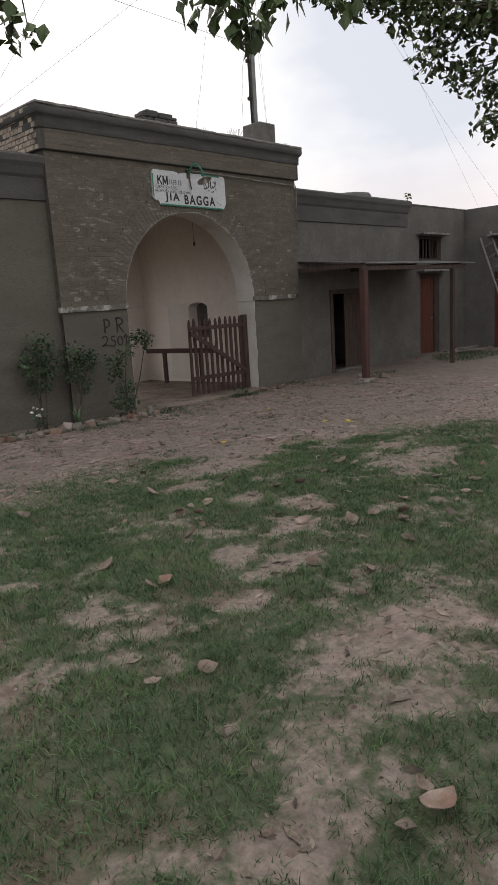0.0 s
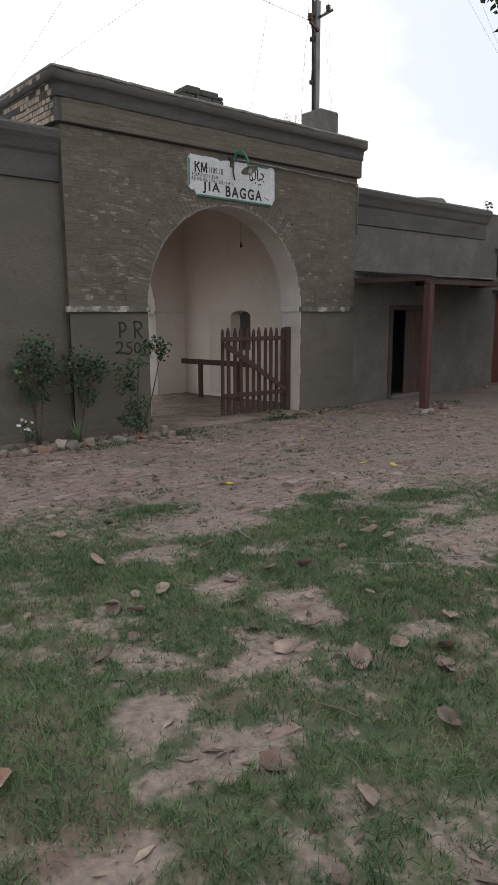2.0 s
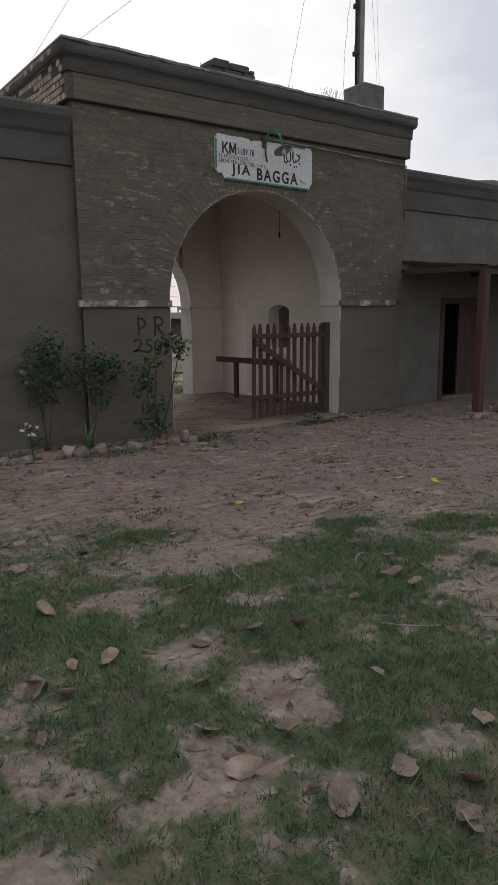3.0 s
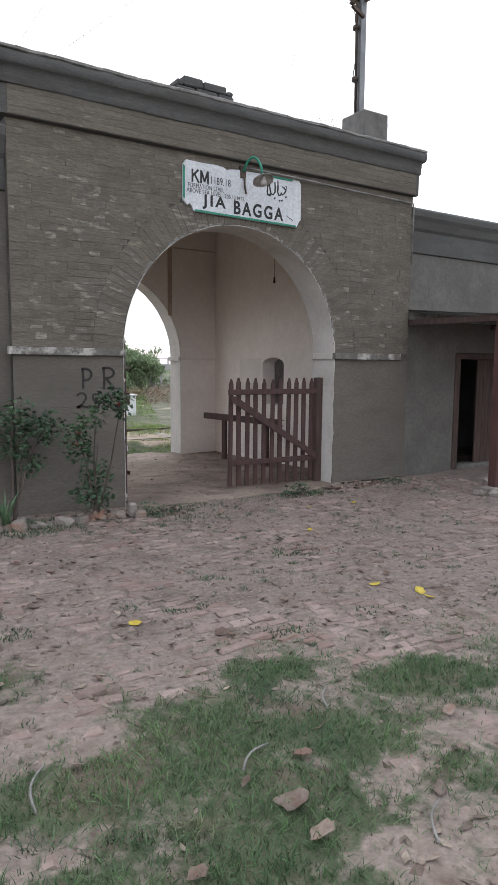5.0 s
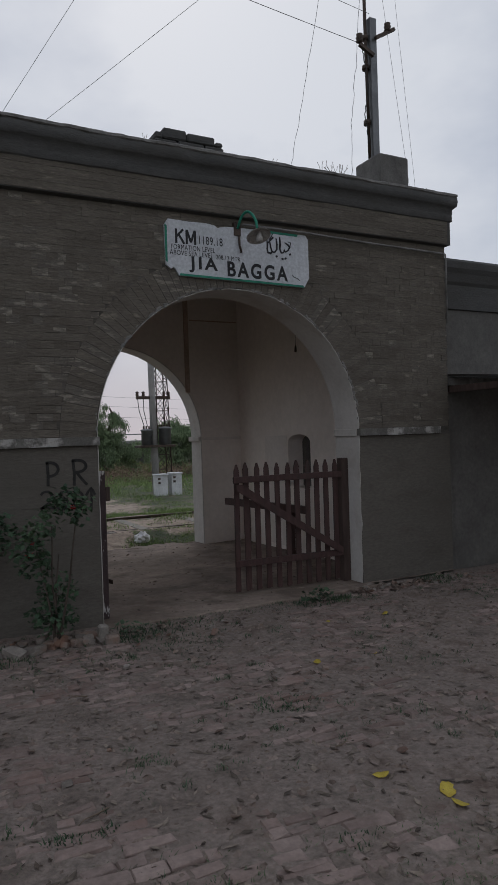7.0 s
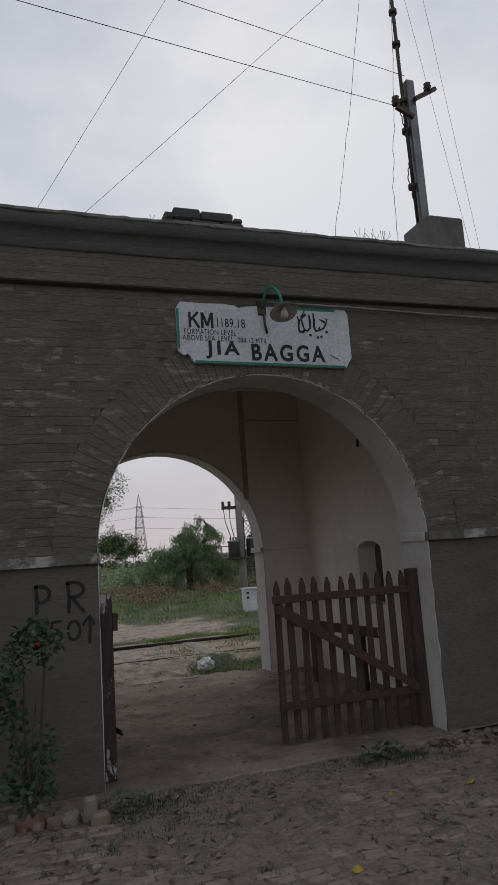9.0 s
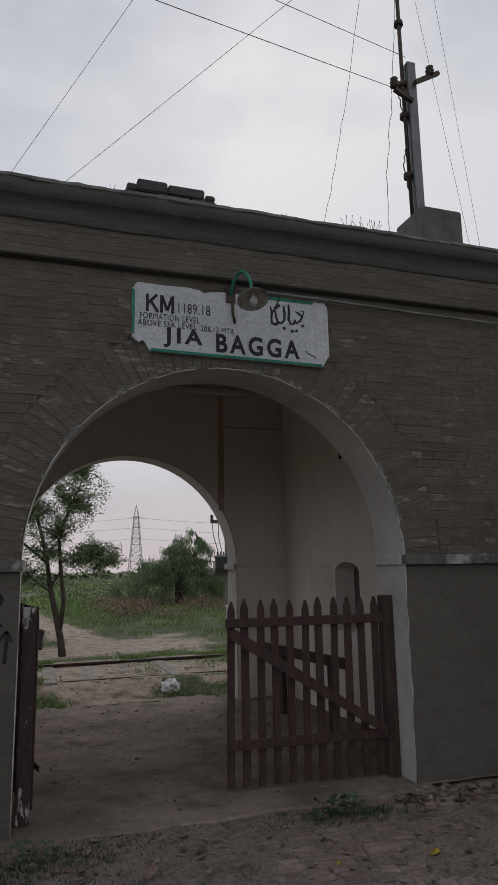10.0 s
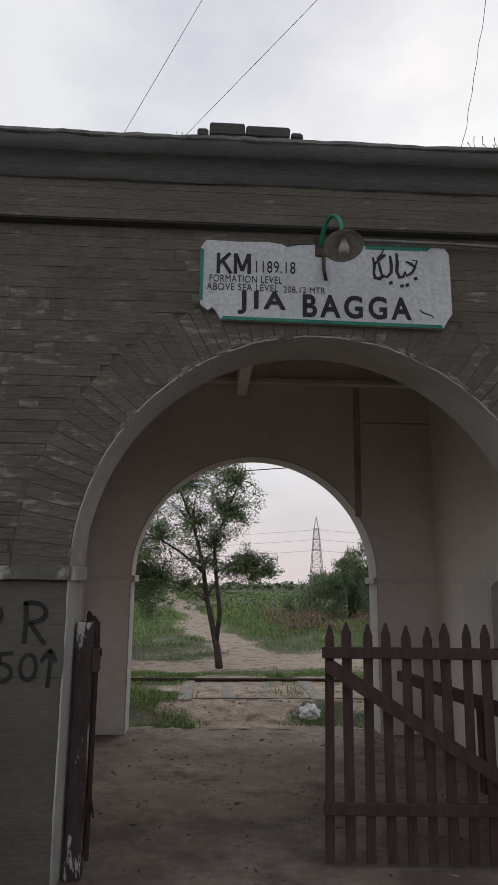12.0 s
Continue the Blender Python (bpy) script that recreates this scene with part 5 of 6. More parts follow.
# ---- lawn ----
rng = random.Random(8)
v, f = [], []
n = 0
while n < 78000:
    x, y = rng.uniform(-0.2, 8.2), rng.uniform(-0.2, 6.0)
    c = cover(x, y)
    if rng.random() > c * (0.55 + 0.45 * c):
        n += 0.25
        continue
    z = ground_z(x, y) + lumps(x, y) - 0.004
    for _ in range(4):
        blade(v, f, (x + rng.uniform(-0.025, 0.025), y + rng.uniform(-0.025, 0.025), z), rng.uniform(0.012, 0.044) * (0.5 + 0.65 * c), rng.uniform(0.0012, 0.0026), rng, 2.0)
    n += 1
for _ in range(60000):
    x, y = rng.uniform(-5, 12), rng.uniform(-5, 6)
    if -0.2 < x < 8.2 and y > -0.2 or rng.random() > cover(x, y):
        continue
    for _ in range(3):
        blade(v, f, (x + rng.uniform(-0.03, 0.03), y + rng.uniform(-0.03, 0.03), ground_z(x, y) + lumps(x, y) - 0.004), rng.uniform(0.02, 0.06), rng.uniform(0.003, 0.006), rng, 1.6)
tagged(from_arrays("lawn_grass", v, f, M["grass"]), "short patchy lawn grass", "grass", kind="stuff")
v, f = [], []
for _ in range(1100):
    x, y = rng.uniform(2.6, 11), rng.uniform(3.2, 8.7)
    if noise.noise((x * 1.1, y * 1.1, 12.0)) < (0.12 if y < 7.6 else -0.1):
        continue
    z = ground_z(x, y) + lumps(x, y) - 0.004
    for _ in range(rng.randint(6, 26)):
        a, r = rng.uniform(0, 6.28), rng.uniform(0, 0.05)
        blade(v, f, (x + r * math.cos(a), y + r * math.sin(a), z), rng.uniform(0.012, 0.04), rng.uniform(0.0015, 0.003), rng, 1.4)
for x, y, r, n, h in ((8.75, 8.50, 0.34, 150, 0.06), (7.1, 8.35, 0.6, 190, 0.03), (6.9, 7.9, 0.4, 150, 0.025), (9.0, 8.5, 0.12, 160, 0.05), (6.75, 8.5, 0.34, 200, 0.04), (6.55, 8.25, 0.2, 150, 0.045), (7.4, 8.6, 0.35, 140, 0.025), (8.2, 8.6, 0.35, 140, 0.025), (10.5, 8.6, 0.3, 260, 0.05),
                      (4.0, 8.3, 0.5, 700, 0.06), (5.2, 8.2, 0.6, 900, 0.05), (7.0, 6.3, 0.2, 130, 0.03), (12.2, 7.8, 0.6, 300, 0.05), (16.0, 7.6, 1.2, 1500, 0.09),
                      (5.43, 5.41, 0.09, 60, 0.03), (5.60, 5.40, 0.07, 50, 0.03), (5.79, 4.79, 0.14, 100, 0.03), (6.49, 4.82, 0.10, 45, 0.03), (6.01, 5.96, 0.10, 40, 0.025), (7.1, 6.22, 0.16, 60, 0.03), (5.24, 5.57, 0.1, 45, 0.03), (4.4, 5.5, 0.2, 130, 0.03), (6.86, 8.4, 0.3, 140, 0.04)):
    for _ in range(n):
        a, q = rng.uniform(0, 6.28), r * math.sqrt(rng.random())
        px, py = x + q * math.cos(a), min(y + q * math.sin(a) * 0.6, 8.82)
        blade(v, f, (px, py, ground_z(px, py) + lumps(px, py) - 0.004), h * rng.uniform(0.4, 1.2), 0.004, rng, 1.1)
tagged(from_arrays("weeds", v, f, M["leaf"]), "scattered weeds on the trodden earth", "weeds", kind="stuff")


# ---- fallen leaves and twigs ----
def leaf_mesh(seed, mat, name):
    """A curled fallen leaf: a pointed oval folded and cupped, with thickness."""
    r = random.Random(seed)
    bm = bmesh.new()
    cup, fold = r.uniform(0.2, 0.9), r.uniform(0.05, 0.55)
    rows = []
    for i in range(7):
        u = i / 6
        w = 0.44 * math.sin(math.pi * min(u * 0.9 + 0.08, 1)) ** 0.8 * (1 - 0.3 * u)
        z = cup * (u - 0.5) ** 2
        rows.append([bm.verts.new((u - 0.5 + r.uniform(-0.012, 0.012), s * w * r.uniform(0.68, 1.12), z + fold * abs(s) * w + r.uniform(-0.012, 0.012))) for s in (-1, 0, 1)])
    for a, b in zip(rows, rows[1:]):
        for j in range(2):
            bm.faces.new((a[j], a[j + 1], b[j + 1], b[j])).smooth = True
    bmesh.ops.recalc_face_normals(bm, faces=bm.faces[:])
    bmesh.ops.solidify(bm, geom=bm.faces[:], thickness=0.01)
    bmesh.ops.recalc_face_normals(bm, faces=bm.faces[:])
    me = bpy.data.meshes.new(name)
    bm.to_mesh(me)
    bm.free()
    me.materials.append(mat)
    return me


dry = [leaf_mesh(i, M["dry_leaf"], "fallen_leaf") for i in range(10)]
yel = [leaf_mesh(i + 30, M["yellow_leaf"], "fallen_leaf") for i in range(3)]


def fall(me, x, y, s, label, group, tilt=16):
    ob = new("fallen_leaf", me)
    lift = 0.008 + 0.010 * cover(x, y)
    ob.matrix_world = pose(x, y, ground_z(x, y) + lumps(x, y) + lift, rng.uniform(-tilt, tilt), rng.uniform(-tilt, tilt), rng.uniform(0, 360)) @ Matrix.Scale(s, 4)
    tagged(ob, label, "leaf", group)


for i in range(125):
    x, y = rng.uniform(0.4, 6.8), rng.uniform(0.5, 5.4)
    if noise.noise((x * 1.3, y * 1.3, 33.0)) < -0.25:
        x, y = rng.uniform(2.6, 5.4), rng.uniform(1.4, 3.6)
    fall(rng.choice(dry), x, y, 0.045 + 0.085 * rng.random() ** 1.4, "dry brown leaf fallen on the lawn", "fallen leaves on the lawn", 30)
for i in range(150):
    x, y = rng.uniform(3.5, 10.8), rng.uniform(4.6, 8.65)
    fall(rng.choice(dry), x, y, rng.uniform(0.025, 0.075), "small dry leaf on the trodden earth", "fallen leaves on the earth", 26)
for i in range(40):
    a, q = rng.uniform(0, 6.28), math.sqrt(rng.random())
    fall(rng.choice(dry), 9.75 + 0.55 * q * math.cos(a), 8.58 + 0.14 * q * math.sin(a), rng.uniform(0.06, 0.12), "dry leaf in a drift against the wall", "leaf drift", 40)
for i in range(36):
    fall(rng.choice(dry), rng.uniform(5.4, 7.2), rng.uniform(8.0, 8.6), rng.uniform(0.035, 0.09), "dry leaf caught among the weeds by the gate", "leaf drift", 35)
for x, y, s in ((7.10, 4.95, 0.11), (7.07, 4.84, 0.08), (6.92, 5.21, 0.08), (5.12, 5.30, 0.08), (7.62, 6.86, 0.08), (8.35, 7.79, 0.07), (8.96, 7.72, 0.08), (8.18, 6.9, 0.06)):
    fall(rng.choice(yel), x, y, s, "yellow leaf fallen on the trodden earth", "yellow leaves")
for x, y, a, L in ((4.20, 3.99, 1.2, 0.26), (5.24, 3.14, 0.7, 0.22), (5.49, 4.01, 0.9, 0.18), (4.94, 3.76, 0.5, 0.20), (4.45, 2.95, 2.4, 0.28), (4.9, 2.75, 2.6, 0.22)):
    z = ground_z(x, y) + lumps(x, y) + 0.018
    pts = [(x + L * (k / 6 - 0.5) * math.cos(a) - 0.12 * L * math.sin(k * 0.52) * math.sin(a), y + L * (k / 6 - 0.5) * math.sin(a) + 0.12 * L * math.sin(k * 0.52) * math.cos(a), z + 0.008 * math.sin(k * 0.52)) for k in range(7)]
    tagged(part("twig", tube(bmesh.new(), pts, 0.0045, 6), M["coping"]), "pale curved dry twig on the grass", "twig", "pale twigs")
for i in range(26):
    x, y = rng.uniform(1.5, 8.5), rng.uniform(1.2, 8.0)
    a = rng.uniform(0, 6.28)
    L = rng.uniform(0.06, 0.22)
    z = ground_z(x, y) + lumps(x, y) + 0.014
    pts = [(x + L * (k / 3 - 0.5) * math.cos(a) + rng.uniform(-0.012, 0.012), y + L * (k / 3 - 0.5) * math.sin(a) + rng.uniform(-0.012, 0.012), z + rng.uniform(-0.006, 0.006)) for k in range(4)]
    tagged(part("twig", tube(bmesh.new(), pts, [0.004, 0.0035, 0.003, 0.002], 5), M["twig"]), "dry twig on the ground", "twig", "fallen twigs")
for x, y, s, lab in ((4.5, 5.9, 0.05, "white scrap of paper"), (5.9, 7.2, 0.06, "pale scrap of litter"), (7.3, 8.0, 0.11, "flat grey stone")):
    fall(dry[2], x, y, s, lab + " on the earth", "litter")

# crumbs of mud and broken leaf on the bare earth
rng = random.Random(91)
v, f, v2, f2 = [], [], [], []
for k in range(48000):
    x, y = rng.uniform(0.2, 11.5), rng.uniform(0.4, 8.7)
    inside = k % 36 == 0
    if inside:
        x, y = rng.uniform(5.95, 10.1), rng.uniform(8.8, 13.6)
    elif rng.random() < cover(x, y) * 0.9 + (0.3 if y < 4.6 - 0.3 * (x - 4) else 0.2) or (y < 1.0 and x > 6):
        continue
    if k % 40 == 1:
        x, y = rng.uniform(5.6, 12), rng.uniform(13.75, 20)
        s = rng.uniform(0.01, 0.045)
        z = ground_z(x, y) + lumps(x, y)
        b = len(v)
        v += [(x + s * rng.uniform(0.7, 1.4) * math.cos(q * 1.257), y + s * rng.uniform(0.7, 1.4) * math.sin(q * 1.257), z - 0.01) for q in range(5)] + [(x, y, z + s * rng.uniform(0.2, 0.6))]
        f += [(b + q, b + (q + 1) % 5, b + 5) for q in range(5)]
        continue
    z = floor_z(x, y) if inside and y < 13.4 else ground_z(x, y) + lumps(x, y)
    if k % 5 > 1:
        r = 0.004 + 0.030 * rng.random() ** 4
        a = rng.uniform(0, 6.28)
        b = len(v)
        v += [(x + r * rng.uniform(0.7, 1.5) * math.cos(a + q * 1.571), y + r * rng.uniform(0.7, 1.3) * math.sin(a + q * 1.571), z - 0.004) for q in range(4)]
        v += [(x + r * rng.uniform(-0.4, 0.4), y + r * rng.uniform(-0.4, 0.4), z + r * rng.uniform(0.25, 0.6)), (x + r * 0.5, y, z + r * rng.uniform(0.2, 0.5))]
        f += [(b, b + 1, b + 4), (b + 1, b + 2, b + 4), (b + 2, b + 3, b + 5), (b + 3, b, b + 5), (b + 4, b + 2, b + 5), (b, b + 4, b + 5)]
    else:
        r = 0.006 + 0.040 * rng.random() ** 2
        a = rng.uniform(0, 6.28)
        c, t = math.cos(a) * r, math.sin(a) * r
        b = len(v2)
        h = rng.uniform(0.004, 0.012)
        v2 += [(x - c, y - t, z + 0.003), (x + t * 0.3, y - c * 0.3, z + h), (x + c, y + t, z + rng.uniform(0.003, 0.014)), (x - t * 0.4, y + c * 0.4, z + 0.004)]
        f2 += [(b, b + 1, b + 2), (b, b + 2, b + 3)]
tagged(from_arrays("mud_crumbs", v, f, M["crumb"]), "loose crumbs of dried mud and grit", "gravel", kind="stuff")
tagged(from_arrays("leaf_litter", v2, f2, M["flake"]), "broken bits of dry leaf and straw", "litter", kind="stuff")

# ---- shade tree over the path ----
rng = random.Random(31)
tree = empty("shade_tree", (10.6, 2.0, -0.2), "large shade tree with overhanging leafy branches", "tree")
bm = bmesh.new()
tube(bm, [(10.6, 2.0, -0.3), (10.55, 2.0, 0.4), (10.45, 2.05, 1.8), (10.3, 2.15, 3.4)], [0.42, 0.33, 0.29, 0.26], 12)
part("trunk", bm, M["bark"], tree)
bm = bmesh.new()
R_PTS = ((9.27, 5.19, 5.34), (9.07, 5.34, 5.62), (9.57, 4.75, 5.25), (9.83, 4.37, 5.05), (9.53, 5.05, 4.85), (9.86, 4.64, 4.55), (10.1, 4.28, 4.3), (10.17, 4.33, 3.85), (10.2, 4.0, 5.2), (10.1, 3.5, 4.9), (8.73, 5.9, 5.68), (8.9, 5.62, 5.65), (8.5, 6.1, 5.95))
fork = Vector((10.3, 2.15, 3.4))
b1 = limb(bm, fork, (9.9, 3.6, 5.6), 0.17, 0.07, 0.2, rng, 8)
b2 = limb(bm, fork, (6.0, 2.6, 5.2), 0.18, 0.07, 0.3, rng, 10)
b3 = limb(bm, b2[-1], (2.4, 3.9, 4.3), 0.07, 0.02, 0.2, rng, 8)
b4 = limb(bm, fork, (12.5, 3.0, 6.0), 0.16, 0.05, 0.3, rng, 8)
b5 = limb(bm, fork, (10.5, 0.5, 6.4), 0.16, 0.05, 0.3, rng, 8)
v, f = [], []
for k, c in enumerate(R_PTS):
    q = limb(bm, b1[4 + k % 5], c, 0.022, 0.005, 0.12, rng, 6, 5)
    for p in q[2:]:
        clump(v, f, p, 0.24, 26, 0.125, rng, 0.5, 0.34)
    clump(v, f, c, 0.38, 135, 0.125, rng, 0.5, 0.34)
for c in ((3.98, 3.80, 3.86), (4.17, 3.66, 3.72), (4.25, 3.55, 3.80), (4.63, 3.06, 3.88), (4.46, 3.24, 3.93), (3.84, 3.90, 3.94), (4.06, 3.72, 3.95)):
    q = limb(bm, b3[3], c, 0.014, 0.004, 0.05, rng, 5, 5)
    clump(v, f, (c[0], c[1], c[2] - 0.05), 0.19, 26, 0.14, rng, 0.9, 0.38)
for c in ((2.40, 4.22, 3.52), (2.52, 4.18, 3.42), (2.43, 4.25, 3.34)):
    limb(bm, b3[-1], c, 0.012, 0.004, 0.04, rng, 5, 5)
    clump(v, f, c, 0.12, 9, 0.13, rng, 0.6, 0.38)
for c, r in (((12.0, 3.0, 6.3), 1.1), ((10.4, 0.8, 6.8), 1.2), ((8.0, 2.2, 6.4), 1.0), ((10.3, 2.4, 7.6), 1.3), ((11.5, 1.2, 6.0), 1.0)):
    clump(v, f, c, r, 330, 0.14, rng, 0.4, 0.36)
part("branches", bm, M["bark"], tree)
from_arrays("foliage", v, f, M["treeleaf"], tree)

# ---- beyond the arch: track ----
track = empty("railway_track", (8, 16, -0.3), "single rusty railway track half buried in weeds", "railway track", kind="structure")
rp = [(-0.065, 0), (-0.065, 0.015), (-0.012, 0.03), (-0.012, 0.105), (-0.033, 0.115), (-0.033, 0.145), (0.033, 0.145), (0.033, 0.115), (0.012, 0.105), (0.012, 0.03), (0.065, 0.015), (0.065, 0)]
for y in (15.1, 16.78):
    bm = bmesh.new()
    ends = [[bm.verts.new((x, y + a, (-0.335 if y < 16 else -0.29) + b)) for a, b in rp] for x in (-70, 90)]
    k = len(rp)
    for i in range(k):
        bm.faces.new((ends[0][i], ends[0][(i + 1) % k], ends[1][(i + 1) % k], ends[1][i]))
    part("rail", bm, M["rail"], track)
proto = boxed(-0.11, 0.11, -0.98, 1.10, -0.09, 0.09, bevel=0.02)
me = bpy.data.meshes.new("sleeper")
proto.to_mesh(me)
proto.free()
me.materials.append(M["sleeper"])
for i in range(46):
    o = new("sleeper", me)
    o.parent = track
    o.matrix_parent_inverse = track.matrix_world.inverted()
    o.matrix_basis = pose(-4 + i * 0.65, 15.94, -0.285 + 0.012 * math.sin(i * 2.3), 0, 0, 0.6 * math.sin(i * 1.7))
bm = bmesh.new()
bmesh.ops.create_icosphere(bm, subdivisions=3, radius=0.15)
for q in bm.verts:
    d = q.co.normalized()
    q.co = q.co * 1.06 * (1 + 0.5 * noise.noise(d * 2.2) + 0.22 * noise.noise(d * 6))
    q.co = Vector((q.co.x * 0.85 + 8.79, q.co.y * 0.8 + 14.50, max(q.co.z * 0.8, -0.06) - 0.30))
tagged(part("plastic_bag", bm, M["plastic"]), "crumpled white plastic bag lying in the grass", "bag")

# rough grass past the building
rng = random.Random(17)
v, f = [], []
n = 0
while n < 105000:
    near = rng.random() < 0.45
    y = rng.uniform(13.8, 19.5) if near else 17 + 34 * rng.random() ** 1.25
    x = rng.uniform(5.2 - 0.10 * (y - 13), 8.3 + (0.6 if near else 0.42) * (y - 10))
    c = wild_cover(x, y)
    if rng.random() > c:
        n += 0.2
        continue
    if abs(y - 15.1) < 0.06 or abs(y - 16.78) < 0.08:
        continue
    k = 1 + 0.05 * (y - 14)
    tall = 0.35 + 1.0 * max(noise.noise((x * 0.9, y * 0.9, 2.0)) + 0.25, 0)
    if y > 19:
        tall *= 0.7 + 0.5 * smooth(26, 34, y)
    blade(v, f, (x, y, ground_z(x, y) - 0.02), rng.uniform(0.03, 0.13) * tall * min(k, 2.2), 0.006 * k, rng, 1.3)
    n += 1
for _ in range(26000):
    y = 44 + 90 * rng.random() ** 1.3
    x = rng.uniform(5.2 - 0.12 * (y - 13), 9 + 0.38 * (y - 10))
    if noise.noise((x * 0.12, y * 0.05, 3.0)) > -0.25 and abs(x - 8.3 + 0.085 * (y - 25)) > 0.9:
        blade(v, f, (x, y, ground_z(x, y) - 0.03), rng.uniform(0.1, 0.4), 0.05 + 0.0008 * (y - 44), rng, 1.2)
tagged(from_arrays("rough_grass", v, f, M["wild"]), "rough green grass past the railway", "grass", kind="stuff")


# ---- tree by the track ----
def small_tree(name, base, label, stems, crown, n_clumps, leaf_n, leaf_size, mat, seed, rad=0.3, wide=0.34, gaps=-2.0, droop=0.25):
    """A slender tree: leaning stems that fork into twigs, each tip carrying a loose clump of small leaves."""
    r = random.Random(seed)
    t = empty(name, base, label, "tree")
    bm = bmesh.new()
    tips = []
    for pts, r0, r1 in stems:
        tube(bm, pts, [r0 + (r1 - r0) * i / (len(pts) - 1) for i in range(len(pts))], 9)
        tips += [Vector(p) for p in pts[len(pts) // 2:]]
    part("trunk", bm, M["bark"], t)
    bm = bmesh.new()
    v, f = [], []
    for k in range(n_clumps):
        (cx, cy, cz), (rx, ry, rz) = crown[k % len(crown)]
        d = Vector((r.gauss(0, 1), r.gauss(0, 1), r.gauss(0, 1))).normalized() * r.uniform(0.25, 1.0) ** 0.5
        c = Vector((cx + d.x * rx, cy + d.y * ry, cz + d.z * rz))
        if noise.noise(Vector((d.x, d.y, d.z)) * 2.2 + Vector((seed, 0, 0))) < gaps:
            continue
        a = min(tips, key=lambda q: (q - c).length + max(q.z - c.z, 0))
        path = limb(bm, a, c, 0.011, 0.003, 0.12, r, 5, 5)
        for p in path[2:]:
            clump(v, f, p, rad * 0.6, leaf_n // 4, leaf_size, r, droop, wide)
        clump(v, f, c, rad * r.uniform(0.7, 1.2), leaf_n, leaf_size, r, droop, wide)
    part("twig_work", bm, M["bark"], t)
    from_arrays("crown", v, f, mat, t)
    return t


TX, TY, TZ = 7.68, 22.5, -0.70
at = lambda a, b, c: (TX + a * 1.25, TY + b, TZ + c * 1.25)
small_tree("acacia_tree", (TX, TY, TZ), "slender leaning acacia with fine sparse leaves beside the track",
           [([at(0, 0, -0.1), at(-0.06, 0, 0.35), at(-0.15, 0, 0.75), at(-0.30, 0, 1.4), at(-0.40, 0.1, 2.1), at(-0.62, 0.1, 2.9), at(-0.95, 0, 3.7)], 0.105, 0.025),
            ([at(-0.09, 0, 0.5), at(-0.02, -0.1, 1.1), at(-0.10, -0.15, 1.7), at(-0.16, -0.1, 2.4), at(0.06, 0, 3.1), at(0.36, 0, 3.8)], 0.07, 0.02),
            ([at(-0.38, 0, 1.9), at(-0.85, 0.1, 2.3), at(-1.35, 0.1, 2.6), at(-1.8, 0.1, 2.75)], 0.045, 0.012),
            ([at(-0.28, 0, 1.3), at(-0.7, 0.2, 1.6), at(-1.2, 0.3, 1.75)], 0.035, 0.012),
            ([at(-0.12, 0, 1.9), at(0.22, 0.1, 2.05), at(0.62, 0, 2.0), at(0.9, 0, 1.85)], 0.032, 0.010)],
           [(at(-0.95, 0, 2.75), (2.0, 1.4, 2.0)), (at(-0.1, 0, 3.5), (1.25, 1.0, 1.1)), (at(-1.35, 0.1, 2.2), (1.9, 1.2, 1.25)), (at(-0.95, 0, 2.9), (2.1, 1.4, 1.9)), (at(0.55, 0, 2.0), (0.85, 0.5, 0.42)), (at(-0.7, 0, 3.4), (1.7, 1.2, 1.4))], 1050, 20, 0.062, M["acacia"], 41, 0.19, gaps=-0.5)
small_tree("acacia_tree", (TX - 3.2, TY + 3.5, -0.7), "dark bushy acacia growing behind the slender one",
           [([(TX - 3.2, TY + 3.5, -0.8), (TX - 3.1, TY + 3.5, 0.5), (TX - 2.9, TY + 3.5, 1.4), (TX - 2.7, TY + 3.5, 2.2)], 0.12, 0.04)],
           [((TX - 2.9, TY + 3.5, 1.5), (1.6, 1.3, 1.5))], 110, 70, 0.075, M["thicket"], 42, 0.32)
small_tree("mesquite_tree", (15.6, 44.0, -0.5), "broad drooping mesquite tree among dry scrub",
           [([(15.6, 44, -0.6), (15.5, 44, 0.6), (15.2, 44, 1.6), (15.0, 44, 2.4)], 0.25, 0.08), ([(15.5, 44, 0.5), (16.3, 44, 1.6), (16.9, 44, 2.9), (16.6, 44, 3.5)], 0.18, 0.05)],
           [((16.2, 44, 2.3), (1.4, 1.2, 1.35)), ((14.3, 44, 1.2), (1.7, 1.2, 0.95)), ((16.3, 44, 1.1), (2.2, 1.4, 1.0)), ((15.4, 44, 2.0), (1.1, 1.0, 0.9)), ((13.6, 43.6, 0.3), (2.0, 1.2, 0.8)), ((17.2, 43.6, 0.3), (2.0, 1.2, 0.8))], 330, 46, 0.25, M["thicket"], 43, 0.40, 0.085, -0.16, 0.9)
small_tree("mesquite_tree", (19.5, 40.0, -0.5), "rounded green mesquite bush",
           [([(19.5, 40, -0.6), (19.5, 40, 0.6), (19.4, 40, 1.4), (19.3, 40, 2.0)], 0.2, 0.06)], [((19.6, 40, 1.3), (2.5, 1.8, 1.4))], 130, 50, 0.30, M["thicket"], 44, 0.42, 0.11, -0.12, 0.6)
rng = random.Random(51)
v, f = [], []
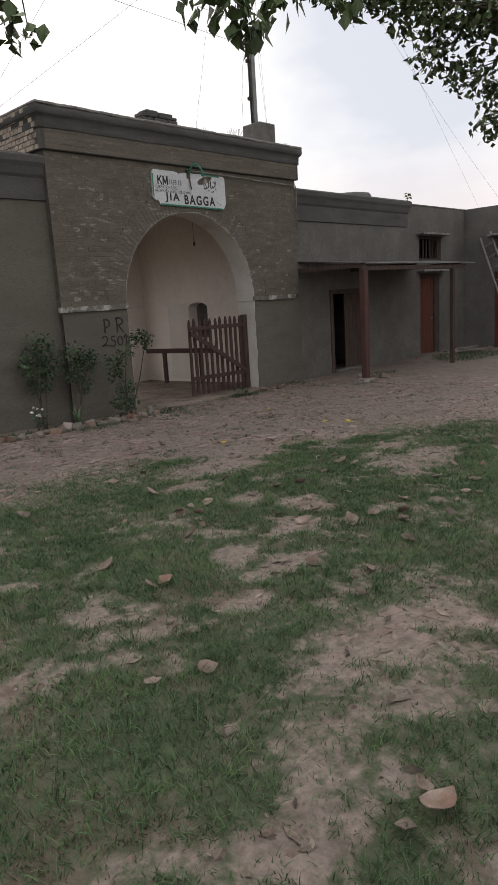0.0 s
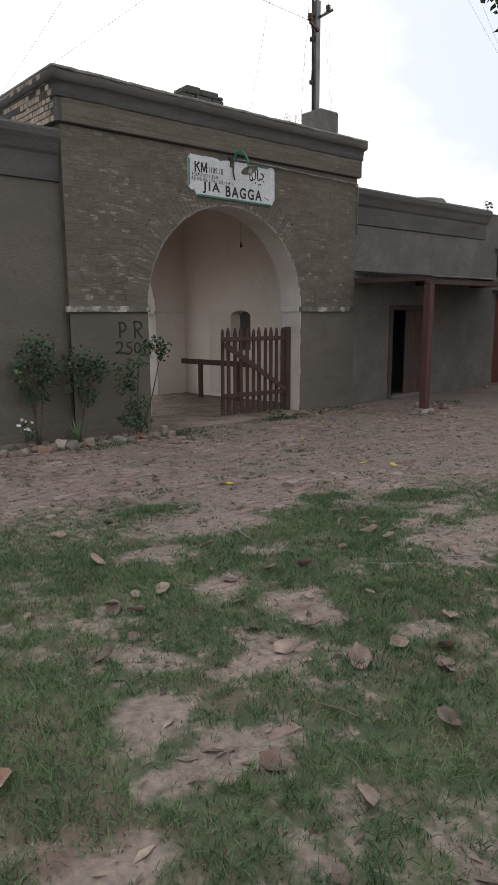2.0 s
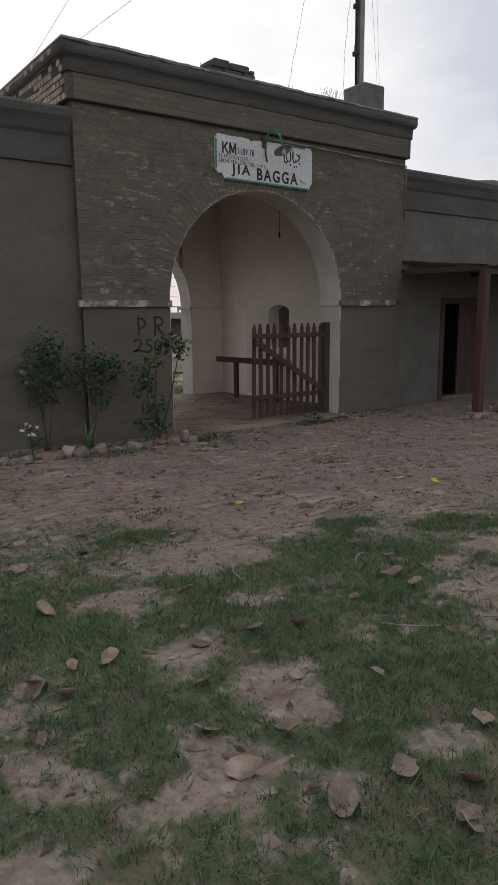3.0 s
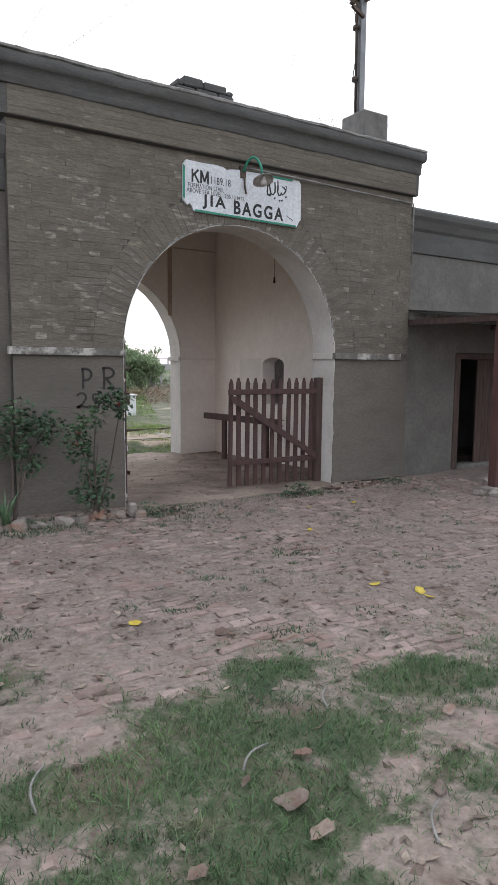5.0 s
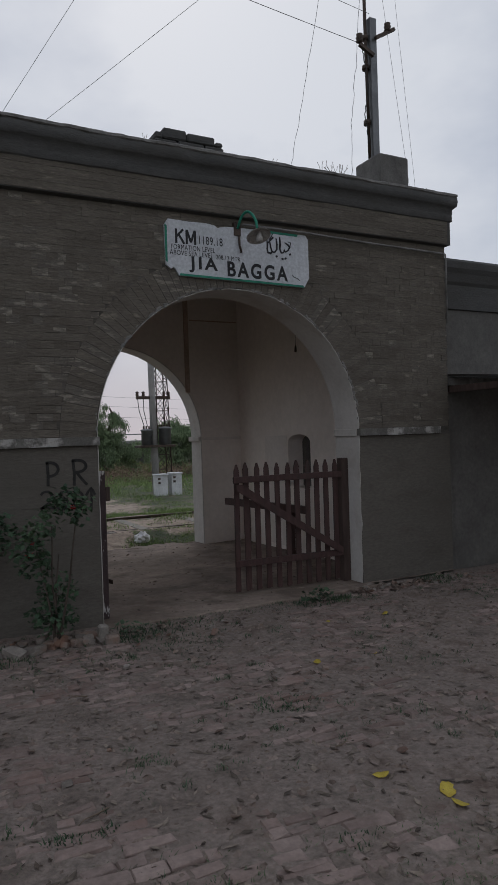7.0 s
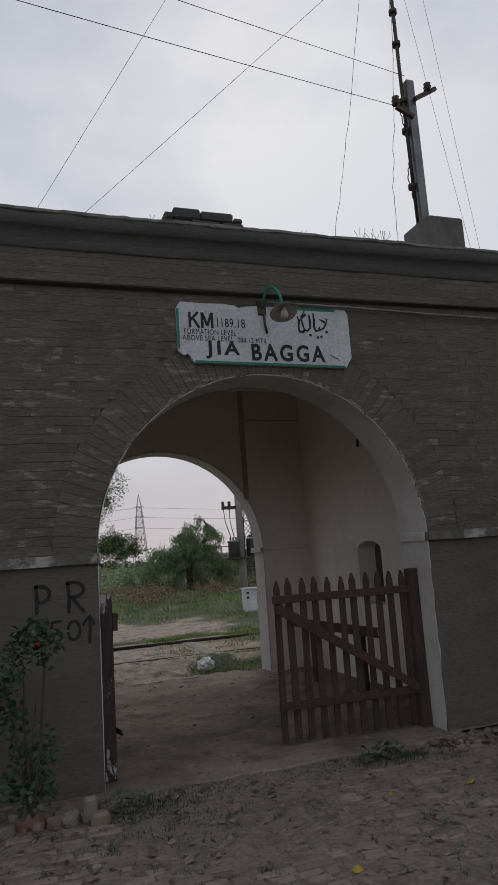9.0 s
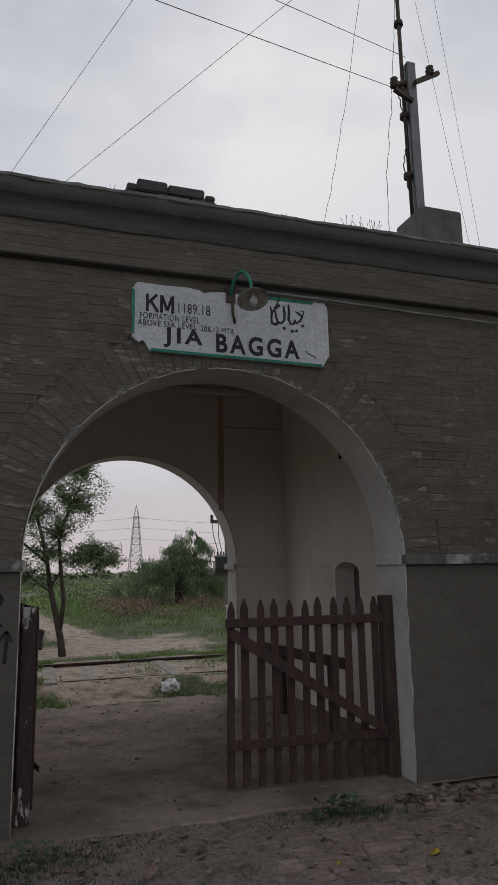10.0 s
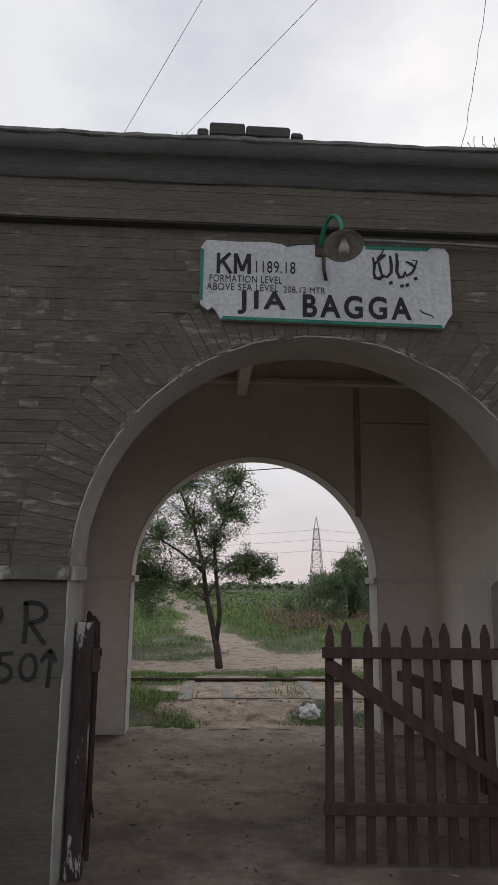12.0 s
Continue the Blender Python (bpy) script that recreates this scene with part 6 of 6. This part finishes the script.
for _ in range(430):
    y = rng.uniform(33, 47)
    x = rng.uniform(5.5, 24)
    if x < 10.5 + 1.5 * noise.noise((y * 0.5, 3.0, 1.0)) or noise.noise((x * 0.45, y * 0.3, 6.0)) < -0.3:
        continue
    clump(v, f, (x, y, ground_z(x, y) + rng.uniform(0.05, 0.6)), rng.uniform(0.3, 0.6), 46, 0.17, rng, 0.0, 0.14, 0.7)
tagged(from_arrays("dry_scrub", v, f, M["scrub"]), "brown dry scrub in front of the trees", "scrub", kind="stuff")
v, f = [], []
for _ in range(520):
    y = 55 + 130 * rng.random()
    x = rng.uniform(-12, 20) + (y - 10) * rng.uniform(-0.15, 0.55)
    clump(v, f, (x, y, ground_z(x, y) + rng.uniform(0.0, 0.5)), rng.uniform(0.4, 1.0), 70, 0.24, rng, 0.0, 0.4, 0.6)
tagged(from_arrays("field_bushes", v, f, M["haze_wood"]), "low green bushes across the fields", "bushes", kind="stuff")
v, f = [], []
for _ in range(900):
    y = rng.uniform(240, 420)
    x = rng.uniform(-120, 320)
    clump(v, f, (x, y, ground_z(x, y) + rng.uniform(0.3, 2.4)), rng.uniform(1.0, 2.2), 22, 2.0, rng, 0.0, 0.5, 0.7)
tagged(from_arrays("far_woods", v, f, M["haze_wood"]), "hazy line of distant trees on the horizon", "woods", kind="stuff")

# ---- transformer pole, mast, cabinets ----
EY = 28.0
tp = empty("transformer_pole", (13.8, EY, -0.4), "concrete pole carrying two transformers on a platform", "utility pole")
part("pole", tube(bmesh.new(), [(13.86, EY, -0.9), (13.74, EY, 9.0)], [0.15, 0.10], 10), M["concrete"], tp)
part("platform", boxed(13.15, 14.6, EY - 0.35, EY + 0.35, 1.18, 1.27, bevel=0.01), M["rail"], tp)
for x, r, h in ((13.50, 0.21, 0.55), (14.26, 0.24, 0.62)):
    tk = part("transformer", lathe(bmesh.new(), (x, EY - 0.1, 1.27), [(0.001, 0), (r, 0), (r, h), (r + 0.03, h + 0.01), (r + 0.03, h + 0.05), (r * 0.6, h + 0.09), (0.001, h + 0.1)], 16), M["steel"], tp, "grey cylindrical transformer tank")
    for k in (-1, 0, 1):
        part("bushing", lathe(bmesh.new(), (x + 0.11 * k, EY - 0.1, 1.27 + h + 0.08), [(0.02, 0), (0.045, 0.03), (0.025, 0.05), (0.045, 0.08), (0.02, 0.12), (0.001, 0.14)], 8), M["rail"], tk)
part("crossarm", boxed(13.15, 14.55, EY - 0.06, EY + 0.06, 3.08, 3.20, bevel=0.01), M["rail"], tp)
for x in (13.2, 13.45, 14.3, 14.5):
    part("insulator", lathe(bmesh.new(), (x, EY, 3.20), [(0.04, 0), (0.08, 0.05), (0.04, 0.09), (0.08, 0.14), (0.001, 0.2)], 8), M["rail"], tp)
for a, b in (((13.2, EY, 3.22), (13.42, EY - 0.1, 2.0)), ((13.45, EY, 3.22), (13.55, EY - 0.1, 2.0)), ((14.3, EY, 3.2), (14.26, EY - 0.1, 2.05))):
    part("jumper", tube(bmesh.new(), [a, ((a[0] + b[0]) / 2 - 0.08, EY - 0.1, (a[2] + b[2]) / 2), b], 0.015, 5), M["black"], tp)


def lattice(name, x, y, z0, z1, w0, w1, n, r, label, point=0.0, mat=None):
    """A four-legged lattice tower with horizontal and crossed braces."""
    t = empty(name, (x, y, z0), label, "tower")
    corner = lambda u, i: Vector((x + (w0 + (w1 - w0) * u) * (-1, 1, 1, -1)[i] / 2, y + (w0 + (w1 - w0) * u) * (-1, -1, 1, 1)[i] / 2, z0 + (z1 - z0) * u))
    for i in range(4):
        part("leg", tube(bmesh.new(), [corner(0, i), corner(1, i)] + ([Vector((x, y, z1 + point))] if point else []), r, 5), mat or M["rail"], t)
    bm = bmesh.new()
    for k in range(n):
        a, b = k / n, (k + 1) / n
        for i in range(4):
            j = (i + 1) % 4
            for p, q in ((corner(a, i), corner(b, j)), (corner(a, j), corner(b, i)), (corner(b, i), corner(b, j))):
                tube(bm, [p, q], r * 0.6, 4, False)
    part("bracing", bm, mat or M["rail"], t)
    return t


lattice("lattice_mast", 14.25, EY + 0.3, -0.9, 8.5, 0.62, 0.30, 16, 0.022, "slim steel lattice mast beside the transformer pole")
for x0, x1, z1 in ((13.60, 14.06, 0.12), (14.22, 14.64, 0.15)):
    cb = empty("relay_cabinet", ((x0 + x1) / 2, EY - 0.6, -0.7), "white railway relay cabinet with a sloping lid", "cabinet", "relay cabinets")
    part("body", boxed(x0, x1, EY - 0.8, EY - 0.4, -0.78, z1 - 0.04, bevel=0.01), M["cabinet"], cb)
    part("lid", boxed(x0 - 0.03, x1 + 0.03, EY - 0.85, EY - 0.35, z1 - 0.038, z1 + 0.02, bevel=0.012), M["cabinet"], cb)
    part("vent", boxed(x0 + 0.06, x0 + 0.16, EY - 0.81, EY - 0.795, z1 - 0.2, z1 - 0.12), M["rail"], cb)
    part("vent", boxed(x0 + 0.06, x0 + 0.16, EY - 0.81, EY - 0.795, z1 - 0.36, z1 - 0.28), M["rail"], cb)
py = lattice("lattice_pylon", 37.0, 193.0, -1.5, 15.5, 4.0, 1.2, 11, 0.07, "tall electricity pylon far off over the fields", 3.3, M["pale_steel"])
for z in (9.5, 12.5, 15.2):
    part("crossarm", boxed(35.6, 38.4, 192.9, 193.1, z, z + 0.14), M["pale_steel"], py)
for z in (9.4, 12.4, 15.1):
    wire("transmission_line", (-160, 215, z + 3), (37, 193, z), 5.0, "faint transmission line across the sky", 0.03, 20)
    wire("transmission_line", (37, 193, z), (240, 170, z + 3), 5.0, "faint transmission line across the sky", 0.03, 20)
wire("power_line", (13.58, EY, 6.1), (-25, 36, 5.4), 0.5, "power line strung above the fields", 0.018, 24)
wire("power_line", (13.58, EY, 5.7), (-25, 36, 5.0), 0.5, "power line strung above the fields", 0.018, 24)
emb = empty("bridge_parapet", (28, 62, -0.6), "low concrete road bridge beyond the scrub", "bridge")
part("deck", boxed(20, 48, 60, 66, 0.75, 1.35, bevel=0.03), M["concrete"], emb)
for x in (20.3, 25, 31, 37, 43, 47):
    part("pier", boxed(x, x + 0.8, 60.5, 65.5, -1.2, 0.75), M["concrete"], emb)
for i in range(14):
    part("rail_post", boxed(20.2 + 2 * i, 20.32 + 2 * i, 60.1, 60.22, 1.35, 1.85), M["concrete"], emb)
part("hand_rail", boxed(20, 48, 60.1, 60.22, 1.85, 1.95), M["concrete"], emb)


# ---- bricks of the gatehouse front ----
def unit_mesh(name, lx, ly, lz, bev, mat, tall=False):
    bm = boxed(-lx / 2, lx / 2, -ly / 2, ly / 2, -lz / 2, lz / 2)
    es = [e for e in bm.edges if all(v.co.y < 0 for v in e.verts) and abs((e.verts[0].co - e.verts[1].co)[2 if tall else 0]) > 0.01]
    bmesh.ops.bevel(bm, geom=es, offset=bev, segments=1, affect="EDGES")
    if tall:
        for v in bm.verts:
            v.co.x *= 1 + v.co.z * 0.61
    me = bpy.data.meshes.new(name)
    bm.to_mesh(me)
    bm.free()
    me.materials.append(mat)
    return me


CH = 0.0735
stretcher = unit_mesh("brick", 0.2345, 0.032, 0.0718, 0.004, M["brick"])
header = unit_mesh("brick", 0.1165, 0.032, 0.0718, 0.004, M["brick"])
wedge = unit_mesh("voussoir", 0.0785, 0.034, 0.335, 0.0025, M["brick"], True)
stretcher_chipped = unit_mesh("brick", 0.2345, 0.032, 0.068, 0.004, M["brick_chipped"])
header_chipped = unit_mesh("brick", 0.1165, 0.032, 0.068, 0.004, M["brick_chipped"])
wedge_chipped = unit_mesh("voussoir", 0.0765, 0.034, 0.330, 0.005, M["brick_chipped"], True)
rng = random.Random(77)
RING = RA + 0.352
joined, flaked = bmesh.new(), bmesh.new()
placed = 0


def flaking(x, z):
    """Chance that the limewash has flaked off a brick: most of all west of the arch, in drifts."""
    p = 0.75 * math.exp(-((x - 6.25) / 0.5) ** 2) * smooth(1.6, 1.75, z) * smooth(3.55, 3.1, z)
    p += 0.30 * math.exp(-((math.hypot(x - CX, z - ZS) - RA - 0.45) / 0.12) ** 2) * (1 if x < CX else 0.35)
    return p * smooth(-0.3, 0.3, noise.noise((x * 1.8, z * 2.6, 60.0))) + 0.04


def lay(me, lx, xa, xb, zc, near):
    """One brick of a course between xa and xb."""
    y = W + 0.0155 + rng.uniform(-0.003, 0.0025)
    rot = rng.uniform(-0.8, 0.8)
    zc += rng.uniform(-0.0015, 0.0015)
    global placed
    chip = rng.random() < flaking((xa + xb) / 2, zc)
    if chip:
        me = stretcher_chipped if lx > 0.2 else header_chipped
        y += 0.0015
        if xb - xa > 0.15:
            cut = xa + (xb - xa) * rng.uniform(0.3, 0.75)
            box(joined, cut, xb, y - 0.0175, y + 0.016, zc - 0.0358, zc + 0.0358)
            xb = cut - 0.001
        xa += 0.002
    if near and placed < 300:
        o = new("brick", me)
        o.parent = wall_front
        o.matrix_basis = pose((xa + xb) / 2, y, zc, 0, rot, 0) @ Matrix.Diagonal(((xb - xa) / lx, 1, 1, 1))
        placed += 1
    else:
        box(flaked if chip else joined, xa, xb, y - 0.016, y + 0.016, zc - 0.0358, zc + 0.0358)


z, course = 1.588 + CH / 2, 0
while z < 3.81:
    L = (0.235, 0.117)[course % 2]
    x = X0 + 0.002 - (0.0 if course % 2 else 0.06)
    while x < X1 - 0.02:
        xa, xb = max(x, X0 + 0.002), min(x + L - 0.0005, X1 - 0.002)
        h = z - ZS + (0.03 if z < ZS + 1 else -0.0)
        if abs(h) < RING:
            half = math.sqrt(RING ** 2 - h * h)
            if xa < CX and xb > CX - half:
                xb = min(xb, CX - half)
            if xb > CX and xa < CX + half:
                xa = max(xa, CX + half)
        if xb - xa > 0.035:
            lay(stretcher if course % 2 == 0 else header, 0.2345 if course % 2 == 0 else 0.1165, xa, xb, z, 5.9 < (xa + xb) / 2 < 10.0 and z < 2.75)
        x += L
    z += CH
    course += 1
me = bpy.data.meshes.new("brickwork")
joined.to_mesh(me)
joined.free()
me.materials.append(M["brick_rest"])
ob = new("brickwork", me)
ob.parent = wall_front
tagged(ob, kind="stuff")
tagged(part("flaked_brickwork", flaked, M["brick_chipped"], wall_front, "bricks bared where the limewash flaked off"), kind="stuff")
bm = bmesh.new()
z = 3.822
while z < 4.06:
    x = X0 + 0.01
    while x < X1 - 0.03:
        L = rng.uniform(0.35, 1.6)
        d = rng.uniform(-0.0004, 0.0006)
        box(bm, x, min(x + L, X1), W - 0.0585 + d, W - 0.03, z, z + rng.uniform(0.0700, 0.0730))
        x += L + 0.0005
    z += CH
tagged(part("fascia_brickwork", bm, M["brick_rest"], wall_front), kind="stuff")
nv = 66
for i in range(nv):
    a = math.pi * (i + 0.5) / nv
    r = RA + 0.006 + 0.168
    d = math.degrees(a)
    o = new("voussoir", wedge_chipped if rng.random() < (0.62 if 62 < d < 118 else 0.2) else wedge)
    o.parent = wall_front
    o.matrix_basis = pose(CX + r * math.cos(a), W + 0.0165 + rng.uniform(-0.0015, 0.001), ZS + r * math.sin(a), 0, 90 - math.degrees(a) + rng.uniform(-0.8, 0.8), 0)

# lumps of lime left along the ragged edge of the arch
rng = random.Random(58)
bm = bmesh.new()
for i in range(150):
    a = math.pi * (0.02 + 0.96 * rng.random())
    if noise.noise((a * 5, 2.0, 7.0)) < -0.1 and not 60 < math.degrees(a) < 100:
        continue
    r = RA + rng.uniform(-0.004, 0.022)
    s = rng.uniform(0.008, 0.026)
    q = bmesh.ops.create_icosphere(bm, subdivisions=1, radius=1.0)["verts"]
    bmesh.ops.transform(bm, matrix=Matrix.Translation((CX + r * math.cos(a), W - 0.001, ZS + r * math.sin(a))) @ Matrix.Rotation(-a, 4, "Y") @ Matrix.Diagonal((s * 0.6, 0.005, s * rng.uniform(0.8, 1.8), 1)), verts=q)
    for w in q:
        w.co += Vector((rng.uniform(-1, 1), 0, rng.uniform(-1, 1))) * s * 0.25
tagged(part("lime_crust", bm, M["coping"], wall_front, "pale crust of lime flaking along the arch edge"), kind="stuff")

# ---- brick paving, half buried in mud ----
def cobble(seed, name, mat):
    """A worn brick laid on edge: a chamfered block with a dished, chipped top."""
    r = random.Random(seed)
    bm = boxed(-0.111, 0.111, -0.036, 0.036, -0.03, 0.03)
    bmesh.ops.bevel(bm, geom=[e for e in bm.edges if all(v.co.z > 0 for v in e.verts)], offset=0.012, segments=1, affect="EDGES")
    for v in bm.verts:
        v.co += Vector((r.uniform(-0.012, 0.012), r.uniform(-0.007, 0.007), r.uniform(-0.006, 0.003)))
    me = bpy.data.meshes.new(name)
    bm.to_mesh(me)
    bm.free()
    me.materials.append(mat)
    return me


pavers = [cobble(i, "paving_brick", M["paver"]) for i in range(6)]
rest_v, rest_f = [], []
tmpl = []
for i in range(6):
    q = cobble(i, "paving_rest", M["paver_rest"])
    tmpl.append(([Vector(w.co) for w in q.vertices], [tuple(p.vertices) for p in q.polygons]))
    bpy.data.meshes.remove(q)
paving = empty("brick_paving", (7, 6.5, -0.15), "old brick paving worn and half buried in mud", "paving", kind="structure")
count = 0
for j in range(112):
    y = 0.6 + j * 0.084
    x = 1.2 + rng.uniform(0, 0.2)
    while x < 12.2:
        L = rng.choice((0.35, 0.5, 0.6, 0.8, 1.0))
        xc = x + 0.116 * L
        yy = y - 0.06 * (xc - 7)
        x += 0.236 * L + rng.uniform(0, 0.012)
        edge = 5.2 - 0.42 * max(xc - 4.0, 0)
        if (yy < edge - 0.35 and xc > 7.5) or cover(xc, yy) > 0.32 or (yy > 8.2 and xc < 6.5) or yy > 8.6:
            continue
        if noise.noise((xc * 0.7, yy * 0.7, 20.0)) < -0.12 or rng.random() < 0.17:
            continue
        zt = ground_z(xc, yy) + lumps(xc, yy) - (0.0015 if yy > edge - 0.35 else 0.010) + 0.014 * noise.noise((xc * 1.9, yy * 1.9, 15.0)) + rng.uniform(-0.007, 0.007)
        m = pose(xc, yy, zt - 0.024, rng.uniform(-5, 5), rng.uniform(-3, 3), rng.uniform(-5, 5) - 3.4) @ Matrix.Diagonal((L, 1, 1, 1))
        k = rng.randrange(6)
        if 5.6 < xc < 8.2 and 4.9 < yy < 7.2 and count < 300:
            o = new("paving_brick", pavers[k])
            o.parent = paving
            o.matrix_parent_inverse = paving.matrix_world.inverted()
            o.matrix_basis = m
            count += 1
        else:
            b0 = len(rest_v)
            rest_v += [tuple(m @ w) for w in tmpl[k][0]]
            rest_f += [tuple(b0 + i for i in p) for p in tmpl[k][1]]
ob = from_arrays("paving_rest", rest_v, rest_f, M["paver_rest"], paving)
tagged(ob, kind="stuff")
